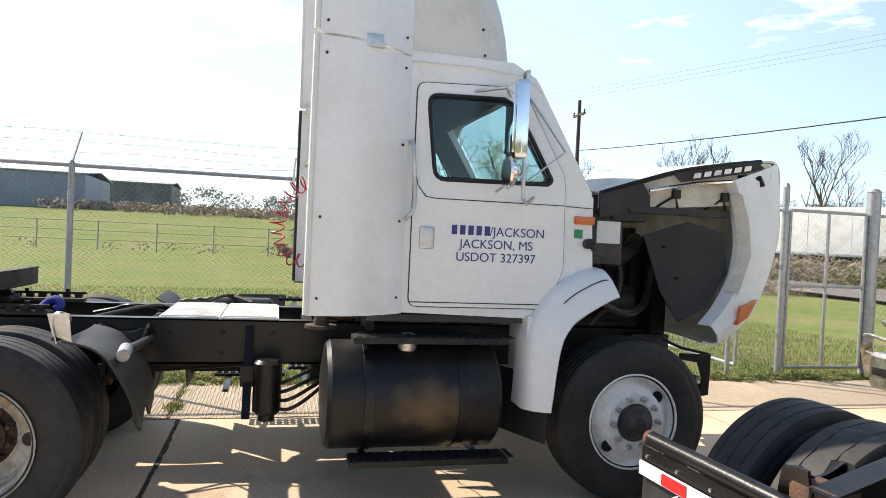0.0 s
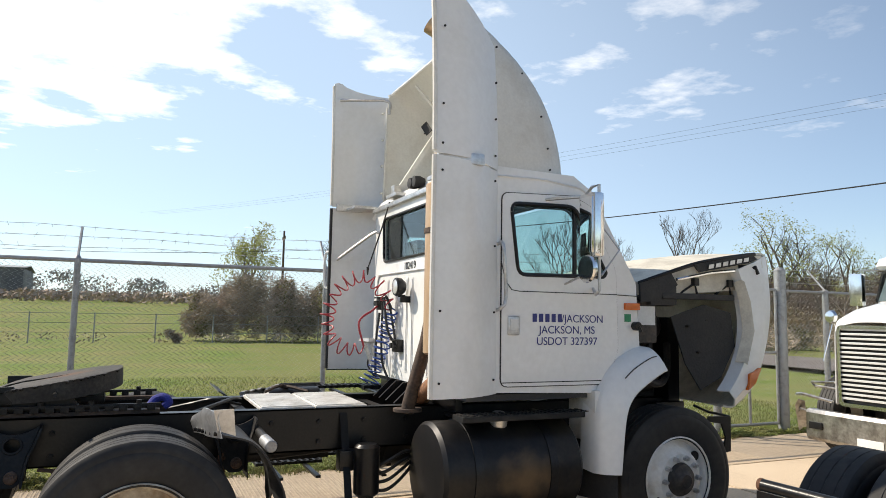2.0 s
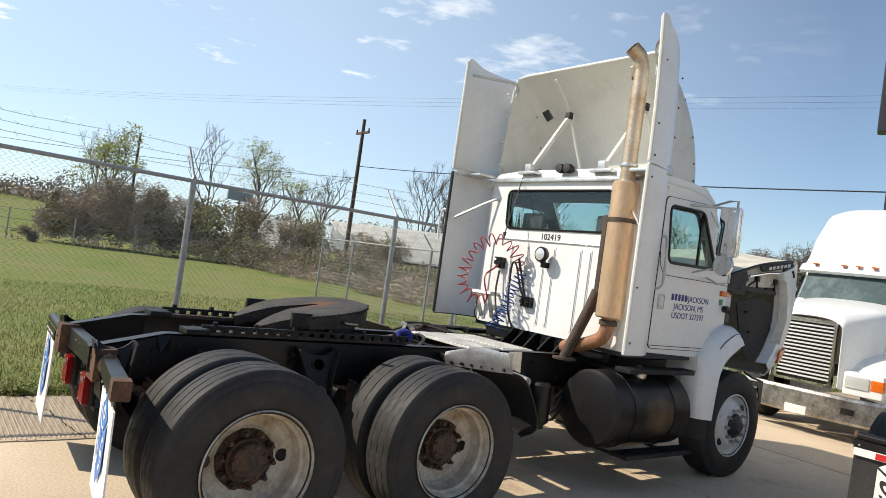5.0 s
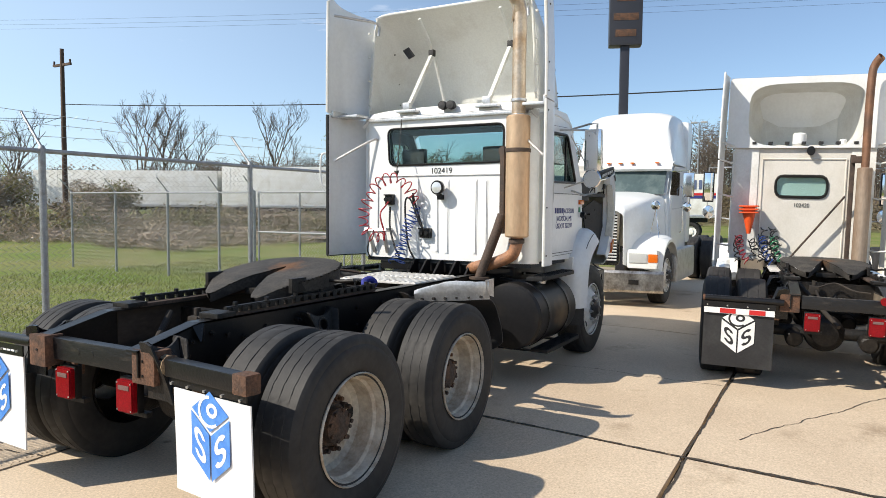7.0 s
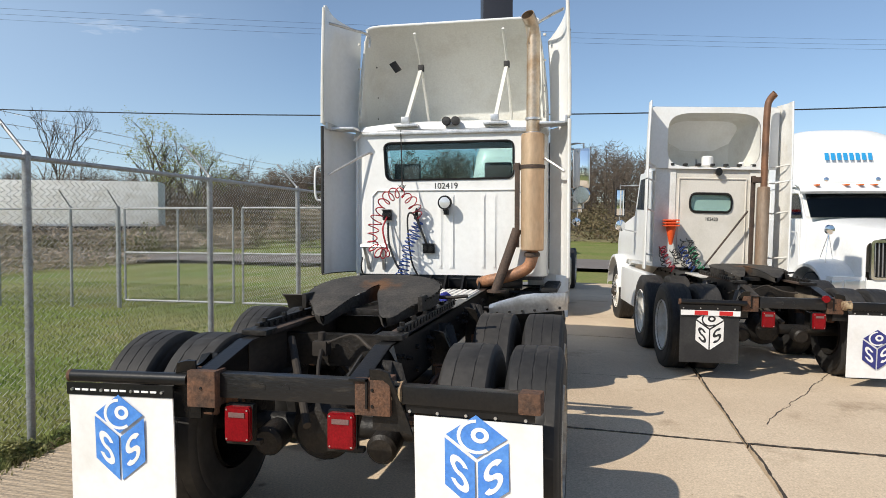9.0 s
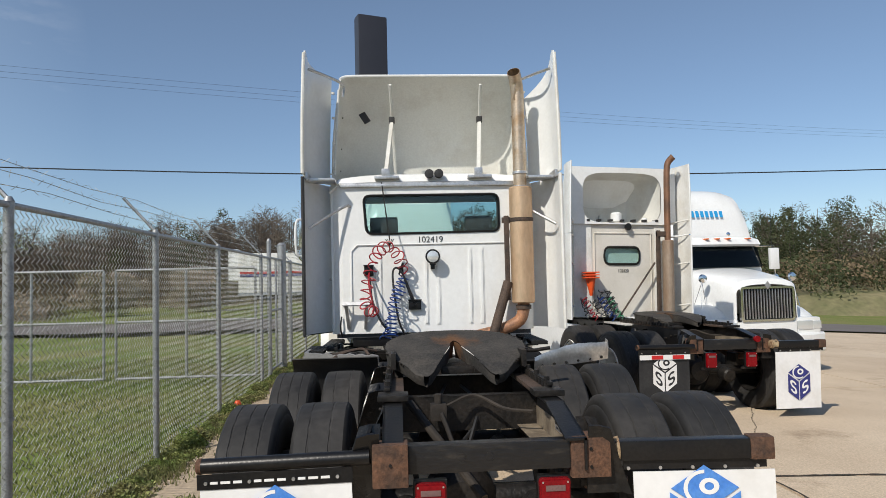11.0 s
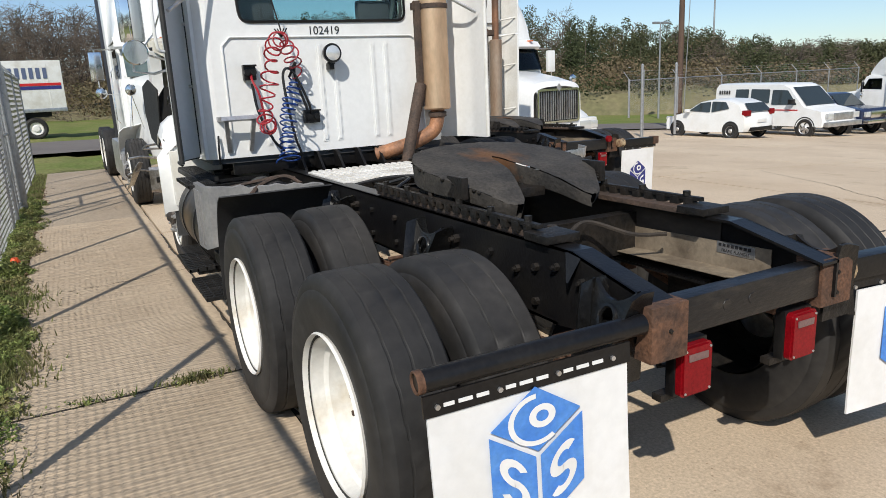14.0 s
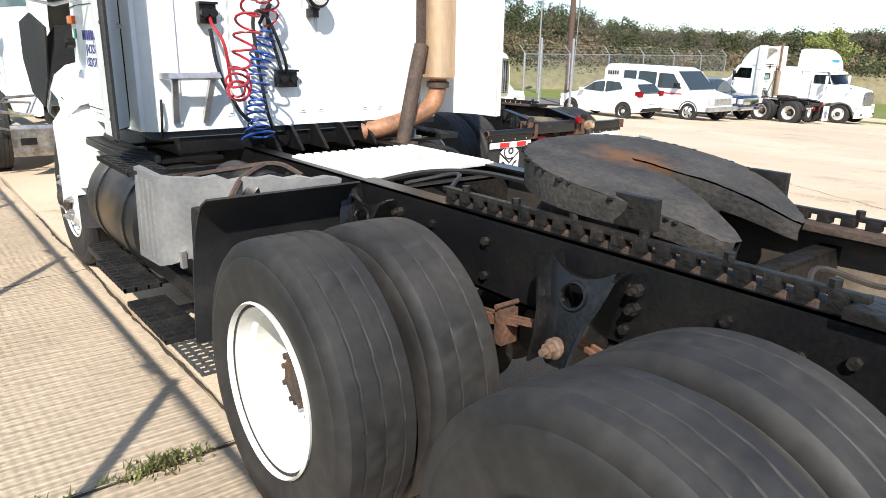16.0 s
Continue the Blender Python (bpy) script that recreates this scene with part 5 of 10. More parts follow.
def add_tank(truck, s, x0, x1, mat=None):
    y, z, r = s * 0.83, 0.645, 0.315
    bm = bmesh.new()
    lathe(bm, [(0.0, x0 - 0.035), (r * 0.6, x0 - 0.028), (r * 0.93, x0 - 0.012), (r, x0 + 0.012), (r, x1 - 0.012), (r * 0.93, x1 + 0.012), (r * 0.6, x1 + 0.028), (0.0, x1 + 0.035)], (0, y, z), 'x', 48)
    tank = part("fuel_tank", bm, mat or TANK, truck, "black painted cylindrical fuel tank")
    for xs in (x0 + 0.22, x1 - 0.22):
        bm = bmesh.new()
        lathe(bm, [(r + 0.001, xs - 0.03), (r + 0.008, xs - 0.028), (r + 0.008, xs + 0.028), (r + 0.001, xs + 0.03)], (0, y, z), 'x', 48)
        part("tank_strap", bm, BLACK, tank)
    bm = bmesh.new()
    cyl(bm, (x0 + 0.45, y + s * 0.12, z + r - 0.03), (x0 + 0.45, y + s * 0.14, z + r + 0.055), 0.055, n=20, bevel=0.008)
    part("filler_cap", bm, ALU, tank)
    for zz, yy, w in ((1.0, s * 1.02, 0.16), (0.325, s * 1.08, 0.17)):
        bm = bmesh.new()
        box(bm, x0 + 0.12, x1 + 0.05, yy - w / 2, yy + w / 2, zz - 0.02, zz + 0.015, 0.004)
        for k in range(int((x1 - x0) / 0.05)):
            box(bm, x0 + 0.14 + k * 0.05, x0 + 0.165 + k * 0.05, yy - w / 2 + 0.012, yy + w / 2 - 0.012, zz + 0.014, zz + 0.02)
        part("step", bm, STEP, truck)
        for xs in (x0 + 0.2, x1 - 0.1):
            bm = bmesh.new()
            box(bm, xs, xs + 0.04, s * 0.62, yy, zz - 0.035, zz - 0.018)
            part("step_bracket", bm, BLACK, truck)


def tank_material():
    """Dull black paint with road film and one brown dust bloom on the outer side."""
    m = material("dusty_black_tank", (0.009, 0.009, 0.010), 0.42, vary=0.2, scale=2.6, bscale=34, second=(0.028, 0.023, 0.017), amount=0.5, spec=0.3)
    nt = m.node_tree
    b = nt.nodes["Principled BSDF"]
    src = b.inputs["Base Color"].links[0].from_socket
    tc = nt.nodes.new("ShaderNodeTexCoord")
    mp = nt.nodes.new("ShaderNodeMapping")
    mp.inputs["Location"].default_value, mp.inputs["Scale"].default_value = (-4.28, 0.0, -0.86), (1.0, 0.0, 1.35)
    nt.links.new(tc.outputs["Object"], mp.inputs[0])
    ln = nt.nodes.new("ShaderNodeVectorMath")
    ln.operation = 'LENGTH'
    nt.links.new(mp.outputs[0], ln.inputs[0])
    no = nt.nodes.new("ShaderNodeTexNoise")
    no.inputs["Scale"].default_value, no.inputs["Detail"].default_value = 9, 7
    nt.links.new(tc.outputs["Object"], no.inputs["Vector"])
    ad = nt.nodes.new("ShaderNodeMath")
    ad.operation = 'MULTIPLY_ADD'
    ad.inputs[1].default_value = 0.34
    nt.links.new(no.outputs["Fac"], ad.inputs[0])
    nt.links.new(ln.outputs["Value"], ad.inputs[2])
    mr = nt.nodes.new("ShaderNodeMapRange")
    mr.inputs["From Min"].default_value, mr.inputs["From Max"].default_value = 0.42, 0.20
    mr.inputs["To Min"].default_value, mr.inputs["To Max"].default_value = 0.0, 0.8
    nt.links.new(ad.outputs[0], mr.inputs["Value"])
    mx = nt.nodes.new("ShaderNodeMix")
    mx.data_type = 'RGBA'
    nt.links.new(mr.outputs[0], mx.inputs[0])
    nt.links.new(src, mx.inputs[6])
    mx.inputs[7].default_value = (0.13, 0.085, 0.045, 1)
    nt.links.new(mx.outputs[2], b.inputs["Base Color"])
    return m


TANK = tank_material()
STEP = material("step_tread", (0.012, 0.012, 0.012), 0.55, metal=0.1, vary=0.2, scale=8, bscale=60, second=(0.030, 0.028, 0.026), amount=0.5, spec=0.35)


def day_cab(truck, wall_mat=WHITE, number="102419"):
    """Cab body: back wall at x = 3.9, right and left doors, roof, screen."""
    XB = 3.90
    outer = [(XB + 0.05, 1.13), (XB + 0.05, 2.60), (4.05, 2.63), (4.70, 2.62), (4.86, 2.52), (5.24, 1.88), (5.27, 1.40), (5.10, 1.33), (4.98, 1.10)]
    win = rounded([(4.19, 2.385), (4.70, 2.40), (4.97, 1.94), (4.95, 1.915), (4.25, 1.905)], 0.06)
    cab = None
    for s in (-1, 1):
        bm = bmesh.new()
        Y = s * 0.955
        sheet(bm, [(x, Y, z) for x, z in outer], [[(p.x, Y, p.y) for p in win]], thick=(0, s * 0.04, 0))
        side = part("cab_side", bm, WHITE, truck)
        # door, a little proud, with its seam
        bm = bmesh.new()
        door_o = rounded([(4.125, 1.165), (4.125, 2.45), (4.76, 2.475), (5.055, 1.96), (5.07, 1.40), (4.965, 1.165)], 0.05)
        sheet(bm, [(p.x, s * 0.997, p.y) for p in door_o], [[(p.x, s * 0.997, p.y) for p in win]], thick=(0, s * 0.010, 0))
        door = part("door", bm, WHITE, truck)
        bm = bmesh.new()
        loop = [Vector((p.x, s * 0.9985, p.y)) for p in door_o]
        tube(bm, loop + [loop[0]], 0.0065, 5, caps=False)
        part("door_seal", bm, DARK_INK, door)
        bm = bmesh.new()
        loop = [Vector((p.x, s * 1.006, p.y)) for p in win]
        tube(bm, loop + [loop[0]], 0.014, 6, caps=False)
        part("window_seal", bm, BLACK, door)
        bm = bmesh.new()
        sheet(bm, [(p.x, s * 0.985, p.y) for p in win], thick=(0, s * 0.004, 0))
        pane = part("window", bm, GLASS, door)
        pane.visible_shadow = False
        bm = bmesh.new()
        box(bm, 4.70, 4.725, s * 0.978, s * 0.995, 1.92, 2.40)
        part("vent_post", bm, BLACK, door)
        # pinstripes
        bm = bmesh.new()
        box(bm, 4.13, 4.97, s * 1.0065, s * 1.0085, 1.186, 1.192)
        tube(bm, [(4.12, s * 1.008, 1.98), (4.15, s * 1.008, 1.86), (4.20, s * 1.008, 1.80), (4.26, s * 1.008, 1.792), (5.06, s * 1.008, 1.792)], 0.0035, 4)
        tube(bm, [(5.075, s * 0.998, 1.79), (5.26, s * 0.998, 1.785)], 0.0035, 4)
        part("pinstripe", bm, DARK_INK, door)
        bm = bmesh.new()
        box(bm, 4.17, 4.255, s * 1.005, s * 1.016, 1.50, 1.625, 0.012)
        latch = part("door_handle", bm, ALU, door)
        bm = bmesh.new()
        box(bm, 4.185, 4.24, s * 1.016, s * 1.019, 1.535, 1.605, 0.004)
        part("handle_recess", bm, LABEL_WHITE, latch)
        # grab rail on the pillar
        bm = bmesh.new()
        tube(bm, curve_pts([(4.09, s * 1.0, 2.10), (4.10, s * 1.07, 2.08), (4.12, s * 1.07, 1.75), (4.09, s * 1.065, 1.68), (4.08, s * 1.0, 1.66)], 6), 0.012, 8)
        part("grab_rail", bm, ALU, truck)
        # lettering
        rot = pose(0, 0, 0, 90, 0, 0 if s < 0 else 180)
        def at(x, z):
            return Matrix.Translation((x, s * 1.0085, z)) @ rot
        bm = bmesh.new()
        bars(bm, 5, 0.25, 0.055, at(4.486 if s < 0 else 4.80, 1.590))
        part("name_bars", bm, NAVY, door, "navy bars in place of a name")
        lettering("lettering", "/JACKSON", 0.075, at(4.766 if s < 0 else 4.52, 1.590), NAVY, door)
        lettering("lettering", "JACKSON, MS", 0.075, at(4.640, 1.513), NAVY, door)
        lettering("lettering", "USDOT 327397", 0.075, at(4.640, 1.436), NAVY, door)
        # quarter panel to the cowl: marker lamp, sticker, latch
        bm = bmesh.new()
        box(bm, 5.13, 5.258, s * 0.99, s * 1.02, 1.685, 1.735, 0.008)
        part("marker_lamp", bm, ORANGE_LENS, truck)
        bm = bmesh.new()
        box(bm, 5.135, 5.19, s * 0.996, s * 1.0, 1.60, 1.655)
        part("sticker", bm, GREEN, truck)
        bm = bmesh.new()
        cyl(bm, (5.225, s * 0.99, 1.57), (5.225, s * 1.045, 1.57), 0.032, n=14, bevel=0.006)
        tube(bm, [(5.225, s * 1.04, 1.57), (5.245, s * 1.045, 1.53)], 0.012, 6)
        part("hood_latch", bm, BLACK, truck)
        # mirror
        bm = bmesh.new()
        box(bm, 4.585, 4.665, s * 1.22, s * 1.40, 2.015, 2.44, 0.03)
        mirror = part("mirror", bm, CHROME, truck)
        bm = bmesh.new()
        box(bm, 4.578, 4.588, s * 1.245, s * 1.375, 2.045, 2.41, 0.003)
        part("mirror_glass", bm, MIRROR, mirror)
        bm = bmesh.new()
        tube(bm, [(4.78, s * 0.99, 2.46), (4.68, s * 1.24, 2.50), (4.67, s * 1.33, 2.50), (4.67, s * 1.33, 1.80), (4.75, s * 1.18, 1.78), (4.86, s * 1.0, 1.83)], 0.011, 8)
        tube(bm, [(4.45, s * 0.99, 2.43), (4.68, s * 1.22, 2.44)], 0.010, 6)
        tube(bm, [(4.62, s * 1.0, 1.85), (4.68, s * 1.30, 1.95)], 0.008, 6)
        tube(bm, [(4.80, s * 0.99, 2.44), (5.0, s * 1.12, 2.1), (4.70, s * 1.31, 1.90)], 0.007, 6)
        part("mirror_bracket", bm, ALU, mirror)
        bm = bmesh.new()
        lathe(bm, [(0.0, 0.0), (0.085, 0.0), (0.095, 0.012), (0.085, 0.035), (0.04, 0.055), (0.0, 0.058)], (4.575, s * 1.31, 1.94), 'x', 26)
        part("convex_mirror", bm, CHROME, mirror)
    # back wall with its window
    bm = bmesh.new()
    R = 0.10
    winb = rounded([(0.675, 2.475), (-0.66, 2.475), (-0.66, 2.105), (0.65, 2.095)], 0.07)
    sheet(bm, [(XB, 0.88, 1.13), (XB, -0.88, 1.13), (XB, -0.88, 2.60), (XB, 0.88, 2.60)], [[(XB, p.x, p.y) for p in winb]], thick=(0.03, 0, 0))
    back = part("cab_back", bm, wall_mat, truck, "white ribbed rear wall of the cab")
    for s in (1, -1):
        bm = bmesh.new()
        loft(bm, [[(XB + 0.12 - 0.12 * math.cos(a), s * (0.88 + 0.115 * math.sin(a)), z) for a in np.linspace(0, math.pi / 2, 7)] for z in (1.13, 2.60)])
        thicken(bm, 0.02)
        part("cab_corner", bm, wall_mat, truck)
    for ya, w in ((0.075, 0.022), (-0.045, 0.022), (-0.36, 0.022), (-0.475, 0.022), (0.52, 0.018), (0.30, 0.018)):
        bm = bmesh.new()
        sheet(bm, [(XB - 0.001, ya - w, 1.20), (XB - 0.001, ya + w, 1.20), (XB - 0.001, ya + w, 1.94), (XB - 0.001, ya - w, 1.94)], thick=(-0.004, 0, 0))
        sheet(bm, [(XB - 0.005, ya - w * 0.5, 1.215), (XB - 0.005, ya + w * 0.5, 1.215), (XB - 0.005, ya + w * 0.5, 1.925), (XB - 0.005, ya - w * 0.5, 1.925)], thick=(-0.007, 0, 0))
        part("rib", bm, wall_mat, back)
    bm = bmesh.new()
    loop = [Vector((XB - 0.004, p.x, p.y)) for p in winb]
    tube(bm, loop + [loop[0]], 0.011, 6, caps=False)
    part("window_seal", bm, BLACK, back)
    bm = bmesh.new()
    sheet(bm, [(XB + 0.012, p.x, p.y) for p in winb], thick=(0.004, 0, 0))
    p = part("rear_window", bm, GLASS, back)
    p.visible_shadow = False
    bm = bmesh.new()
    tube(bm, [(XB - 0.008, 0.80, 1.17), (XB - 0.008, 0.80, 1.93), (XB - 0.008, 0.74, 1.99), (XB - 0.008, -0.70, 1.99), (XB - 0.008, -0.80, 1.93), (XB - 0.008, -0.80, 1.17)], 0.008, 6)
    part("pressed_bead", bm, wall_mat, back)
    lettering("fleet_number", number, 0.085, Matrix.Translation((XB - 0.003, 0.025, 2.005)) @ pose(0, 0, 0, 90, 0, -90), DARK_INK, back)
    # floor and underside
    bm = bmesh.new()
    box(bm, XB + 0.03, 5.2, -0.95, 0.95, 1.09, 1.13)
    part("cab_floor", bm, SEAT, truck)
    # roof
    bm = bmesh.new()
    secs = []
    for x, z, dz in ((3.895, 2.585, 0.03), (3.93, 2.63, 0.06), (4.10, 2.655, 0.07), (4.50, 2.66, 0.08), (4.78, 2.63, 0.07), (4.90, 2.57, 0.05), (4.93, 2.535, 0.03)):
        secs.append([(x + 0.05 * math.cos(q * math.pi / 2), q * 1.005, z + dz * (1 - abs(q) ** 3.5) - (0.07 if abs(q) > 0.99 else 0)) for q in np.linspace(-1, 1, 21)])
    loft(bm, secs)
    thicken(bm, 0.03)
    part("cab_roof", bm, WHITE, truck)
    # drip channel over the back wall
    bm = bmesh.new()
    box(bm, XB - 0.035, XB + 0.01, -0.93, 0.90, 2.555, 2.585, 0.006)
    box(bm, XB - 0.02, XB + 0.05, -0.95, 0.92, 2.585, 2.60, 0.004)
    part("drip_rail", bm, ALU, back)
    # dark trim inside: headliner, back lining, door and pillar linings
    bm = bmesh.new()
    box(bm, XB + 0.06, 4.82, -0.93, 0.93, 2.50, 2.53, 0.01)
    part("headliner", bm, SEAT, truck)
    bm = bmesh.new()
    inner = rounded([(0.66, 2.46), (-0.645, 2.46), (-0.645, 2.12), (0.635, 2.11)], 0.07)
    sheet(bm, [(XB + 0.05, 0.86, 1.14), (XB + 0.05, -0.86, 1.14), (XB + 0.05, -0.86, 2.50), (XB + 0.05, 0.86, 2.50)], [[(XB + 0.05, p.x, p.y) for p in inner]], thick=(0.012, 0, 0))
    part("back_lining", bm, SEAT, truck)
    for s in (-1, 1):
        bm = bmesh.new()
        sheet(bm, [(x, s * 0.925, z) for x, z in ((XB + 0.08, 1.14), (XB + 0.08, 2.50), (4.80, 2.50), (5.18, 1.88), (5.20, 1.42), (4.95, 1.14))], [[(4.60 + (p.x - 4.60) * 0.95, s * 0.925, 2.15 + (p.y - 2.15) * 0.93) for p in win]], thick=(0, s * 0.012, 0))
        part("door_lining", bm, SEAT, truck)
    # windscreen, pillars, dash, seats
    bm = bmesh.new()
    sheet(bm, [(4.87, -0.90, 2.50), (4.87, 0.90, 2.50), (5.22, 0.92, 1.90), (5.22, -0.92, 1.90)], thick=(0.006, 0, 0.003))
    ws = part("windscreen", bm, GLASS, truck)
    ws.visible_shadow = False
    bm = bmesh.new()
    box(bm, 4.90, 5.25, -0.94, 0.94, 1.40, 1.86, 0.03)
    part("dashboard", bm, SEAT, truck)
    bm = bmesh.new()
    box(bm, 5.22, 5.30, -0.97, 0.97, 1.30, 1.885, 0.02)
    part("cowl", bm, WHITE, truck)
    for y in (-0.48, 0.48):
        bm = bmesh.new()
        box(bm, 4.15, 4.65, y - 0.24, y + 0.24, 1.40, 1.55, 0.04)
        box(bm, 4.06, 4.18, y - 0.24, y + 0.24, 1.50, 2.12, 0.04)
        box(bm, 4.08, 4.16, y - 0.14, y + 0.14, 2.10, 2.28, 0.03)
        part("seat", bm, SEAT, truck)
    bm = bmesh.new()
    lathe(bm, [(0.215, -0.012), (0.228, 0.0), (0.215, 0.012), (0.203, 0.0)], (0, 0, 0), 'z', 30, closed=True)
    part("steering_wheel", bm, SEAT, truck, m=pose(4.78, 0.48, 1.86, 0, 55, 0))


MIRROR = material("mirror_silver", (0.9, 0.9, 0.9), 0.02, metal=1.0, vary=0.0)


def fairings(truck):
    """Cab side extenders and the roof air deflector of the day cab."""
    def plan(f):
        # from the rear lip (f = 0) to the cab side (f = 1)
        return 3.565 + 0.545 * f, 1.215 - 0.012 * f - 0.185 * max(0.0, (f - 0.35) / 0.65) ** 1.6
    for s in (1, -1):
        for kind in ("lower", "upper"):
            bm = bmesh.new()
            secs = []
            N = 14
            if kind == "lower":
                zs = [(1.145, 1.145)] + [(z, z) for z in np.linspace(1.35, 2.55, 5)] + [(2.625, 2.60)]
                for z0, z1 in zs:
                    secs.append([(plan(i / N)[0], s * plan(i / N)[1], z0 + (z1 - z0) * i / N) for i in range(N + 1)])
            else:
                for k in range(9):
                    row = []
                    for i in range(N + 1):
                        f = i / N
                        x, y = plan(f)
                        top = 3.80 - 0.02 * f if f < 0.12 else 3.80 - 0.02 * f - (0.28 if s < 0 else 0.08) * ((f - 0.12) / 0.88) ** 0.9
                        top += 0.05 * math.sin(min(1, f / 0.2) * math.pi) * 0.4
                        z = 2.64 - 0.025 * f + (top - 2.64) * k / 8
                        lean = 0.02 * (k / 8) ** 2
                        row.append((x - lean, s * (y - 0.03 * (k / 8) ** 2), z))
                    secs.append(row)
            loft(bm, secs)
            thicken(bm, 0.014)
            panel = part("side_fairing", bm, [WHITE], truck, "white fibreglass cab side fairing")
            bm = bmesh.new()
            za, zb = (1.15, 2.62) if kind == "lower" else (2.65, 3.78)
            tube(bm, [(3.565 - (0.02 * t * t if kind == "upper" else 0), s * (1.214 - (0.03 * t * t if kind == "upper" else 0)), za + (zb - za) * t) for t in np.linspace(0, 1, 6)], 0.017, 8)
            trim = s > 0 and kind == "lower"
            if trim:
                tube(bm, [(plan(f)[0], s * plan(f)[1], 1.145) for f in np.linspace(0, 1, 8)], 0.012, 6)
            part("edge_bead", bm, DARK_PANEL if trim else WHITE_OLD, panel, "dark rubber edging" if trim else "")
            for t in np.linspace(0.06, 0.94, 4):
                bm = bmesh.new()
                x, y = plan(0.93)
                z = za + (min(zb, 3.5) - za) * t
                cyl(bm, (x, s * (y + 0.0), z), (x, s * (y + 0.009), z), 0.0075, n=10)
                x, y = plan(0.1)
                if t in (0.06, 0.94) or t < 0.4:
                    cyl(bm, (x, s * y, z), (x, s * (y + 0.006), z), 0.0075, n=10)
                part("bolt", bm, GREASE, panel)
        # black bracket at the joint, stay rods to the cab
        bm = bmesh.new()
        box(bm, 3.60, 3.92, s * 1.17, s * 1.195, 2.595, 2.665, 0.006)
        box(bm, 3.70, 3.93, s * 0.93, s * 1.18, 2.60, 2.625, 0.004)
        part("fairing_bracket", bm, ALU, truck)
        bm = bmesh.new()
        tube(bm, curve_pts([(3.90, s * 0.80, 2.37), (3.85, s * 0.86, 2.36), (3.62, s * 1.17, 2.14)], 5), 0.013, 8)
        part("stay_rod", bm, ALU, truck)
        bm = bmesh.new()
        tube(bm, curve_pts([(3.60, s * 1.15, 3.64), (3.75, s * 1.0, 3.62), (3.97, s * 0.86, 3.60), (3.985, s * 0.86, 3.48)], 5), 0.014, 8)
        part("stay_rod", bm, ALU, truck)
        # hinge stiffener down the inner joint
        bm = bmesh.new()
        tube(bm, [(3.97, s * 0.965, 1.2), (3.97, s * 0.965, 2.58)], 0.014, 8)
        tube(bm, [(3.98, s * 0.955, 2.7), (3.98, s * 0.90, 3.55)], 0.012, 8)
        for zz in np.linspace(1.25, 3.5, 10):
            cyl(bm, (3.958, s * 0.955, zz), (3.958, s * 0.955, zz + 0.02), 0.015, n=8)
        part("hinge_strip", bm, INNER, truck)
    # left grab loop at the fairing's rear edge
    bm = bmesh.new()
    tube(bm, curve_pts([(3.57, 1.22, 2.22), (3.54, 1.27, 2.20), (3.53, 1.28, 2.05), (3.54, 1.27, 1.90), (3.57, 1.22, 1.88)], 6), 0.011, 8)
    part("grab_loop", bm, WHITE, truck)
    # deflector shell
    def front(t):
        # x of the leading surface at height fraction t
        return 4.80 - 0.30 * t ** 1.6 - 0.45 * t ** 4
    bm = bmesh.new()
    secs = []
    for k in range(15):
        t = k / 14
        z = 2.60 + 1.06 * t
        xf = front(t)
        w = 0.985 - 0.10 * t ** 2
        xr = 3.985
        row = []
        N = 12
        for i in range(-N, N + 1):
            q = i / N
            # superellipse plan from the rear lips round the nose
            a = abs(q)
            ang = (1 - a) * math.pi / 2
            y = w * math.cos(ang) ** 0.28 if a > 0 else 0.0
            x = xr + (xf - xr) * math.sin(ang) ** 0.42
            row.append((x, y if q > 0 else -y, z + 0.05 * (1 - a ** 3) * t ** 3))
        secs.append(row)
    loft(bm, secs)
    thicken(bm, 0.012)
    top = part("roof_deflector", bm, [INNER], truck, "white roof air deflector, dull cream inside")
    bm = bmesh.new()
    tube(bm, [Vector(p) for p in secs[-1]], 0.014, 8)
    part("edge_bead", bm, WHITE, top)
    # seam bolts along the side
    for s in (1, -1):
        for k in (1, 3, 6, 10):
            t = k / 14
            bm = bmesh.new()
            x = 3.985 + (front(t) - 3.985) * math.sin(0.45) ** 0.42
            y = (0.985 - 0.10 * t ** 2) * math.cos(0.45) ** 0.28
            cyl(bm, (x, s * (y - 0.02), 2.60 + 1.06 * t), (x, s * (y + 0.008), 2.60 + 1.06 * t), 0.0075, n=8)
            part("bolt", bm, GREASE, top)
    # struts behind the deflector
    for y0 in (0.42, -0.50):
        bm = bmesh.new()
        tube(bm, [(3.93, y0 + 0.03, 2.68), (4.30, y0 - 0.04, 3.30)], 0.026, 4)
        strut = part("strut", bm, INNER, truck)
        bm = bmesh.new()
        tube(bm, [(4.05, y0 - 0.03, 3.62), (4.22, y0 - 0.04, 3.45), (4.33, y0 - 0.045, 3.28), (4.45, y0 - 0.06, 3.0), (4.58, y0 - 0.07, 2.72)], 0.016, 6)
        part("stiffener", bm, INNER, strut)
        bm = bmesh.new()
        box(bm, 3.87, 3.97, y0 - 0.10, y0 + 0.14, 2.635, 2.665, 0.006)
        box(bm, 3.89, 3.95, y0 - 0.01, y0 + 0.07, 2.665, 2.74, 0.006)
        part("strut_bracket", bm, ALU, strut)
        bm = bmesh.new()
        box(bm, 4.27, 4.33, y0 - 0.07, y0 - 0.01, 3.28, 3.35, 0.012)
        part("strut_knob", bm, DARK_PANEL, strut)
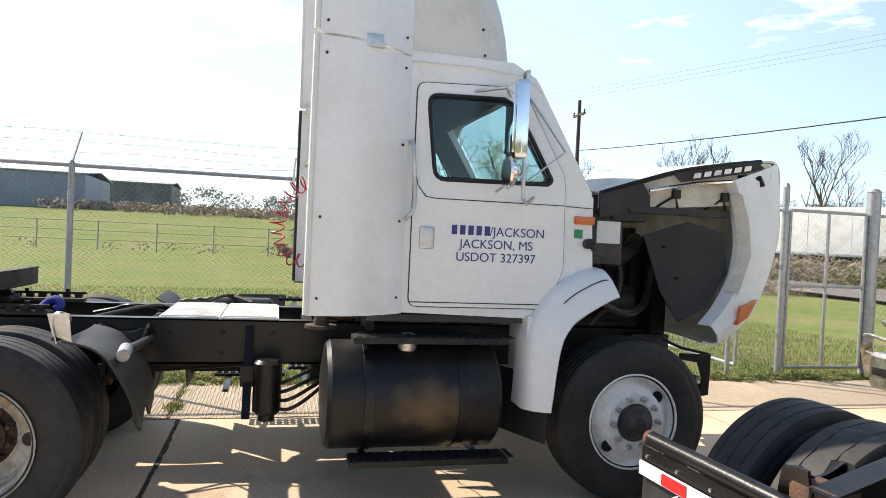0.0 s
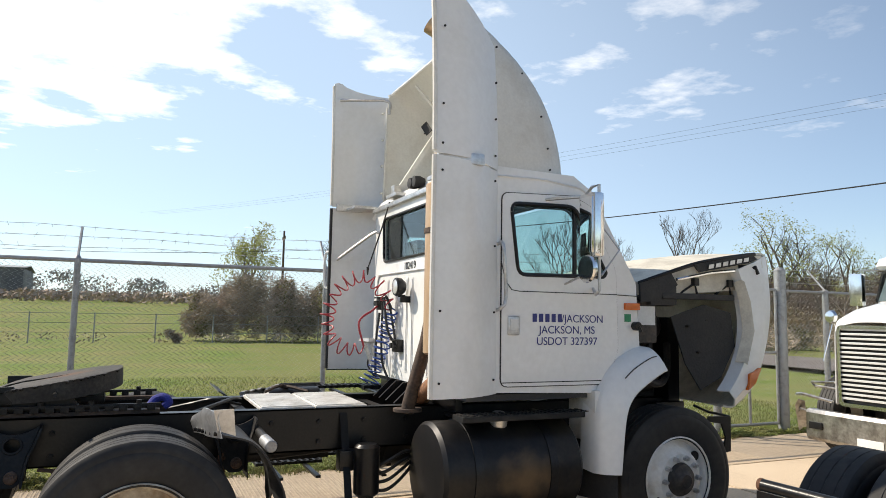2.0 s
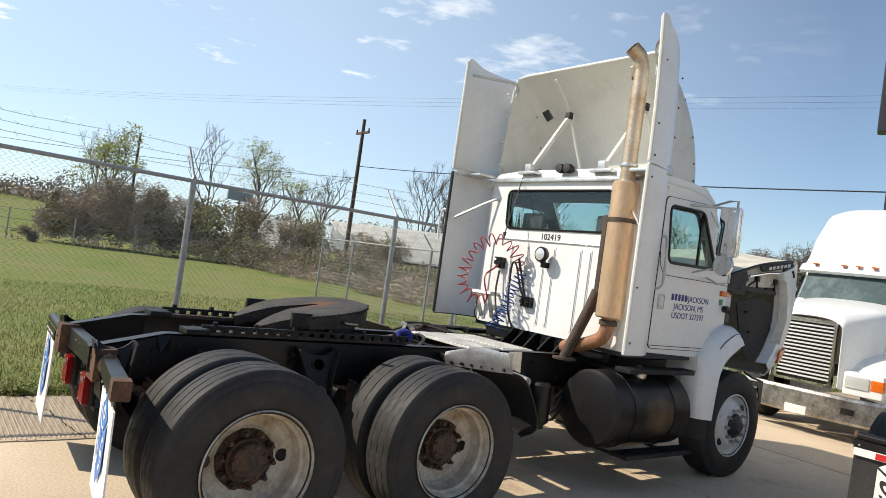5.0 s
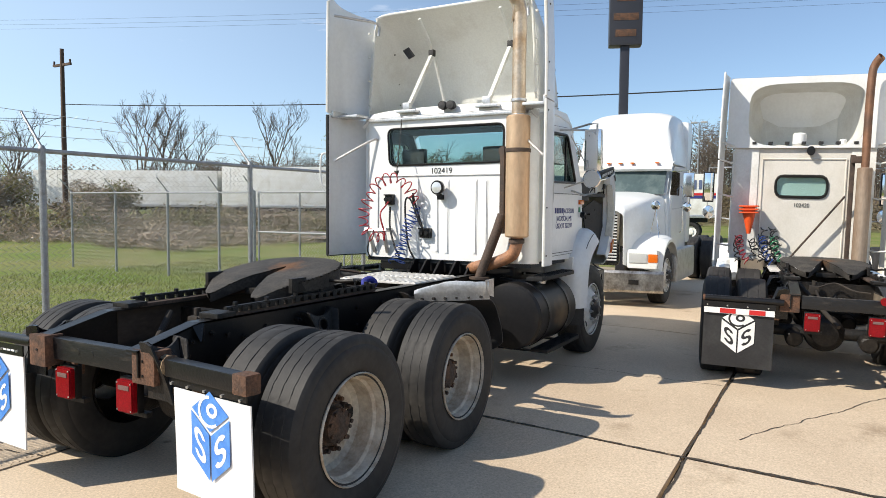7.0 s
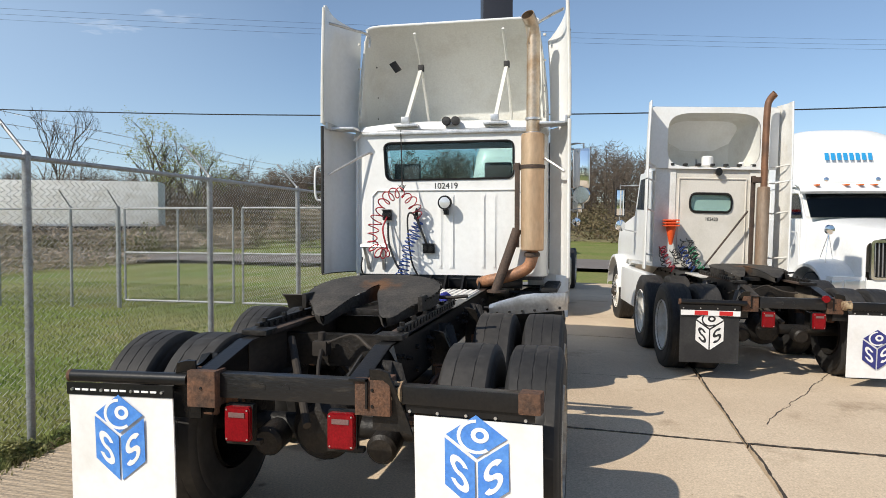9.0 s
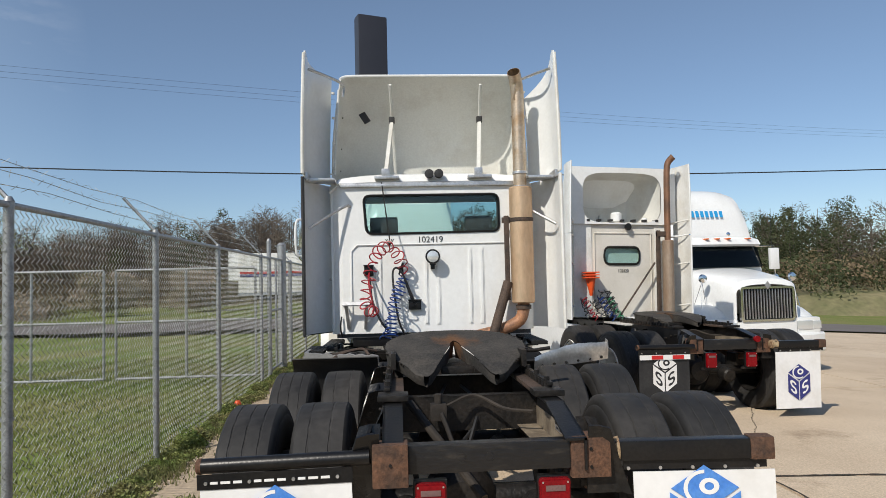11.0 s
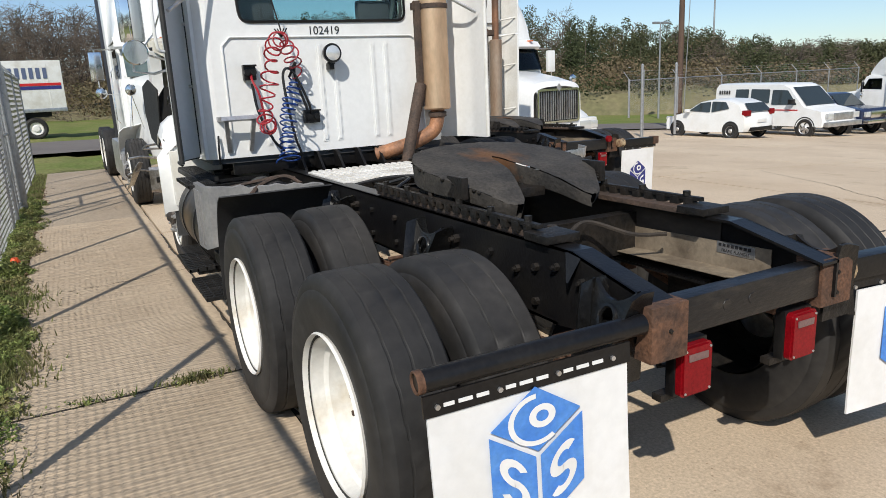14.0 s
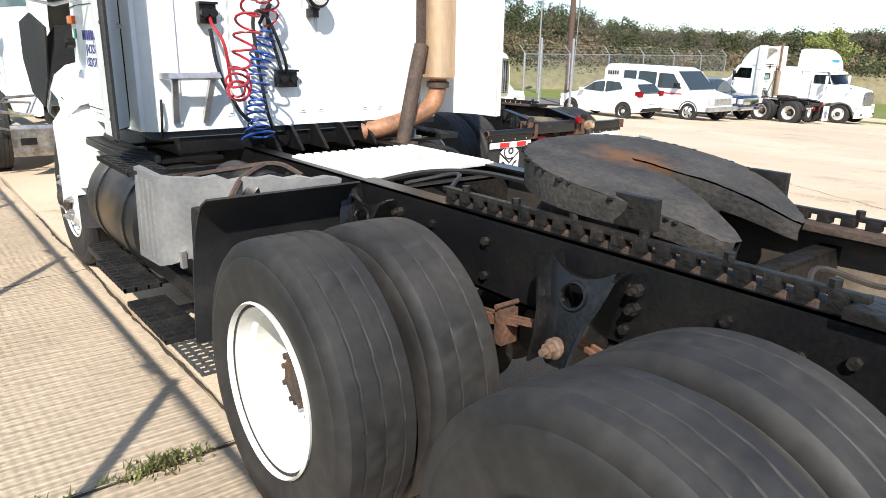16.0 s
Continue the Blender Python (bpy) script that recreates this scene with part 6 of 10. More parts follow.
    bm = bmesh.new()
    for y in (0.02, -0.075):
        lathe(bm, [(0.0, -0.05), (0.042, -0.045), (0.046, 0.0), (0.03, 0.045), (0.0, 0.05)], (3.92, y, 2.685), 'x', 16)
    part("air_horn", bm, DARK_PANEL, truck)
    bm = bmesh.new()
    sheet(bm, [(4.28, 0.66, 3.40), (4.25, 0.72, 3.36), (4.28, 0.66, 3.27), (4.31, 0.60, 3.31)], thick=(-0.006, 0, 0.004))
    part("data_plate", bm, DARK_PANEL, truck)


def exhaust(truck):
    x, y = 3.78, -0.86
    bm = bmesh.new()
    cyl(bm, (x, y, 1.39), (x, y, 2.52), 0.112, n=32, bevel=0.012)
    muf = part("muffler", bm, HEATED, truck, "heat-stained tan vertical muffler")
    bm = bmesh.new()
    tube(bm, curve_pts([(x, y, 2.50), (x, y, 3.0), (x, y, 3.40), (x - 0.005, y + 0.005, 3.48), (x - 0.03, y + 0.02, 3.57), (x - 0.10, y + 0.05, 3.63)], 7), 0.064, 20, caps=False)
    thicken(bm, 0.004)
    part("stack_pipe", bm, PIPE, muf)
    bm = bmesh.new()
    for za in (2.52, 2.66):
        lathe(bm, [(0.066, za - 0.015), (0.075, za - 0.01), (0.075, za + 0.01), (0.066, za + 0.015)], (x, y, 0), 'z', 24)
    part("pipe_clamp", bm, ALU, muf)
    bm = bmesh.new()
    lathe(bm, [(0.113, 2.18), (0.12, 2.182), (0.12, 2.215), (0.113, 2.217)], (x, y, 0), 'z', 32)
    box(bm, x - 0.02, x + 0.02, y + 0.11, y + 0.19, 2.17, 2.225, 0.004)
    part("strap", bm, RUST_DARK, muf)
    bm = bmesh.new()
    box(bm, x - 0.03, x + 0.02, y + 0.125, y + 0.17, 1.42, 2.24, 0.006)
    part("support_post", bm, RUST_DARK, truck)
    bm = bmesh.new()
    tube(bm, curve_pts([(x, y, 1.40), (x, y, 1.33), (x, y + 0.05, 1.22), (x + 0.01, y + 0.22, 1.14), (x + 0.03, y + 0.42, 1.09), (x + 0.10, y + 0.52, 1.06)], 7), 0.058, 18)
    part("elbow_pipe", bm, ELBOW, muf)
    bm = bmesh.new()
    lathe(bm, [(0.062, 1.33), (0.075, 1.335), (0.075, 1.37), (0.062, 1.375)], (x, y, 0), 'z', 24)
    part("elbow_clamp", bm, RUST_DARK, muf)
    bm = bmesh.new()
    tube(bm, [(x - 0.01, y + 0.145, 1.60), (x - 0.02, y + 0.19, 1.46), (x - 0.08, y + 0.33, 1.04), (x - 0.085, y + 0.345, 0.98)], 0.047, 14)
    cyl(bm, (x - 0.085, y + 0.345, 0.985), (x - 0.085, y + 0.345, 1.005), 0.10, n=18)
    part("support_tube", bm, RUST_DARK, truck)
    bm = bmesh.new()
    tube(bm, [(x + 0.02, y, 2.60), (x + 0.10, y - 0.10, 2.61), (x + 0.12, y - 0.28, 2.63)], 0.013, 6)
    part("stack_stay", bm, ALU, truck)


def coil(path, r, turns, wire, n=14, seed=0, flare=0.0):
    """Points of a coiled hose about a smooth path."""
    pts = curve_pts(path, 10)
    L = [0.0]
    for p, q in zip(pts, pts[1:]):
        L.append(L[-1] + (q - p).length)
    out = []
    u = Vector((0.3, 1, 0.2)).normalized()
    N = turns * n
    for k in range(N + 1):
        s = L[-1] * k / N
        i = min(max(0, int(np.searchsorted(L, s)) - 1), len(pts) - 2)
        f = (s - L[i]) / max(1e-6, L[i + 1] - L[i])
        p = pts[i].lerp(pts[i + 1], f)
        t = (pts[i + 1] - pts[i]).normalized()
        u = (u - t * u.dot(t)).normalized()
        v = t.cross(u)
        a = 2 * math.pi * k / n
        rr = r * (1 + 0.16 * math.sin(k * 0.11 + seed) + 0.22 * noise.noise((k * 0.045, seed * 3.7, 1.0)))
        rr *= 1 + flare * max(0.0, (k / N - 0.84) / 0.16)
        p = p + Vector((0, 0.8, 1)) * 0.022 * noise.noise((k * 0.05, seed * 1.3, 8.0))
        out.append(p + u * rr * math.cos(a) + v * rr * math.sin(a))
    return out


def air_hoses():
    for name, mat, path, turns, label in (
            ("coiled_air_hose", RED_HOSE, [(3.84, 0.27, 1.69), (3.78, 0.33, 1.84), (3.66, 0.42, 1.95), (3.51, 0.53, 1.89), (3.41, 0.61, 1.68), (3.44, 0.65, 1.46), (3.56, 0.61, 1.36), (3.70, 0.55, 1.35)], 17, "red coiled air hose hanging behind the cab"),
            ("coiled_air_hose", BLUE_HOSE, [(3.85, 0.29, 1.68), (3.83, 0.36, 1.50), (3.80, 0.41, 1.33), (3.76, 0.43, 1.18), (3.72, 0.44, 1.09)], 15, "blue coiled air hose hanging behind the cab")):
        bm = bmesh.new()
        pts = coil(path, 0.052, turns, 0.007, seed=turns, flare=0.0 if mat is RED_HOSE else 0.9)
        tube(bm, pts, 0.0062, 6)
        ob = part(name, bm, mat)
        tagged(ob, label, "hose", "air hoses")
        bm = bmesh.new()
        if mat is RED_HOSE:
            tube(bm, curve_pts([pts[-1], (3.68, 0.62, 1.58), (3.80, 0.63, 1.68), (3.86, 0.62, 1.74)], 6), 0.009, 6)
        else:
            tube(bm, curve_pts([pts[0], (3.80, 0.30, 1.80), (3.84, 0.30, 1.70), (3.86, 0.22, 1.45)], 6), 0.010, 6)
        part("hose_lead", bm, mat if mat is RED_HOSE else BLACK_HOSE, ob)
    bm = bmesh.new()
    tube(bm, curve_pts([(3.86, 0.62, 1.66), (3.83, 0.60, 1.45), (3.80, 0.52, 1.25), (3.78, 0.45, 1.16)], 8), 0.011, 6)
    tube(bm, curve_pts([(3.86, 0.19, 1.40), (3.80, 0.23, 1.52), (3.80, 0.33, 1.74), (3.81, 0.40, 1.70), (3.80, 0.36, 1.30), (3.84, 0.30, 1.12)], 8), 0.010, 6)
    tagged(part("air_cable", bm, BLACK_HOSE), "black air line and electric cable looped on the cab wall", "cable")


def cab_back_fittings(truck):
    bm = bmesh.new()
    tube(bm, [(3.88, 0.49, 2.60), (3.80, 0.46, 2.35), (3.68, 0.42, 2.02)], 0.006, 6)
    for k in range(5):
        tube(bm, [(3.68, 0.42, 1.97), (3.66 + 0.01 * k, 0.38 + 0.02 * k, 2.03)], 0.005, 4)
    part("hose_hanger", bm, GREASE, truck)
    for (y, z, w, h) in ((0.63, 1.74, 0.09, 0.11), (0.19, 1.40, 0.12, 0.10)):
        bm = bmesh.new()
        box(bm, 3.845, 3.90, y - w / 2, y + w / 2, z - h / 2, z + h / 2, 0.008)
        for k in (-1, 1):
            cyl(bm, (3.82, y + k * w * 0.25, z), (3.85, y + k * w * 0.25, z), 0.022, n=12)
        box(bm, 3.825, 3.86, y - w * 0.55, y + w * 0.55, z + h * 0.38, z + h * 0.5, 0.004)
        part("coupling_holder", bm, BLACK, truck)
    bm = bmesh.new()
    lathe(bm, [(0.0, -0.05), (0.066, -0.048), (0.072, -0.038), (0.068, 0.0), (0.045, 0.03), (0.0, 0.036)], (3.82, 0.01, 1.86), 'x', 28)
    box(bm, 3.82, 3.90, -0.01, 0.03, 1.74, 1.79, 0.004)
    cyl(bm, (3.83, 0.01, 1.78), (3.83, 0.01, 1.80), 0.03, n=12)
    lamp = part("work_lamp", bm, BLACK, truck)
    bm = bmesh.new()
    lathe(bm, [(0.0, -0.056), (0.035, -0.054), (0.060, -0.047), (0.061, -0.044)], (3.82, 0.01, 1.86), 'x', 28)
    part("lens", bm, LENS, lamp)
    bm = bmesh.new()
    tube(bm, [(3.90, 0.88, 1.42), (3.78, 0.88, 1.42), (3.78, 0.62, 1.42), (3.90, 0.62, 1.42)], 0.021, 4)
    tube(bm, [(3.79, 0.85, 1.42), (3.89, 0.83, 1.18)], 0.021, 4)
    tube(bm, [(3.79, 0.65, 1.42), (3.89, 0.67, 1.18)], 0.021, 4)
    part("wall_step", bm, ALU, truck)
    bm = bmesh.new()
    tube(bm, curve_pts([(3.88, 0.90, 1.30), (3.86, 0.91, 1.20), (3.92, 0.90, 1.10)], 5), 0.008, 6)
    part("air_line", bm, BLACK_HOSE, truck)
    # mounts and bracketry under the back wall
    for y in (-0.35, -0.18, 0.0, 0.16, 0.30):
        bm = bmesh.new()
        sheet(bm, [(3.72, y, 1.0), (3.92, y, 1.0), (3.92, y, 1.13), (3.86, y, 1.13)], thick=(0, 0.02, 0))
        part("cab_mount", bm, BLACK, truck)
    bm = bmesh.new()
    box(bm, 3.95, 4.0, -0.75, 0.8, 1.0, 1.12, 0.01)
    part("cab_crossbar", bm, BLACK, truck)


def deck_and_fittings(truck):
    # tread plates behind the cab
    for xa, xb in ((2.72, 3.075), (3.085, 3.44)):
        bm = bmesh.new()
        box(bm, xa, xb, -0.40, 0.39, 1.008, 1.026, 0.004)
        ribs = bmesh.new()
        n = 15
        for k in range(n):
            yk = -0.385 + k * 0.052
            box(ribs, xa + 0.012, xb - 0.012, yk, yk + 0.026, 1.0255, 1.034, 0.002)
        plate = part("deck_plate", bm, TREAD_WHITE, truck, "white ribbed aluminium deck plate")
        part("deck_rib", ribs, TREAD_WHITE, plate)
    bm = bmesh.new()
    tube(bm, curve_pts([(2.70, 0.34, 1.0), (2.62, 0.12, 1.035), (2.50, -0.10, 1.03), (2.30, -0.28, 0.99)], 6), 0.013, 6)
    tube(bm, curve_pts([(2.68, 0.20, 0.98), (2.48, 0.05, 1.04), (2.35, 0.20, 1.0), (2.20, 0.28, 0.96)], 6), 0.010, 6)
    part("loose_hose", bm, BLACK_HOSE, truck)
    bm = bmesh.new()
    tube(bm, curve_pts([(2.06, -0.36, 1.06), (2.09, -0.33, 1.095), (2.14, -0.35, 1.11), (2.17, -0.37, 1.08), (2.14, -0.37, 1.055)], 6), 0.024, 10)
    part("blue_rag", bm, RAG_BLUE, truck)
    # right quarter fender: bent metal top, torn rubber apron
    rng = random.Random(6)
    bm = bmesh.new()
    secs = []
    for t in np.linspace(0, 1, 13):
        y = -0.66 - 0.59 * t
        x = 2.29 + 0.08 * t + 0.012 * math.sin(7 * t)
        top = 1.025 + 0.095 * math.sin(min(1.0, 1.5 * t) * math.pi / 2) + rng.uniform(-0.004, 0.004)
        low = 0.935 + 0.055 * t
        secs.append([(x + 0.012, y, low), (x, y, low + 0.35 * (top - low)), (x - 0.012, y, low + 0.7 * (top - low)), (x - 0.004, y, top), (x + 0.014, y, top - 0.004)])
    loft(bm, secs)
    thicken(bm, 0.005)
    qf = part("quarter_fender", bm, ALU, truck, "bent bare-metal quarter fender with a ragged edge")
    bm = bmesh.new()
    sheet(bm, [(2.37, -1.235, 1.03), (2.46, -1.25, 1.0), (2.445, -1.255, 1.14), (2.345, -1.24, 1.135)], thick=(0, 0.006, 0))
    part("bent_tab", bm, ALU, qf)
    for k in range(6):
        bm = bmesh.new()
        t = 0.10 + 0.16 * k
        cyl(bm, (2.315 + 0.08 * t, -0.66 - 0.59 * t, 0.955 + 0.055 * t), (2.285 + 0.08 * t, -0.66 - 0.59 * t, 0.958 + 0.055 * t), 0.011, n=8)
        part("bolt", bm, GREASE, qf)
    bm = bmesh.new()
    arc = curve_pts([(2.41, 0, 1.00), (2.53, 0, 0.965), (2.64, 0, 0.875), (2.71, 0, 0.745), (2.745, 0, 0.60), (2.75, 0, 0.47)], 4)
    secs = []
    for u in np.linspace(0, 1, 13):
        stop = 1.0 - 0.16 * abs(math.sin(2.2 + 5.5 * u)) - rng.uniform(0.0, 0.06)
        n = len(arc)
        row = []
        for k in range(n):
            f = stop * k / (n - 1) * (n - 1)
            i = min(int(f), n - 2)
            p = arc[i].lerp(arc[i + 1], f - i)
            row.append((p.x + 0.008 * math.sin(5 * u + 0.5 * k), -0.60 - 0.60 * u, p.z))
        secs.append(row)
    loft(bm, secs)
    thicken(bm, 0.010)
    part("rubber_apron", bm, RUBBER_FLAP, qf)
    bm = bmesh.new()
    cyl(bm, (2.655, -0.98, 0.925), (2.668, -1.13, 0.912), 0.034, n=16, bevel=0.005)
    part("arm_end", bm, GALV, qf)
    bm = bmesh.new()
    cyl(bm, (2.70, -0.46, 0.90), (2.665, -1.0, 0.92), 0.026, n=12)
    part("fender_arm", bm, GREASE, qf)
    # left side: black apron and grey moulded cover
    bm = bmesh.new()
    secs = []
    for t in np.linspace(0, 1, 9):
        secs.append([(2.56 + 0.24 * t ** 0.8 + 0.04 * math.sin(3 * t), 0.52 + 0.66 * u, 1.045 - 0.10 * t - 0.56 * t ** 1.6) for u in np.linspace(0, 1, 6)])
    loft(bm, secs)
    thicken(bm, 0.008)
    part("quarter_fender", bm, RUBBER_FLAP, truck, "black plastic quarter fender")
    # open-topped grey cover: ribbed outer wall, chamfered corner, torn rear wall
    bm = bmesh.new()
    rng = random.Random(2)
    outer = [(3.50, 1.17), (3.20, 1.17), (3.13, 1.14), (3.08, 1.07)] + [(3.07 - 0.036 * k, 1.0 - 0.048 * k) for k in range(11)]
    top, low = [], []
    for i, (x, y) in enumerate(outer):
        if i < 4:
            zt, zb = 1.03, 0.60 + 0.02 * i
        else:
            f = (i - 4) / 10
            zt = 1.015 + 0.012 * f + 0.012 * (i % 2) + rng.uniform(-0.006, 0.006)
            zb = (0.60, 0.61, 0.70, 0.69, 0.76, 0.80)[i - 4] if i < 10 else 0.84 + 0.05 * f + rng.uniform(-0.02, 0.02)
        top.append((x, y, zt))
        low.append((x + (0.03 if i >= 3 else 0.0), y + (0.0 if i >= 3 else 0.01), zb))
    lip = [(x + 0.035 if i >= 3 else x, y - (0.03 if i < 3 else 0.0), z + 0.004) for i, (x, y, z) in enumerate(top)]
    loft(bm, [lip, top, low])
    thicken(bm, 0.008)
    cover = part("battery_cover", bm, PLASTIC_GREY, truck, "weathered grey moulded battery cover with a torn edge")
    bm = bmesh.new()
    for k in range(4):
        box(bm, 3.21 + k * 0.07, 3.24 + k * 0.07, 1.168, 1.184, 0.64, 1.0, 0.006)
    part("cover_rib", bm, PLASTIC_GREY, cover)
    bm = bmesh.new()
    box(bm, 3.10, 3.13, 1.09, 1.115, 0.62, 0.70, 0.004)
    part("hinge", bm, ALU, cover)
    bm = bmesh.new()
    box(bm, 3.0, 3.45, 0.60, 1.06, 0.56, 0.90, 0.02)
    part("battery_box", bm, GREASE, truck)
    bm = bmesh.new()
    cyl(bm, (2.93, 0.74, 0.90), (3.40, 0.74, 0.90), 0.14, n=24, bevel=0.03)
    part("air_tank", bm, BLACK, truck)
    bm = bmesh.new()
    tube(bm, curve_pts([(2.90, 0.95, 0.96), (3.0, 0.85, 1.02), (3.1, 0.70, 1.05), (3.25, 0.55, 1.02)], 6), 0.014, 6)
    tube(bm, curve_pts([(2.92, 0.60, 1.02), (3.05, 0.66, 1.06), (3.2, 0.80, 1.03), (3.38, 0.98, 0.98)], 6), 0.012, 6)
    part("hose_bundle", bm, RUST_DARK, truck)
    bm = bmesh.new()
    box(bm, 2.80, 3.45, 0.62, 1.10, 0.48, 0.56, 0.01)
    sheet(bm, [(2.80, 1.10, 0.60), (2.80, 1.10, 0.42), (2.80, 0.80, 0.42), (2.80, 0.74, 0.60)], thick=(0.01, 0, 0))
    part("battery_tray", bm, GREASE, truck)
    # grating steps low on the left
    for xa, zz, yy in ((3.45, 0.99, 1.12), (2.95, 0.345, 1.17), (3.55, 0.40, 1.17)):
        bm = bmesh.new()
        for k in range(11):
            box(bm, xa + k * 0.055, xa + k * 0.055 + 0.018, yy - 0.09, yy + 0.09, zz, zz + 0.025)
        for yk in (-0.09, -0.03, 0.03, 0.08):
            box(bm, xa, xa + 0.57, yy + yk, yy + yk + 0.01, zz + 0.002, zz + 0.023)
        part("grating_step", bm, STEP, truck)
        bm = bmesh.new()
        box(bm, xa + 0.1, xa + 0.14, 0.60, yy - 0.08, zz - 0.02, zz + 0.0)
        box(bm, xa + 0.4, xa + 0.44, 0.60, yy - 0.08, zz - 0.02, zz + 0.0)
        part("step_bracket", bm, BLACK, truck)
    # air dryer and filter under the right rail
    bm = bmesh.new()
    cyl(bm, (3.385, -0.60, 0.47), (3.385, -0.60, 0.80), 0.085, n=24, bevel=0.02)
    cyl(bm, (3.385, -0.60, 0.43), (3.385, -0.60, 0.47), 0.05, n=16)
    part("air_dryer", bm, BLACK, truck)
    bm = bmesh.new()
    sheet(bm, [(3.24, -0.44, 0.98), (3.28, -0.44, 0.98), (3.28, -0.62, 0.44), (3.24, -0.62, 0.44)], thick=(0.01, 0, 0))
    box(bm, 3.22, 3.34, -0.55, -0.45, 0.62, 0.75, 0.01)
    part("dryer_bracket", bm, BLACK, truck)
    bm = bmesh.new()
    for k in range(4):
        tube(bm, curve_pts([(3.42, -0.56, 0.50 + 0.04 * k), (3.52, -0.62, 0.50 + 0.06 * k), (3.66, -0.58, 0.58 + 0.05 * k), (3.80, -0.50, 0.70)], 6), 0.012, 6)
    part("air_hose", bm, BLACK_HOSE, truck)


def front_end(truck):
    """Fenders left in place, tilted hood, engine."""
    for s in (-1, 1):
        if s < 0:
            # broad rounded fender sweeping from the cab side down behind the wheel
            crest = curve_pts([(5.30, 0, 1.395), (5.19, 0, 1.38), (5.01, 0, 1.28), (4.89, 0, 1.13), (4.83, 0, 0.94), (4.81, 0, 0.55)], 6)
            lip = curve_pts([(5.36, 0, 1.235), (5.31, 0, 1.215), (5.16, 0, 1.13), (5.055, 0, 1.04), (5.00, 0, 0.90), (4.96, 0, 0.55)], 6)
            bm = bmesh.new()
            secs = []
            for p, q in zip(crest, lip):
                row = [(p.x - 0.01, -0.90, p.z + 0.012)]
                for f, y in ((0.0, 1.045), (0.12, 1.085), (0.35, 1.125), (0.70, 1.155), (0.95, 1.168), (1.0, 1.160)):
                    row.append((p.x + f * (q.x - p.x), -y, p.z + f * (q.z - p.z)))
                row.append((q.x, -1.10, q.z + 0.004))
                secs.append(row)
            loft(bm, secs)
            thicken(bm, 0.008)
            fender = part("front_fender", bm, WHITE, truck)
            bm = bmesh.new()
            mids = [(p.x + 0.35 * (q.x - p.x), -1.1285, p.z + 0.35 * (q.z - p.z)) for p, q in zip(crest, lip)]
            tube(bm, mids[2:15], 0.004, 4)
            part("pinstripe", bm, DARK_INK, fender)
        else:
            # wheel arch fender: arc strip with a down-swept tail
            bm = bmesh.new()
            secs = []
            prof = [(4.92, 0.57), (4.905, 0.80), (4.93, 1.02), (5.03, 1.16), (5.19, 1.26), (5.36, 1.24)]
            pts = curve_pts([(x, 0, z) for x, z in prof], 5)
            for p in pts:
                flare = 1.0 + (0.165 if s < 0 else 0.215) * min(1.0, max(0.0, (1.30 - p.z) / 0.25))
                secs.append([(p.x, s * 0.70, p.z + 0.015), (p.x, s * (0.70 + 0.6 * (flare - 0.70)), p.z + 0.02), (p.x, s * (flare - 0.02), p.z + 0.012), (p.x, s * flare, p.z - 0.005), (p.x + 0.02, s * flare, p.z - 0.03)])
            loft(bm, secs)
            thicken(bm, 0.01)
            part("front_fender", bm, WHITE, truck)
            # fender crown merging into the cab side
            bm = bmesh.new()
            secs = []
            for x, zt in ((4.93, 1.17), (5.02, 1.36), (5.10, 1.40), (5.22, 1.405), (5.34, 1.26)):
                secs.append([(x, s * 0.98, zt), (x, s * 1.06, zt - 0.02), (x, s * 1.13, zt - 0.08), (x, s * 1.165, min(zt - 0.12, 1.16 + (x - 4.93) * 0.25))])
            loft(bm, secs)
            thicken(bm, 0.01)
            part("fender_crown", bm, WHITE, truck)
            bm = bmesh.new()
            tube(bm, curve_pts([(4.97, s * 1.145, 1.19), (5.10, s * 1.155, 1.215), (5.20, s * 1.155, 1.22), (5.30, s * 1.12, 1.33)], 5), 0.004, 4)
            part("pinstripe", bm, DARK_INK, truck)
        # inner splash guard behind the wheel
        bm = bmesh.new()
        box(bm, 4.83, 4.92, s * 0.72, s * (1.04 if s < 0 else 1.13), 0.64, 1.10, 0.01)
        part("step_panel", bm, WHITE_OLD, truck)
        bm = bmesh.new()
        sheet(bm, [(4.75, s * 0.72, 0.75), (4.93, s * 1.14, 0.75), (4.93, s * 1.14, 0.36), (4.75, s * 0.72, 0.36)], thick=(0.01, 0, 0))
        part("splash_flap", bm, RUBBER_FLAP, truck)
        # nose cheek of the tilted hood
        bm = bmesh.new()
        o = curve_pts([(6.54, 0, 2.13), (6.575, 0, 1.90), (6.575, 0, 1.65), (6.51, 0, 1.36), (6.38, 0, 1.10), (6.17, 0, 0.94)], 5)
        i = curve_pts([(6.20, 0, 2.00), (6.27, 0, 1.82), (6.31, 0, 1.60), (6.28, 0, 1.38), (6.18, 0, 1.18), (6.08, 0, 1.06)], 5)
        loft(bm, [[(p.x, s * 0.99, p.z) for p in o], [((p.x + q.x) / 2, s * 1.04, (p.z + q.z) / 2) for p, q in zip(o, i)], [(q.x, s * 1.03, q.z) for q in i], [(q.x - 0.03, s * 0.93, q.z) for q in i]])
        thicken(bm, 0.012)
        cheek = part("hood_cheek", bm, WHITE, truck)
        bm = bmesh.new()
        sheet(bm, [(6.25, s * 1.06, 1.07), (6.33, s * 1.055, 1.12), (6.40, s * 1.05, 1.235), (6.27, s * 1.06, 1.19)], thick=(0, -s * 0.06, 0))
        part("turn_signal", bm, ORANGE_LENS, cheek)
        bm = bmesh.new()
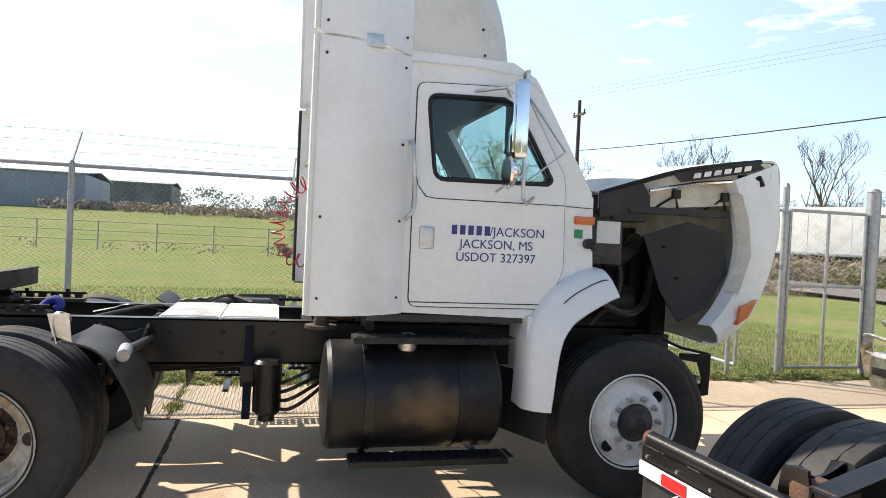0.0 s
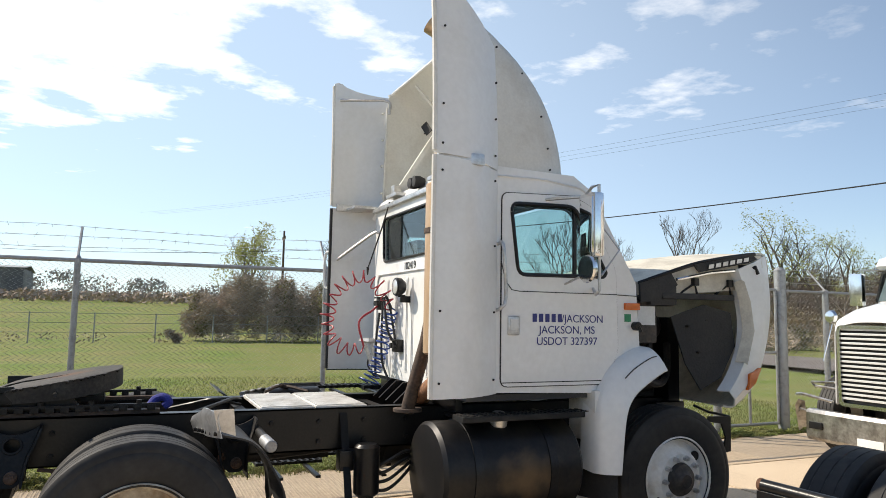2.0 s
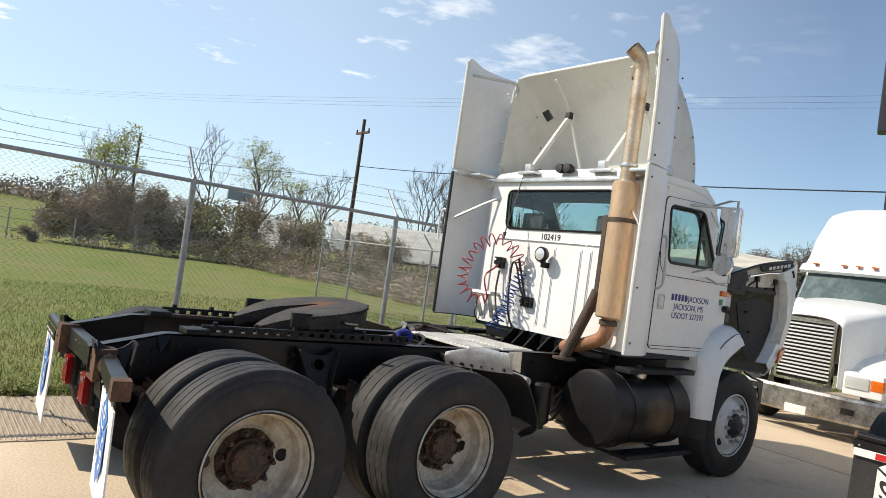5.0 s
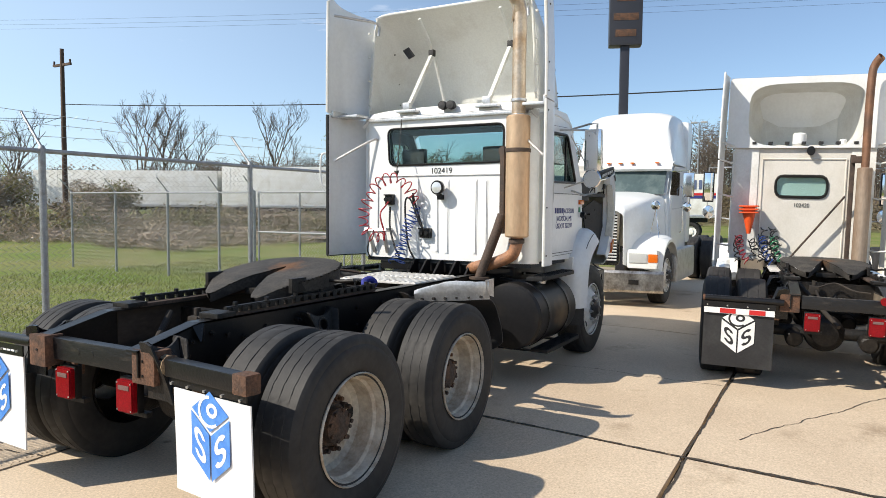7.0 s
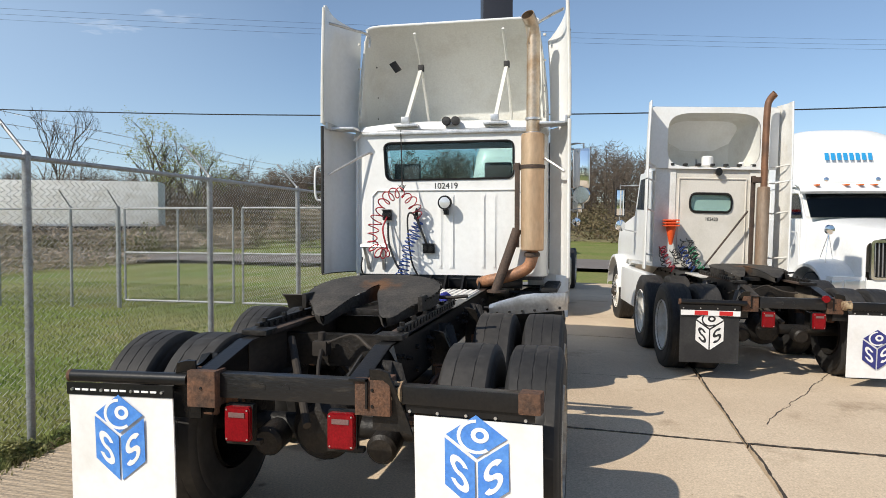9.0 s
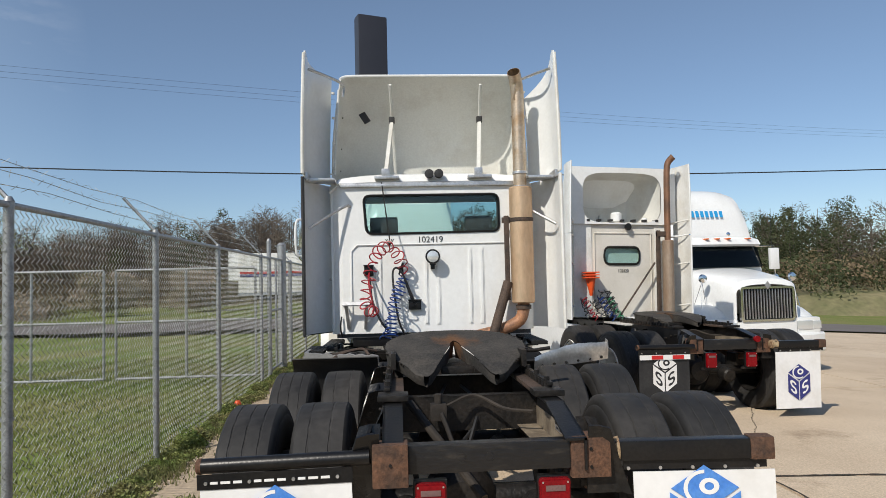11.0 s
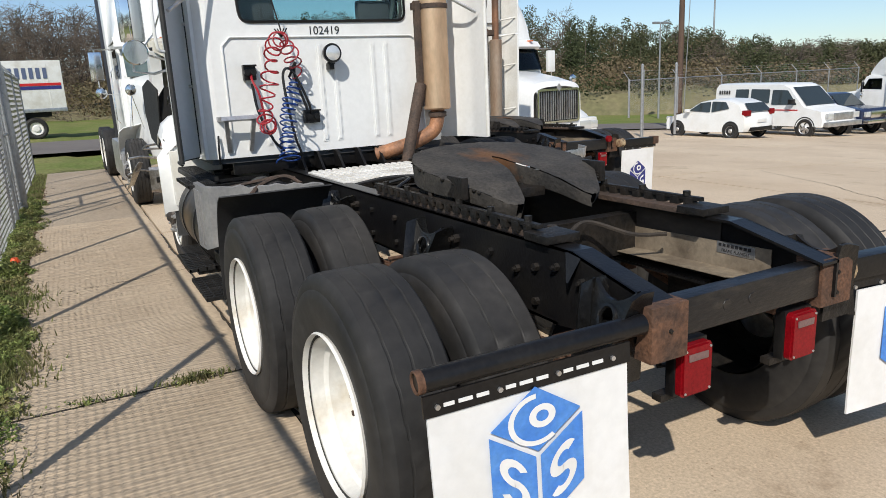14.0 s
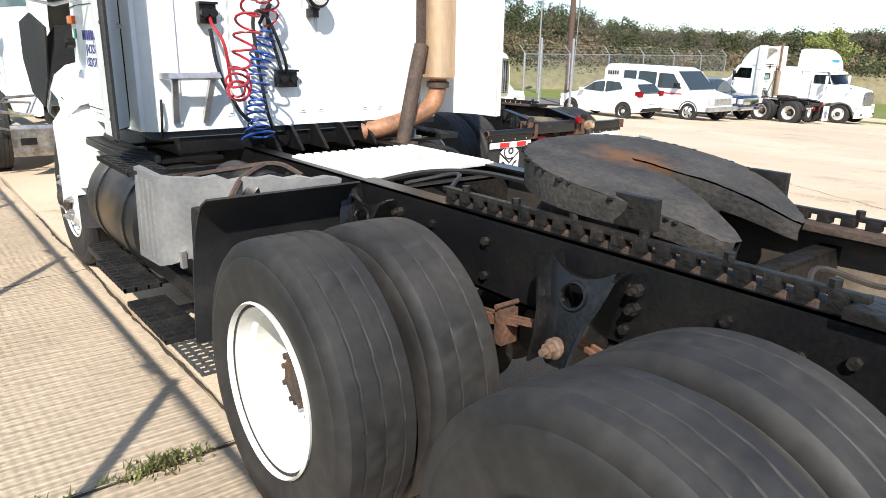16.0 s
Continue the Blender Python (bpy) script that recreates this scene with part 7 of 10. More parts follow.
        o = 0.0 if s < 0 else 0.20
        sheet(bm, [(5.66, s * (0.86 + o), 1.62), (5.95, s * (0.90 + o), 1.72), (6.20, s * (0.93 + o), 1.66), (6.24, s * (0.93 + o), 1.40), (6.10, s * (0.92 + o), 1.16), (5.93, s * (0.88 + o), 1.06), (5.80, s * (0.86 + o), 1.26)], thick=(0, s * 0.012, 0))
        if o:
            # its return towards the engine
            sheet(bm, [(5.70, 0.62, 1.66), (5.70, 1.0, 1.64), (5.68, 1.06, 1.56), (5.80, 1.07, 1.26), (5.86, 0.98, 1.10), (5.80, 0.62, 1.06)], thick=(0.012, 0, 0))
        sp = part("splash_panel", bm, DARK_PANEL, truck)
        for q in ((5.80, 1.55), (5.90, 1.35), (5.98, 1.60), (6.05, 1.25)) if s < 0 else ():
            bm = bmesh.new()
            cyl(bm, (q[0], s * 0.87, q[1]), (q[0], s * 0.915, q[1]), 0.010, n=8)
            part("bolt", bm, GREASE, sp)
        bm = bmesh.new()
        tube(bm, [(6.25, s * 0.98, 2.02), (6.38, s * 1.03, 2.02), (6.40, s * 1.03, 1.97)], 0.022, 8)
        part("hood_hook", bm, BLACK, cheek)
    # outer nose skin across
    bm = bmesh.new()
    o = curve_pts([(6.36, 0, 2.13), (6.54, 0, 2.13), (6.575, 0, 1.90), (6.58, 0, 1.65), (6.51, 0, 1.36), (6.38, 0, 1.10), (6.17, 0, 0.94), (6.05, 0, 0.94)], 4)
    loft(bm, [[(p.x + 0.10 * (1 - q * q), q * 0.99, p.z) for q in np.linspace(-1, 1, 13)] for p in o])
    thicken(bm, 0.014)
    hood = part("hood", bm, [CREAM], truck, "white hood tilted open, dirty cream inside")
    # top deck of the tilted hood with its slotted cowl grille
    bm = bmesh.new()
    secs = []
    for x, z in ((5.32, 1.875), (5.50, 1.93), (5.80, 2.02), (6.10, 2.075), (6.48, 2.125)):
        secs.append([(x, q * (0.90 + 0.10 * (x - 5.32)), z + 0.07 * (1 - q * q) - (0.10 if abs(q) == 1 else 0)) for q in (-1, -0.99, -0.8, -0.5, -0.2, 0, 0.2, 0.5, 0.8, 0.99, 1)])
    loft(bm, secs)
    thicken(bm, 0.012)
    part("hood_top", bm, CREAM, hood)
    bm = bmesh.new()
    sheet(bm, [(5.78, -1.012, 2.02), (6.36, -1.022, 2.128), (6.42, -1.022, 2.09), (6.30, -1.018, 2.05), (5.84, -1.008, 1.965)], thick=(0, 0.03, 0))
    part("cowl_frame", bm, DARK_PANEL, hood)
    for k in range(6):
        bm = bmesh.new()
        xk = 5.90 + k * 0.072
        zk = 2.006 + k * 0.0135
        sheet(bm, [(xk, -1.0225 - 0.0012 * k, zk - 0.016), (xk + 0.05, -1.0225 - 0.0012 * k, zk - 0.007), (xk + 0.058, -1.0225 - 0.0012 * k, zk + 0.026), (xk + 0.008, -1.0225 - 0.0012 * k, zk + 0.017)], thick=(0, -0.003, 0))
        part("slot", bm, ALU, hood)
    # black seal along the hood edge, dark sheet as the shade in the gap by the cab
    bm = bmesh.new()
    tube(bm, curve_pts([(5.31, -0.93, 1.865), (5.50, -0.955, 1.93), (5.80, -0.985, 2.025), (6.10, -1.0, 2.085), (6.40, -1.01, 2.13)], 6), 0.017, 6)
    part("hood_seal", bm, BLACK, hood)
    bm = bmesh.new()
    sheet(bm, [(5.30, -0.955, 1.86), (5.58, -0.975, 1.945), (5.64, -0.975, 1.86), (5.46, -0.96, 1.74), (5.31, -0.95, 1.72)], thick=(0, 0.02, 0))
    part("hood_gusset", bm, DARK_PANEL, hood)
    bm = bmesh.new()
    tube(bm, [(5.62, -0.985, 1.90), (5.95, -0.995, 1.965), (6.28, -1.005, 2.0)], 0.012, 6)
    part("hood_stay", bm, CHROME, hood)
    bm = bmesh.new()
    loft(bm, [[(6.20, -0.985, 1.90), (6.23, -1.02, 1.92), (6.25, -1.040, 1.91)], [(6.25, -0.985, 1.75), (6.285, -1.03, 1.75), (6.305, -1.047, 1.75)], [(6.28, -0.985, 1.52), (6.315, -1.035, 1.52), (6.335, -1.048, 1.52)], [(6.20, -0.98, 1.28), (6.235, -1.03, 1.28), (6.255, -1.045, 1.26)]])
    thicken(bm, 0.008)
    part("torn_flange", bm, CREAM, hood, "dirty cream inner flange of the hood")
    for xa in (5.70, 6.05):
        bm = bmesh.new()
        tube(bm, [(xa, -0.93, 1.80), (xa + 0.12, -0.96, 1.88), (xa + 0.14, -0.96, 1.80)], 0.010, 6)
        box(bm, xa + 0.10, xa + 0.15, -0.98, -0.94, 1.86, 1.92, 0.008)
        part("hood_prop", bm, BLACK, hood)
    bm = bmesh.new()
    box(bm, 5.50, 6.22, -0.97, -0.92, 1.755, 1.80, 0.01)
    box(bm, 5.40, 5.66, -0.95, -0.55, 1.70, 1.88, 0.04)
    part("hood_frame", bm, DARK_PANEL, hood)
    bm = bmesh.new()
    sheet(bm, [(5.55, -0.93, 1.86), (6.25, -0.96, 2.02), (6.25, -0.96, 1.84), (5.55, -0.93, 1.78)], thick=(0, 0.01, 0))
    part("hood_flange", bm, CREAM, hood)
    # engine bay
    bm = bmesh.new()
    box(bm, 5.30, 6.05, -0.32, 0.34, 0.85, 1.55, 0.03)
    box(bm, 5.35, 5.95, -0.26, 0.26, 1.55, 1.68, 0.02)
    for k in range(6):
        box(bm, 5.36 + k * 0.10, 5.43 + k * 0.10, -0.36, -0.30, 1.10, 1.45, 0.01)
    cyl(bm, (5.55, -0.45, 1.15), (5.80, -0.45, 1.15), 0.14, n=20, bevel=0.02)
    part("engine", bm, ENGINE, truck)
    bm = bmesh.new()
    box(bm, 5.96, 6.08, -0.50, 0.50, 0.80, 1.62, 0.015)
    part("radiator", bm, BLACK, truck)
    bm = bmesh.new()
    cyl(bm, (5.33, -0.80, 1.58), (5.42, -0.56, 1.62), 0.16, n=24, bevel=0.02)
    box(bm, 5.28, 5.50, -0.90, -0.60, 1.42, 1.74, 0.02)
    part("air_cleaner", bm, ENGINE, truck)
    bm = bmesh.new()
    box(bm, 5.315, 5.475, -0.908, -0.898, 1.555, 1.695)
    part("warning_label", bm, LABEL_WHITE, truck)
    bm = bmesh.new()
    tube(bm, curve_pts([(5.45, -0.66, 1.50), (5.56, -0.68, 1.46), (5.70, -0.62, 1.52), (5.82, -0.48, 1.58)], 6), 0.06, 12)
    tube(bm, curve_pts([(5.40, -0.72, 1.20), (5.62, -0.74, 1.10), (5.85, -0.60, 1.16), (5.95, -0.50, 1.40)], 6), 0.028, 8)
    tube(bm, curve_pts([(5.45, -0.60, 1.00), (5.60, -0.70, 1.25), (5.58, -0.66, 1.60)], 6), 0.018, 8)
    part("engine_hoses", bm, ENGINE, truck)
    # tow frame and bumper irons
    for s in (-1, 1):
        bm = bmesh.new()
        box(bm, 5.80, 6.09, s * 0.46, s * 0.54, 0.70, 0.93, 0.01)
        box(bm, 5.97, 6.09, s * 0.52, s * 1.00, 0.60, 0.68, 0.01)
        sheet(bm, [(6.105, s * 1.0, 0.87), (6.10, s * 1.0, 0.61), (6.03, s * 1.0, 0.61), (6.05, s * 1.0, 0.72), (6.01, s * 1.0, 0.82), (5.88, s * 1.0, 0.84), (5.88, s * 1.0, 0.88)], thick=(0, s * 0.012, 0))
        tube(bm, [(5.78, s * 0.97, 0.96), (5.90, s * 0.99, 0.91), (6.10, s * 1.0, 0.87)], 0.010, 6)
        part("bumper_iron", bm, BLACK, truck)
    bm = bmesh.new()
    box(bm, 6.02, 6.09, -0.9, 0.9, 0.54, 0.72, 0.015)
    part("front_crossbar", bm, BLACK, truck)


def main_truck():
    t = empty("day_cab_tractor", pose(0, 0, 0), "white day-cab tractor with its hood tilted open on the yard", "truck", "parked tractors")
    chassis(t, "white")
    for s in (-1, 1):
        add_tank(t, s, 3.72, 4.70)
    # the door side and the nose sit a little forward of the drawing
    def built(build):
        before = set(t.children)
        build(t)
        return [c for c in t.children if c not in before]

    for c in built(day_cab):
        if c.type == 'MESH' and max(v.co.y for v in c.data.vertices) < -0.9:
            c.location += Vector((0.03, 0, 0.022))
    fairings(t)
    exhaust(t)
    cab_back_fittings(t)
    deck_and_fittings(t)
    for c in built(front_end):
        c.location += Vector((0.045, 0, 0.045))
    return t


main_truck()
air_hoses()


FENCE_Y = 2.66
fence_run("chain_link_fence", (-12.0, FENCE_Y), (9.66, FENCE_Y), [12.0 + x for x in (-11.0, -8.4, -5.9, -3.4, -0.93, 1.40, 3.90, 6.2, 8.98)], label="galvanised chain-link fence with barbed wire along the yard edge")


# ---- the other tractors ----
CAB_PARTS = ("cab_back", "cab_body", "mirror", "muffler", "roof_clip", "roof_deflector", "roof_vent", "side_fairing", "side_window", "stay_rod", "support_post", "work_lamp", "coiled_hose", "hose", "chassis_skirt", "front_fender", "deck_plate")
B_POSE = pose(5.05, -3.53, ground_z(5.05, -3.53), 1.2, 0, 7.0)


DULL_MUFFLER = material("dull_brown_muffler", (0.34, 0.265, 0.20), 0.5, metal=0.35, vary=0.12, scale=4, bscale=40, second=(0.26, 0.17, 0.11), amount=0.6, stretch=(1, 1, 0.35))
GRILLE_BAR = material("bright_grille_bar", (0.74, 0.74, 0.73), 0.35, metal=0.35, vary=0.06, scale=8)


def flat_cab_tractor():
    """The second tractor: rear view shows a beige wall between tall white fairings with an arched deflector."""
    t = empty("tractor_with_tall_fairings", B_POSE, "white tractor with tall fairings, beige cab wall and mismatched flaps", "truck", "parked tractors")
    chassis(t, "dark", length=5.9, rims=(RIM_WHITE, RIM_WHITE), axles=(0.75, 2.06), steer=5.05, fifth=(1.5, 1.17, 4.0))
    XB = 3.55
    bm = bmesh.new()
    winb = rounded([(0.36, 2.20), (-0.36, 2.20), (-0.36, 1.93), (0.36, 1.93)], 0.11)
    sheet(bm, [(XB, 0.98, 1.10), (XB, -0.98, 1.10), (XB, -0.98, 2.60), (XB, 0.98, 2.60)], [[(XB, p.x, p.y) for p in winb]], thick=(0.04, 0, 0))
    back = part("cab_back", bm, BEIGE, t, "beige rear wall of the cab")
    for ya, yb in ((0.62, 0.98), (-0.98, -0.66)):
        bm = bmesh.new()
        box(bm, XB - 0.012, XB - 0.003, ya, yb, 1.10, 2.56, 0.003)
        part("wall_side_panel", bm, WHITE_OLD, back)
    bm = bmesh.new()
    loop = [Vector((XB - 0.004, p.x, p.y)) for p in winb]
    tube(bm, loop + [loop[0]], 0.020, 6, caps=False)
    part("window_seal", bm, BLACK, back)
    bm = bmesh.new()
    sheet(bm, [(XB + 0.012, p.x, p.y) for p in winb], thick=(0.004, 0, 0))
    part("rear_window", bm, GLASS, back)
    bm = bmesh.new()
    for k in (0.56, -0.60):
        tube(bm, [(XB - 0.004, k, 1.15), (XB - 0.004, k, 2.42)], 0.012, 6)
    tube(bm, [(XB - 0.004, 0.56, 2.42), (XB - 0.004, -0.60, 2.42)], 0.012, 6)
    part("panel_seam", bm, BEIGE, back)
    lettering("fleet_number", "102420", 0.075, Matrix.Translation((XB - 0.004, -0.02, 1.80)) @ pose(0, 0, 0, 90, 0, -90), DARK_INK, back)
    bm = bmesh.new()
    lathe(bm, [(0.0, -0.05), (0.055, -0.048), (0.06, -0.035), (0.05, 0.02), (0.0, 0.03)], (XB - 0.04, -0.10, 2.52), 'x', 22)
    part("work_lamp", bm, BLACK, t)
    bm = bmesh.new()
    cyl(bm, (XB + 0.1, 0.05, 2.60), (XB + 0.1, 0.05, 2.76), 0.10, n=20, bevel=0.02)
    cyl(bm, (XB + 0.12, -0.55, 2.60), (XB + 0.12, -0.55, 2.68), 0.05, n=14, bevel=0.01)
    part("roof_vent", bm, WHITE, t)
    # body ahead of the wall: cab, hood
    bm = bmesh.new()
    prof = [(XB + 0.04, 1.10), (XB + 0.04, 2.60), (XB + 1.05, 2.62), (XB + 1.45, 1.92), (XB + 2.9, 1.72), (XB + 3.05, 1.40), (XB + 3.05, 0.85), (XB + 2.95, 0.70), (XB + 1.9, 1.05)]
    sheet(bm, [(x, -1.0, z) for x, z in prof], thick=(0, 2.0, 0))
    bmesh.ops.bevel(bm, geom=[e for e in bm.edges if e.calc_face_angle(0) > 0.4], offset=0.07, segments=3, affect='EDGES')
    part("cab_body", bm, WHITE, t)
    for s in (1, -1):
        bm = bmesh.new()
        sheet(bm, [(XB + 0.35, s * 1.003, 2.45), (XB + 0.95, s * 1.003, 2.45), (XB + 1.20, s * 1.003, 1.98), (XB + 0.35, s * 1.003, 1.95)], thick=(0, s * 0.006, 0))
        part("side_window", bm, GLASS_DARK, t)
        # side extenders, lower and upper
        for za, zb in ((1.08, 2.38), (2.40, 3.50)):
            bm = bmesh.new()
            secs = []
            for z in np.linspace(za, zb, 5):
                lean = 0.02 * max(0, z - 2.4) ** 2
                secs.append([(3.20 + 0.42 * f, s * (1.20 - 0.10 * max(0, f - 0.4) - lean), z) for f in np.linspace(0, 1, 8)])
            loft(bm, secs)
            thicken(bm, 0.014)
            panel = part("side_fairing", bm, WHITE_OLD, t, "white side fairing")
            bm = bmesh.new()
            tube(bm, [(3.20, s * (1.20 - 0.02 * max(0, z - 2.4) ** 2), z) for z in np.linspace(za, zb, 5)], 0.016, 8)
            part("edge_bead", bm, WHITE, panel)
        for zz in (1.30, 1.95, 2.39, 2.62):
            bm = bmesh.new()
            tube(bm, [(3.24, s * 1.18, zz), (3.45, s * 1.02, zz - 0.03), (3.56, s * 0.97, zz - 0.02)], 0.012, 6)
            part("stay_rod", bm, WHITE_OLD, t)
        # chassis skirt
        bm = bmesh.new()
        box(bm, 3.3, 5.3, s * 0.95, s * 1.17, 0.42, 1.0, 0.05)
        part("chassis_skirt", bm, WHITE, t)
        bm = bmesh.new()
        secs = []
        for a in np.linspace(0.15, math.pi * 0.95, 12):
            x, z = 6.1 + 0.66 * math.cos(a), 0.52 + 0.66 * math.sin(a)
            secs.append([(x, s * 0.80, z), (x, s * 1.10, z), (x, s * 1.18, z - 0.02), (x, s * 1.18, z - 0.06)])
        loft(bm, secs)
        thicken(bm, 0.012)
        part("front_fender", bm, WHITE, t)
        # mirrors stand out beyond the fairing
        bm = bmesh.new()
        box(bm, 4.55, 4.62, s * 1.28, s * 1.47, 1.85, 2.30, 0.02)
        mir = part("mirror", bm, BLACK, t)
        bm = bmesh.new()
        box(bm, 4.542, 4.551, s * 1.30, s * 1.45, 1.87, 2.28, 0.003)
        part("mirror_glass", bm, MIRROR, mir)
        bm = bmesh.new()
        lathe(bm, [(0.0, -0.04), (0.09, -0.03), (0.10, 0.0), (0.06, 0.06), (0.0, 0.07)], (4.58, s * 1.36, 1.70), 'x', 22)
        part("convex_mirror", bm, CHROME, mir)
        bm = bmesh.new()
        tube(bm, [(4.75, s * 0.99, 2.38), (4.60, s * 1.38, 2.36), (4.60, s * 1.38, 1.65), (4.75, s * 0.99, 1.60)], 0.012, 6)
        part("mirror_bracket", bm, ALU, mir)
    # arched back panel of the deflector
    bm = bmesh.new()
    arch = []
    for a in np.linspace(0, 2 * math.pi, 41)[:-1]:
        c, s_ = math.cos(a), math.sin(a)
        arch.append((XB - 0.05, 0.80 * math.copysign(abs(c) ** 0.45, c), 2.98 + 0.40 * math.copysign(abs(s_) ** 0.45, s_)))
    outer = rounded([(1.10, 2.56), (-1.10, 2.56), (-1.10, 3.46), (1.10, 3.46)], 0.06)
    outer = [(XB - 0.05 + 0.0 * p.x, p.x, p.y + 0.05 * (1 - (p.x / 1.1) ** 2) * (1 if p.y > 3 else 0)) for p in outer]
    sheet(bm, outer, [arch], thick=(0.02, 0, 0))
    defl = part("roof_deflector", bm, WHITE, t, "white roof deflector with an arched opening")
    bm = bmesh.new()
    secs = []
    for k, (dx, sc) in enumerate(((0.0, 1.0), (0.10, 1.0), (0.35, 0.97), (0.60, 0.88), (0.80, 0.70), (0.88, 0.40), (0.90, 0.02))):
        secs.append([(XB - 0.05 + dx, p[1] * sc, 2.58 + (p[2] - 2.58) * (0.25 + 0.75 * sc)) for p in arch + arch[:1]])
    loft(bm, secs)
    part("deflector_shell", bm, INNER, defl)
    bm = bmesh.new()
    loft(bm, [[(XB - 0.03 + dx, q * 1.08 * (1 - 0.25 * dx), 3.47 - 0.75 * dx ** 2.2) for q in np.linspace(-1, 1, 9)] for dx in np.linspace(0, 1.0, 8)])
    for s in (1, -1):
        loft(bm, [[(XB - 0.03 + dx, s * 1.08 * (1 - 0.25 * dx), 2.6 + (0.87 - 0.75 * dx ** 2.2) * u) for u in np.linspace(0, 1, 5)] for dx in np.linspace(0, 1.0, 8)])
    bmesh.ops.remove_doubles(bm, verts=bm.verts, dist=0.001)
    part("deflector_skin", bm, WHITE, defl)
    for y in np.linspace(-0.7, 0.7, 7):
        bm = bmesh.new()
        box(bm, XB - 0.06, XB + 0.04, y - 0.03, y + 0.03, 2.605, 2.64, 0.006)
        part("roof_clip", bm, DARK_PANEL, t)
    # exhaust stack
    bm = bmesh.new()
    cyl(bm, (3.32, -0.80, 1.12), (3.32, -0.80, 2.30), 0.10, n=26, bevel=0.012)
    muf = part("muffler", bm, DULL_MUFFLER, t, "brown heat-stained muffler")
    bm = bmesh.new()
    tube(bm, curve_pts([(3.32, -0.80, 2.28), (3.32, -0.80, 3.0), (3.32, -0.81, 3.42), (3.31, -0.84, 3.54), (3.25, -0.90, 3.62)], 7), 0.055, 18, caps=False)
    thicken(bm, 0.004)
    part("stack_pipe", bm, RUSTY_PIPE, muf)
    bm = bmesh.new()
    box(bm, 3.36, 3.42, -0.68, -0.62, 0.95, 2.46, 0.006)
    box(bm, 3.30, 3.42, -0.80, -0.62, 2.36, 2.44, 0.006)
    part("support_post", bm, RUST_DARK, t)
    bm = bmesh.new()
    tube(bm, [(3.40, -0.58, 1.95), (3.42, 0.15, 1.10)], 0.016, 6)
    part("stay_rod", bm, RUST_DARK, t)
    # deck, couplings
    bm = bmesh.new()
    box(bm, 2.75, 3.5, -0.42, 0.42, 1.01, 1.035, 0.004)
    part("deck_plate", bm, TREAD_WHITE, t)
    bm = bmesh.new()
    rng = random.Random(8)
    for k in range(8):
        y = rng.uniform(0.25, 0.85)
        tube(bm, coil([(3.45, y, 1.45 + rng.uniform(-.1, .1)), (3.30, y + rng.uniform(-.1, .1), 1.25), (3.25, y, 1.08)], 0.045, 5, 0.006, 10), 0.008, 5)
    part("hose_bundle", bm, BLACK_HOSE, t)
    for mat, y0 in ((RED_HOSE, 0.86), (BLUE_HOSE, 0.52), (GREEN, 0.36)):
        bm = bmesh.new()
        tube(bm, coil([(3.42, y0, 1.42), (3.26, y0 - 0.05, 1.22), (3.22, y0 - 0.15, 1.08)], 0.05, 6, 0.006, 10), 0.008, 5)
        part("coiled_hose", bm, mat, t)
    # steel work lamp hooks and clearance lamp on the tail
    bm = bmesh.new()
    cyl(bm, (-0.015, -0.33, 0.93), (0.02, -0.33, 0.93), 0.038, n=16)
    part("round_reflector", bm, RED_LENS, t)
    return t


RUSTY_PIPE = material("brown_rusty_pipe", (0.25, 0.125, 0.07), 0.6, metal=0.35, vary=0.15, scale=5, bscale=40, second=(0.13, 0.075, 0.05), amount=0.7)


def traffic_cones(x, y, z):
    """A stack of orange cones hung upside down from the cab wall."""
    c = empty("traffic_cones", pose(x, y, z + 0.10) @ Matrix.Scale(0.72, 4), "stack of orange plastic traffic cones upside down by the cab wall", "traffic cone")
    for k in range(3):
        bm = bmesh.new()
        zb = 0.30 + k * 0.055
        lathe(bm, [(0.03, zb - 0.36), (0.035, zb - 0.34), (0.105, zb), (0.11, zb)], (0, 0, 0), 'z', 20)
        box(bm, -0.15, 0.15, -0.15, 0.15, zb, zb + 0.025, 0.008)
        part("cone", bm, ORANGE, c)
    return c


TRUCK_B = flat_cab_tractor()
for ob in TRUCK_B.children:
    if ob.name.split(".")[0] in CAB_PARTS:
        ob.matrix_basis = Matrix.Translation((-1.06, 0.19, 0.03)) @ Matrix.Diagonal((1.0, 0.80, 0.965, 1.0)) @ ob.matrix_basis
traffic_cones(*(B_POSE @ Vector((2.34, 0.76, 1.36))))


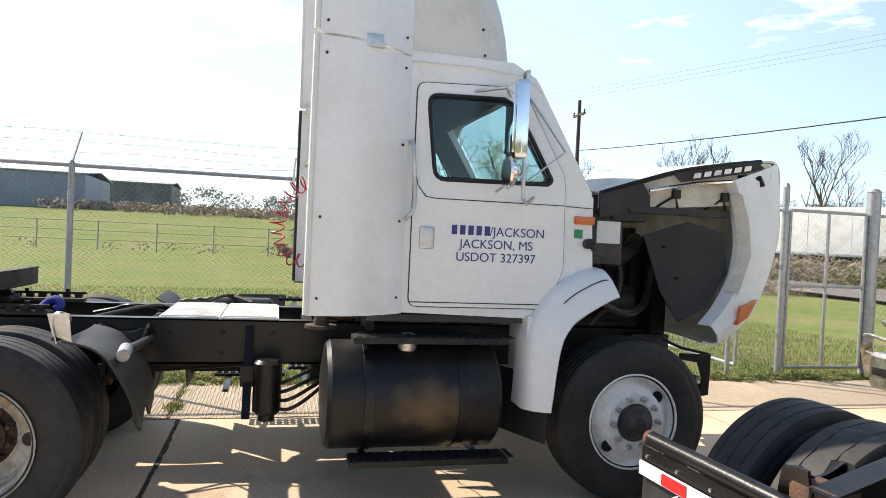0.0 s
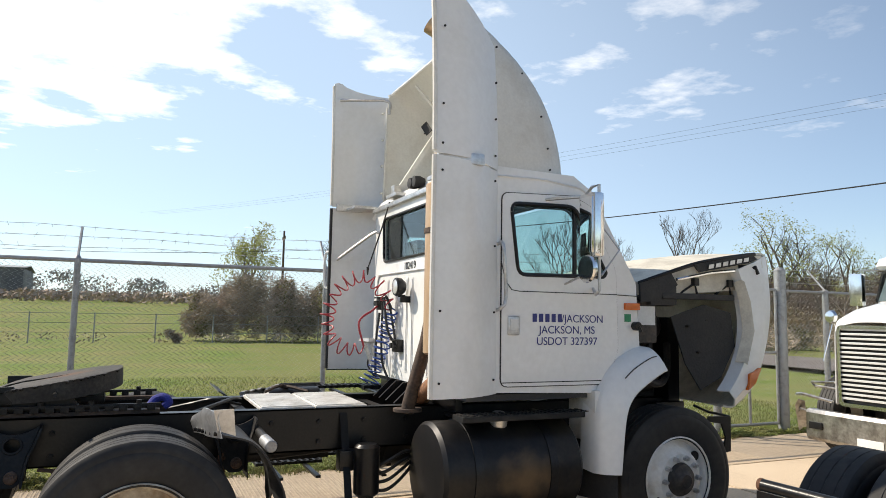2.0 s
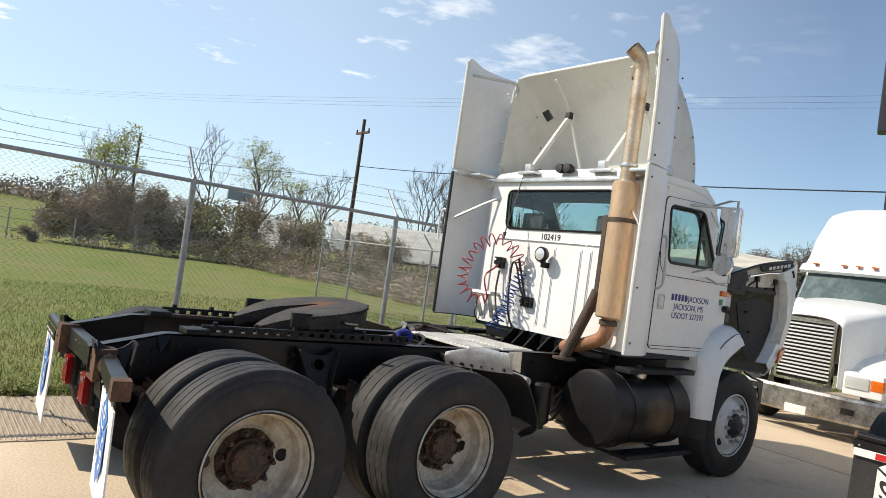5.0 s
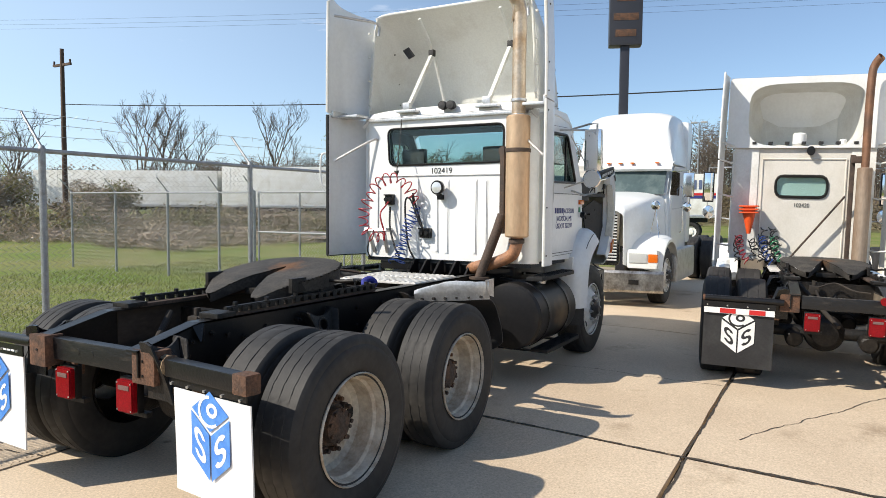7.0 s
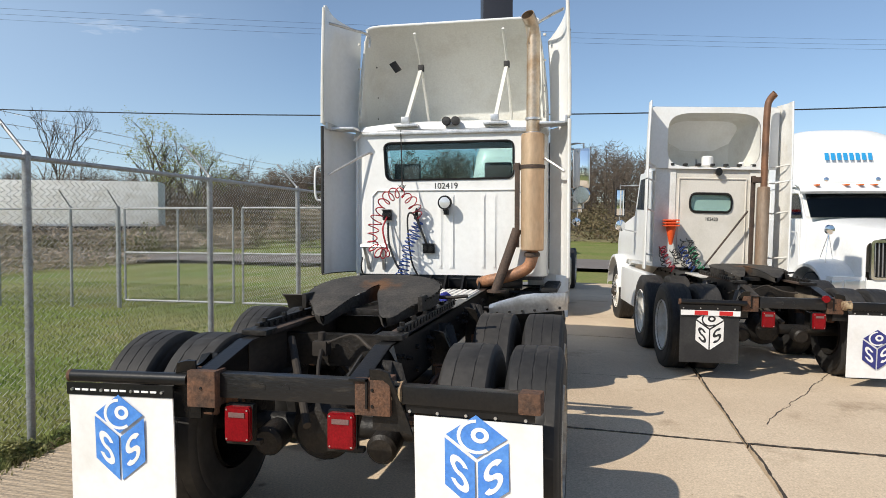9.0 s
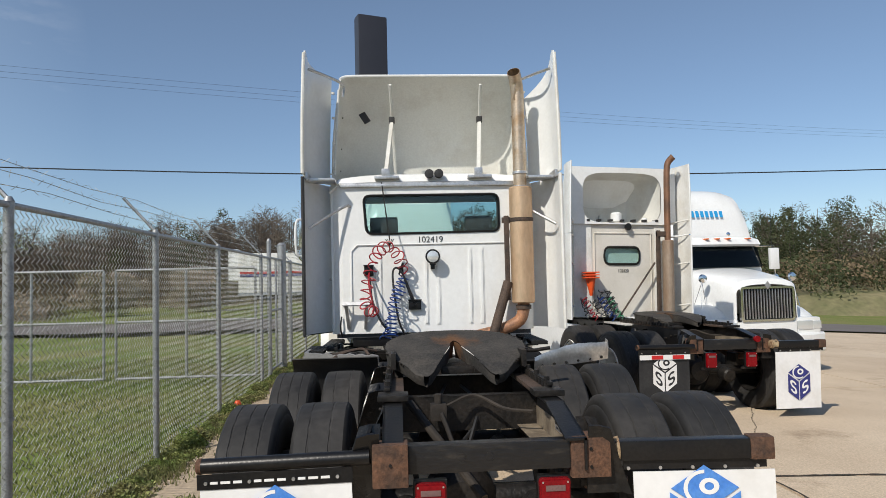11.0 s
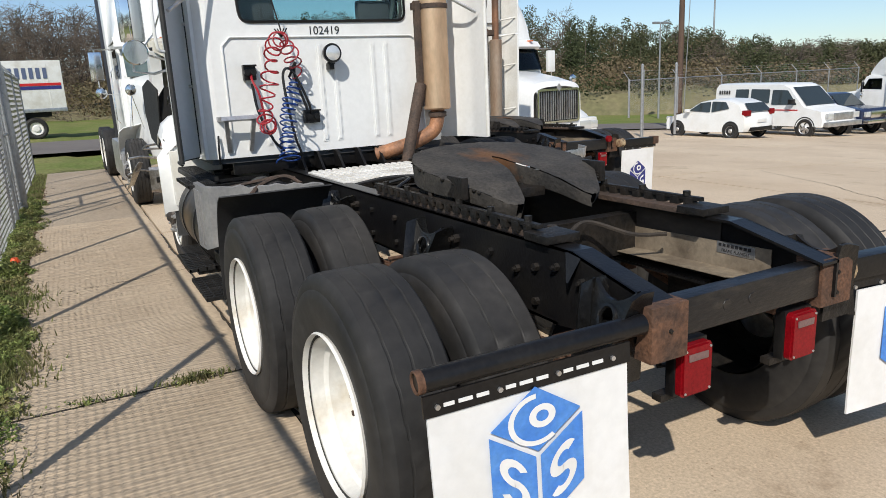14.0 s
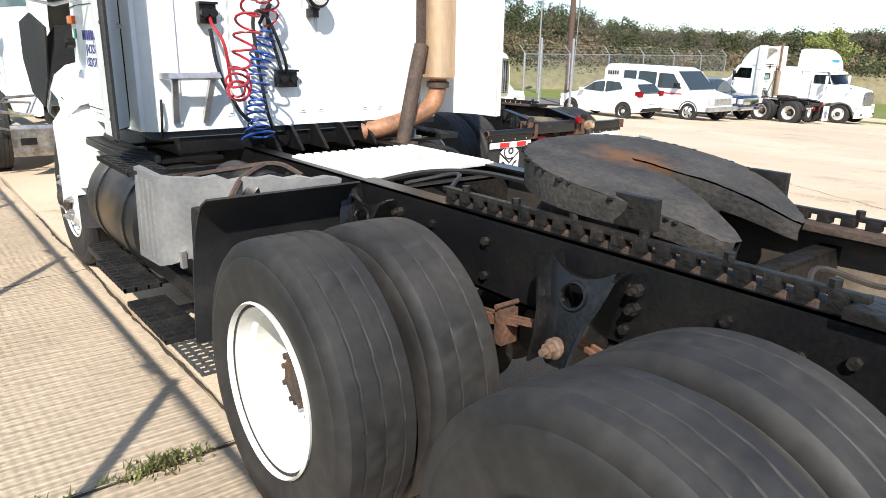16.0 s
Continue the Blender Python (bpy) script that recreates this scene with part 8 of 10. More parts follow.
def conventional(name, label, front_x, y0, kind, turn=0.0):
    """A bonneted tractor that faces -x in the world. Local: nose at x = 0, body towards +x, y across."""
    t = empty(name, pose(front_x, y0, ground_z(front_x, y0), 0, 0, turn), label, "truck", "parked tractors")
    chrome_bumper = kind == "chrome"
    # bumper: a shallow channel wrapped round the corners
    bm = bmesh.new()
    outline = [(0.16 * abs(q) ** 3.2, q * 1.21) for q in np.linspace(-1, 0.74 if chrome_bumper else 1, 17)]
    z0, z1 = (0.26, 0.62) if chrome_bumper else (0.34, 0.70)
    loft(bm, [[(x + 0.03, y, z0) for x, y in outline], [(x, y, z0 + 0.04) for x, y in outline], [(x, y, z1 - 0.04) for x, y in outline], [(x + 0.03, y, z1) for x, y in outline], [(x + 0.12, y * 0.98, z1) for x, y in outline]])
    thicken(bm, 0.012)
    bumper = part("bumper", bm, OLD_CHROME if chrome_bumper else WHITE, t, "scuffed chrome bumper" if chrome_bumper else "")
    for q in ((-0.72, 0.18), (0.72, 0.18), (0.0, 0.22)):
        bm = bmesh.new()
        box(bm, 0.002, 0.02, q[0] - q[1] / 2, q[0] + q[1] / 2, z0 + 0.14, z0 + 0.22, 0.006)
        part("bumper_opening", bm, BLACK, bumper)
    bm = bmesh.new()
    box(bm, -0.012, -0.004, -0.16, 0.16, z0 + 0.0, z0 + 0.12, 0.004)
    part("plate", bm, LABEL_WHITE, bumper)
    # hood
    gw = 0.43 if chrome_bumper else 0.54
    gz = 0.70 if chrome_bumper else 0.93
    top = 1.76 if chrome_bumper else 1.70
    bm = bmesh.new()
    secs = []
    for x, hw, zt, zl in ((0.10, gw + 0.06, top - 0.10, 0.72), (0.16, gw + 0.09, top, 0.70), (0.60, max(0.70, gw + 0.16), top + 0.10, 0.72), (1.20, 0.80, top + 0.20, 0.80), (1.60, 0.90, top + 0.24, 0.90)):
        row = []
        for q in np.linspace(-1, 1, 21):
            a = abs(q)
            if a > 0.7:
                f = (a - 0.7) / 0.3
                y, z = hw * (1.0 + 0.03 * f), zt - 0.16 - (zt - 0.16 - zl) * f
            else:
                f = a / 0.7
                y, z = hw * math.sin(f * math.pi / 2) ** 0.9, zt - 0.16 * (1 - math.cos(f * math.pi / 2)) ** 1.2
            row.append((x, math.copysign(y, q), z))
        secs.append(row)
    loft(bm, secs)
    thicken(bm, 0.012)
    hood = part("hood", bm, WHITE, t)
    # grille with bars
    bm = bmesh.new()
    g = rounded([(-gw, gz), (gw, gz), (gw, top - 0.14), (-gw, top - 0.14)], 0.07)
    g2 = rounded([(-gw + 0.04, gz + 0.04), (gw - 0.04, gz + 0.04), (gw - 0.04, top - 0.18), (-gw + 0.04, top - 0.18)], 0.05)
    sheet(bm, [(0.06, p.x, p.y) for p in g], [[(0.06, p.x, p.y) for p in g2]], thick=(0.07, 0, 0))
    grille = part("grille_frame", bm, CHROME if chrome_bumper else CHROME, t)
    bm = bmesh.new()
    sheet(bm, [(0.12, p.x, p.y) for p in g2], thick=(0.01, 0, 0))
    part("radiator_screen", bm, BLACK, grille)
    if chrome_bumper:
        for z in np.arange(0.78, top - 0.20, 0.052):
            bm = bmesh.new()
            box(bm, 0.075, 0.115, -gw + 0.04, gw - 0.04, z, z + 0.024, 0.004)
            part("grille_bar", bm, GRILLE_BAR, grille)
    else:
        bm = bmesh.new()
        box(bm, 0.085, 0.13, -gw - 0.04, gw + 0.04, 0.66, gz - 0.004, 0.012)
        part("lower_panel", bm, WHITE, t)
        for y in np.linspace(-gw + 0.07, gw - 0.07, 17):
            bm = bmesh.new()
            box(bm, 0.085, 0.11, y - 0.007, y + 0.007, gz + 0.05, top - 0.19, 0.003)
            part("grille_bar", bm, ALU, grille)
        bm = bmesh.new()
        sheet(bm, [(0.05, 0.0, top - 0.05), (0.05, 0.06, top - 0.12), (0.05, 0.0, top - 0.20), (0.05, -0.06, top - 0.12)], thick=(0.012, 0, 0))
        part("emblem", bm, ALU, grille)
    for s in (1, -1):
        # fender with lamp; the sleeper tractor has lost the one beside the fence
        torn = chrome_bumper and s > 0
        bm = bmesh.new()
        secs = []
        for a in np.linspace(1.9 if torn else 0.06, math.pi * 0.92, 15):
            x, z = 0.92 - 0.70 * math.cos(a) * (1.0 if a > 1.2 else 1.0), 0.52 + 0.66 * math.sin(a) ** 0.8
            secs.append([(x, s * 0.52, z + 0.10), (x, s * 0.78, z + 0.07), (x, s * 1.08, z + 0.02), (x, s * 1.17, z - 0.04), (x, s * 1.17, z - 0.09)])
        loft(bm, secs)
        thicken(bm, 0.012)
        fen = part("front_fender", bm, WHITE, t)
        if torn:
            bm = bmesh.new()
            tube(bm, [(0.24, 0.50, 0.92), (0.16, 0.56, 0.95), (0.16, 0.88, 0.93), (0.26, 0.92, 0.88), (0.30, 0.60, 0.86)], 0.016, 6)
            part("lamp_frame", bm, OLD_CHROME, t)
        else:
            bm = bmesh.new()
            box(bm, 0.12, 0.34, s * 0.56, s * 1.10, 0.66, 0.98, 0.05)
            part("lamp_housing", bm, WHITE, fen)
            bm = bmesh.new()
            box(bm, 0.10, 0.125, s * 0.60, s * 0.92, 0.76, 0.92, 0.01)
            part("headlight", bm, LENS, t)
            bm = bmesh.new()
            box(bm, 0.11, 0.20, s * 0.94, s * 1.105, 0.77, 0.91, 0.012)
            part("turn_signal", bm, ORANGE_LENS if chrome_bumper else LENS, t)
        steer_wheel(t, pose(0.95, s * 1.10, 0.50, 0, 10, 0 if s > 0 else 180), 0.50, RIM_WHITE)
        # cab side, door window, mirror
        bm = bmesh.new()
        box(bm, 1.66, 3.1, s * 0.985, s * 1.0, 0.80, 1.90, 0.006)
        part("door_panel", bm, WHITE, t)
        bm = bmesh.new()
        w = rounded([(1.72, 2.36), (2.42, 2.36), (2.42, 1.92), (1.55, 1.92)], 0.05)
        sheet(bm, [(p.x, s * 0.985, p.y) for p in w], thick=(0, s * 0.008, 0))
        part("side_window", bm, GLASS_DARK, t)
        bm = bmesh.new()
        tube(bm, [(2.50, s * 1.0, 2.10), (2.50, s * 1.05, 2.05), (2.50, s * 1.05, 1.25), (2.50, s * 1.0, 1.20)], 0.013, 6)
        part("grab_rail", bm, CHROME, t)
        bm = bmesh.new()
        box(bm, 1.60, 1.68, s * 1.22, s * 1.42, 1.88, 2.32, 0.025)
        mir = part("mirror", bm, CHROME if chrome_bumper else WHITE, t)
        bm = bmesh.new()
        tube(bm, [(1.75, s * 0.98, 2.36), (1.62, s * 1.32, 2.36), (1.62, s * 1.32, 1.70), (1.75, s * 0.98, 1.66)], 0.013, 6)
        lathe(bm, [(0.0, -0.05), (0.07, -0.04), (0.09, 0.0), (0.08, 0.03), (0.0, 0.03)], (1.60, s * 1.30, 1.70), 'x', 20)
        part("mirror_bracket", bm, CHROME, mir)
        # hood mirror on its tripod
        bm = bmesh.new()
        lathe(bm, [(0.0, -0.05), (0.07, -0.04), (0.085, 0.0), (0.05, 0.04), (0.0, 0.05)], (0.62, s * 0.93, 1.72), 'x', 20)
        for q in ((0.75, 0.80, 1.15), (0.55, 1.02, 1.17), (0.95, 0.95, 1.17)):
            tube(bm, [(0.64, s * 0.93, 1.66), (q[0], s * q[1], q[2])], 0.006, 5)
        part("fender_mirror", bm, CHROME, t)
        # tank, steps, skirt
        bm = bmesh.new()
        box(bm, 1.55, 3.4, s * 0.98, s * 1.16, 0.32, 0.92, 0.05)
        part("chassis_skirt", bm, WHITE if not chrome_bumper else ALU, t)
    # cab shell with screen
    bm = bmesh.new()
    prof = [(1.60, 0.95), (1.52, 1.90), (1.80, 2.42), (1.95, 2.52), (3.1, 2.55), (3.1, 0.95)]
    sheet(bm, [(x, -0.985, z) for x, z in prof], thick=(0, 1.97, 0))
    bmesh.ops.bevel(bm, geom=[e for e in bm.edges if e.calc_face_angle(0) > 0.4], offset=0.06, segments=3, affect='EDGES')
    part("cab_body", bm, WHITE, t)
    bm = bmesh.new()
    secs = []
    for x, z in ((1.515, 1.93), (1.775, 2.38)):
        secs.append([(x - 0.05 - 0.10 * (1 - q * q), q * 0.88, z) for q in np.linspace(-1, 1, 13)])
    loft(bm, secs)
    thicken(bm, 0.01)
    part("windscreen", bm, GLASS_DARK if not chrome_bumper else SCREEN, t)
    bm = bmesh.new()
    secs = [[(x - 0.11 * (1 - q * q), q * 1.0, z) for q in np.linspace(-1, 1, 13)] for x, z in ((1.66, 2.36), (1.60, 2.40), (1.68, 2.50), (1.90, 2.56))]
    loft(bm, secs)
    thicken(bm, 0.02)
    visor = part("sun_visor", bm, WHITE, t)
    for y in (-0.72, -0.24, 0.0, 0.24, 0.72):
        bm = bmesh.new()
        box(bm, 1.60 - 0.10 * (1 - y * y), 1.68, y - 0.035, y + 0.035, 2.50, 2.527, 0.008)
        part("marker_lamp", bm, ORANGE_LENS, visor)
    # roof fairing and sleeper
    bm = bmesh.new()
    secs = []
    H = 3.56 if chrome_bumper else 3.62
    for f in np.linspace(0, 1, 10):
        x = (1.78 if chrome_bumper else 1.85) + 1.5 * f ** 1.6
        zt = 2.54 + (H - 2.54) * (math.sin(min(1.0, f / 0.66) * math.pi / 2) ** 0.62)
        row = []
        for q in np.linspace(-1, 1, 19):
            a = abs(q)
            if a > 0.72:
                u = (a - 0.72) / 0.28
                y, z = 0.99 - 0.10 * (1 - u), zt - 0.12 - (zt - 0.12 - 2.50) * u
            else:
                u = a / 0.72
                y, z = 0.89 * u, zt - 0.12 * u ** 4
            row.append((x, math.copysign(y, q), z))
        secs.append(row)
    loft(bm, secs)
    thicken(bm, 0.015)
    fair = part("roof_fairing", bm, WHITE, t, "white roof fairing")
    if kind != "chrome":
        bm = bmesh.new()
        bars(bm, 8, 0.86, 0.14, Matrix.Translation((1.855, 0.05, 2.98)) @ pose(0, 0, 0, 90, 0, -90) @ pose(0, 0, 0, -17, 0, 0), gap=0.34)
        part("name_bars", bm, TEAL, fair, "light blue bars in place of a name")
    bm = bmesh.new()
    box(bm, 3.1, 3.55 if chrome_bumper else 4.6, -1.02, 1.02, 0.98, 3.42 if chrome_bumper else 2.7, 0.08)
    part("sleeper", bm, WHITE, t)
    bm = bmesh.new()
    for y in (-0.75, 0.75):
        lathe(bm, [(0.0, -0.10), (0.05, -0.09), (0.06, -0.03), (0.03, 0.10), (0.0, 0.11)], (1.95, y * 0.6, 2.62), 'x', 16)
    part("air_horn", bm, CHROME, t)
    # running gear behind
    for s in (1, -1):
        bm = bmesh.new()
        box(bm, 0.6, 7.2, s * 0.34, s * 0.43, 0.74, 1.0, 0.008)
        part("frame_rail", bm, BLACK, t)
        for xa in (5.95, 7.25):
            dual_wheel(t, pose(xa, s * 1.20, 0.50, 0, 10, 0 if s > 0 else 180), 0.50, RIM_WHITE)
    bm = bmesh.new()
    for k in range(2):
        tube(bm, [(1.72, -0.30 + 0.55 * k, 1.935), (1.60, -0.15 + 0.5 * k, 2.04)], 0.008, 5)
    part("wiper", bm, BLACK, t)
    bm = bmesh.new()
    tube(bm, [(1.70, -1.32, 2.35), (1.74, -1.36, 3.15)], 0.005, 5)
    part("aerial", bm, BLACK, t)
    return t


OLD_CHROME = material("scuffed_chrome", (0.55, 0.54, 0.52), 0.28, metal=0.9, vary=0.2, scale=5, bscale=30, second=(0.22, 0.20, 0.18), amount=0.7, bump=0.1)
SCREEN = material("tinted_screen", (0.07, 0.10, 0.10), 0.06, vary=0.1, scale=2, bscale=10, second=(0.16, 0.20, 0.19), amount=0.5)

TRUCK_C = conventional("sleeper_tractor", "white bonneted sleeper tractor with a scuffed chrome bumper", 9.32, 0.08, "chrome", 0.2)
TRUCK_C.scale = (1.0, 0.93, 1.0)
TRUCK_D = conventional("bonneted_tractor", "white bonneted tractor with a tall lettered roof fairing", 9.1, -6.28, "plain", 7.0)


def bent_bumper_end():
    # torn corner of the chrome bumper hanging on the fence side
    bm = bmesh.new()
    secs = [[(0.12 + 0.24 * u, 0.96 + 0.16 * u, 0.70 - 0.34 * u), (0.08 + 0.24 * u, 1.02 + 0.14 * u, 0.72 - 0.36 * u), (0.10 + 0.22 * u, 1.09 + 0.14 * u, 0.64 - 0.34 * u)] for u in np.linspace(0, 1, 6)]
    loft(bm, secs)
    thicken(bm, 0.01)
    part("torn_bumper_end", bm, OLD_CHROME, TRUCK_C)
    bm = bmesh.new()
    tube(bm, [(0.17, 0.60, 0.72), (0.12, 0.98, 0.78), (0.20, 1.14, 0.76)], 0.02, 6)
    tube(bm, [(0.17, 0.60, 0.50), (0.12, 1.02, 0.60), (0.24, 1.18, 0.52)], 0.016, 6)
    part("bent_bracket", bm, OLD_CHROME, TRUCK_C)


bent_bumper_end()
# two more tractors across the yard
copy_thing(TRUCK_B, pose(14.2, -31.2, ground_z(0, -31.2)))
copy_thing(TRUCK_D, pose(14.0, -36.4, ground_z(0, -36.4)))


# ---- gate and further fences ----
def pipe_gate(name, a, b, h, label):
    a, b = Vector((*a, 0)), Vector((*b, 0))
    d = (b - a).normalized()
    g = empty(name, pose(0, 0, 0), label, "gate")
    up = Vector((0, 0, 1))
    for nm, p, q in (("gate_rail", a + up * 0.12, b + up * 0.12), ("gate_rail", a + up * h, b + up * h), ("gate_rail", a + up * h * 0.55, b + up * h * 0.55),
                     ("gate_stile", a + up * 0.12, a + up * h), ("gate_stile", b + up * 0.12, b + up * h), ("gate_stile", (a + b) / 2 + up * 0.12, (a + b) / 2 + up * h)):
        bm = bmesh.new()
        cyl(bm, p, q, 0.022, n=10)
        part(nm, bm, GALV, g)
    chain_link("chain_link_mesh", (a.x, a.y), (b.x, b.y), 0.12, h, g, pitch=0.07, r=0.0025)
    return g


pipe_gate("pipe_gate", (9.80, FENCE_Y), (10.97, FENCE_Y), 2.14, "galvanised pipe gate with chain-link infill, closed")
fence_run("chain_link_fence", (11.18, FENCE_Y), (17.2, FENCE_Y), [0.91, 3.3, 5.8], label="short run of chain-link fence past the gate", fine=False, big=(0,))
pipe_gate("pipe_gate", (9.2, 5.33), (9.2, 7.70), 1.95, "wide galvanised pipe gate across the lawn")
pipe_gate("pipe_gate", (9.2, 2.80), (9.2, 5.13), 1.95, "galvanised pipe gate beside the yard fence")
fence_run("chain_link_fence", (9.2, 7.85), (9.2, 14.6), [0.0, 1.10, 2.85, 4.85, 6.7], h=1.95, label="chain-link fence with Y-shaped barbed arms past the lawn gate", fine=False, big=(0,))
fence_run("chain_link_fence", (20.6, -18.7), (22.4, -37.2), [0.0, 3.1, 6.2, 9.3, 12.4, 15.5, 18.6], h=1.35, label="chain-link fence behind the parked vehicles", fine=False, big=(0,), out=1)


def far_fence():
    f = empty("field_fence", pose(0, 0, 0), "low wire fence across the far field", "fence")
    for k in range(24):
        bm = bmesh.new()
        x = -45 + k * 3.0
        cyl(bm, (x, 36.0, -0.1), (x, 36.0, 1.55), 0.035, n=8)
        part("post", bm, GALV, f)
    bm = bmesh.new()
    for z in (1.5, 1.0, 0.5):
        cyl(bm, (-45, 36.0, z), (24, 36.0, z), 0.012, n=5)
    part("rail", bm, GALV, f)


far_fence()


def gate_post(x, y, h, r=0.05, label="tall galvanised gate post at the yard entrance"):
    bm = bmesh.new()
    cyl(bm, (x, y, -0.7), (x, y, h), r, n=16)
    cyl(bm, (x, y, h), (x, y, h + 0.05), r * 1.1, r * 0.5, n=16)
    tagged(part("gate_post", bm, GALV), label, "post", "gate posts")


gate_post(9.72, FENCE_Y, 2.43, 0.04, "slim galvanised gate post in the yard fence")
gate_post(11.08, FENCE_Y, 2.44, 0.085, "stout galvanised gate post in the yard fence")
gate_post(18.1, -17.0, 1.9)
gate_post(18.25, -17.2, 1.7, 0.035)
gate_post(17.9, -18.5, 1.9)


# ---- parked vehicles ----
def vehicle(name, label, m, prof, width, mat, wheels, wr, glass_side, screen=None, rear=None, taper=0.12, group="parked vehicles", category="car"):
    """Body from a side profile (x, z) with tumblehome; local x points to the nose."""
    v = empty(name, m, label, category, group)
    bm = bmesh.new()
    hw = width / 2
    zs = [p[1] for p in prof]
    zb = min(zs) + 0.42 * (max(zs) - min(zs))
    secs = []
    for q in np.linspace(-1, 1, 11):
        row = []
        for x, z in prof:
            k = 1.0 - taper * max(0.0, (z - zb) / (max(zs) - zb)) * 1.0
            pinch = 1.0 - 0.06 * abs(q) ** 4 * (abs(x) / max(abs(p[0]) for p in prof)) ** 4
            row.append((x * pinch, q * hw * k, z - 0.05 * abs(q) ** 6 * (1 if z > zb else 0)))
        secs.append(row + row[:1])
    loft(bm, secs)
    for row in (secs[0], secs[-1]):
        vs = [bm.verts.new(p) for p in row[:-1]]
        bm.faces.new(vs)
    bmesh.ops.remove_doubles(bm, verts=bm.verts, dist=0.0005)
    body = part("body", bm, mat, v)
    for s in (1, -1):
        for g in glass_side:
            bm = bmesh.new()
            pts = rounded(g, 0.05)
            loop = []
            for p in pts:
                k = 1.0 - taper * max(0.0, (p.y - zb) / (max(zs) - zb))
                loop.append((p.x, s * (hw * k + 0.004), p.y))
            sheet(bm, loop, thick=(0, s * 0.006, 0))
            part("side_window", bm, CAR_GLASS, body)
        for x in wheels:
            bm = bmesh.new()
            lathe(bm, [(0.0, 0.01), (wr * 0.22, 0.012), (wr * 0.30, -0.015), (wr * 0.58, -0.02), (wr * 0.64, 0.0)], (0, 0, 0), 'y', 24)
            wh = part("wheel", bm, ALU, v, m=pose(x, s * (hw + 0.014), wr, 0, 0, 0 if s > 0 else 180))
            bm = bmesh.new()
            lathe(bm, [(wr * 0.62, -0.01), (wr * 0.80, 0.012), (wr * 0.96, 0.0), (wr, -0.03), (wr, -0.17), (wr * 0.6, -0.19)], (0, 0, 0), 'y', 28)
            part("tyre", bm, RUBBER, wh)
            bm = bmesh.new()
            for k in range(5):
                a = 2 * math.pi * k / 5
                c, sn = math.cos(a), math.sin(a)
                sheet(bm, [(wr * 0.26 * c - 0.012 * sn, 0.002, wr * 0.26 * sn + 0.012 * c), (wr * 0.58 * math.cos(a + 0.35), -0.012, wr * 0.58 * math.sin(a + 0.35)), (wr * 0.58 * math.cos(a + 0.75), -0.012, wr * 0.58 * math.sin(a + 0.75))], thick=(0, -0.004, 0))
            part("wheel_slots", bm, BLACK, wh)
            bm = bmesh.new()
            arch = [(x + wr * 1.16 * math.cos(a), s * (hw + 0.003), wr + wr * 1.16 * math.sin(a)) for a in np.linspace(-0.1, math.pi + 0.1, 14)]
            tube(bm, arch, 0.018, 6)
            lathe(bm, [(0.0, 0.006), (wr * 1.15, 0.006), (wr * 1.15, -0.01)], (x, s * hw, wr), 'y', 28)
            part("wheel_arch", bm, DARK_PANEL, body)
    for nm, g in (("windscreen", screen), ("rear_window", rear)):
        if g:
            (xa, za), (xb, zb2), w0, w1 = g
            bm = bmesh.new()
            off = 0.012 if xa > xb else -0.012
            sheet(bm, [(xa + off, -w0, za), (xa + off, w0, za), (xb + off, w1, zb2), (xb + off, -w1, zb2)], thick=(off * 0.6, 0, 0.004))
            part(nm, bm, CAR_GLASS, body)
    return v, body, hw


CAR_GLASS = material("car_glass", (0.03, 0.04, 0.042), 0.06, vary=0.1, coat=0.4)


def small_things(body, items):
    for nm, mat, b, bev in items:
        bm = bmesh.new()
        box(bm, *b, bev)
        part(nm, bm, mat, body)


def hatchback():
    prof = [(1.90, 0.30), (1.93, 0.55), (1.85, 0.74), (1.45, 0.88), (0.95, 0.98), (0.25, 1.38), (-0.35, 1.475), (-1.10, 1.44), (-1.55, 1.30), (-1.82, 0.98), (-1.93, 0.80), (-1.95, 0.42), (-1.85, 0.28), (0.0, 0.22)]
    gl = [[(0.72, 1.02), (0.22, 1.32), (-0.28, 1.38), (-0.28, 0.98)], [(-0.34, 0.98), (-0.34, 1.385), (-0.95, 1.36), (-1.12, 1.12)]]
    v, b, hw = vehicle("hatchback_car", "small white hatchback with red tail lamps parked across the yard", pose(17.2, -20.0, ground_z(0, -20.0), 0, 0, 2) @ Matrix.Scale(0.97, 4), prof, 1.66, WHITE, (1.25, -1.24), 0.30, gl, ((0.98, 0.99), (0.30, 1.36), 0.66, 0.56), ((-1.86, 1.00), (-1.58, 1.30), 0.60, 0.54))
    small_things(b, [("tail_lamp", RED_LENS, (-1.90, -1.68, s * 0.55, s * 0.80, 0.86, 1.06), 0.03) for s in (1, -1)] + [("rear_plate", LABEL_WHITE, (-1.975, -1.955, -0.24, 0.24, 0.60, 0.72), 0.003), ("rear_bumper_insert", BLACK, (-1.965, -1.80, -0.60, 0.60, 0.30, 0.44), 0.02)] + [("mirror", WHITE, (0.62, 0.78, s * 0.84, s * 1.0, 0.98, 1.10), 0.03) for s in (1, -1)] + [("headlight", LENS, (1.60, 1.86, s * 0.55, s * 0.80, 0.66, 0.80), 0.03) for s in (1, -1)])


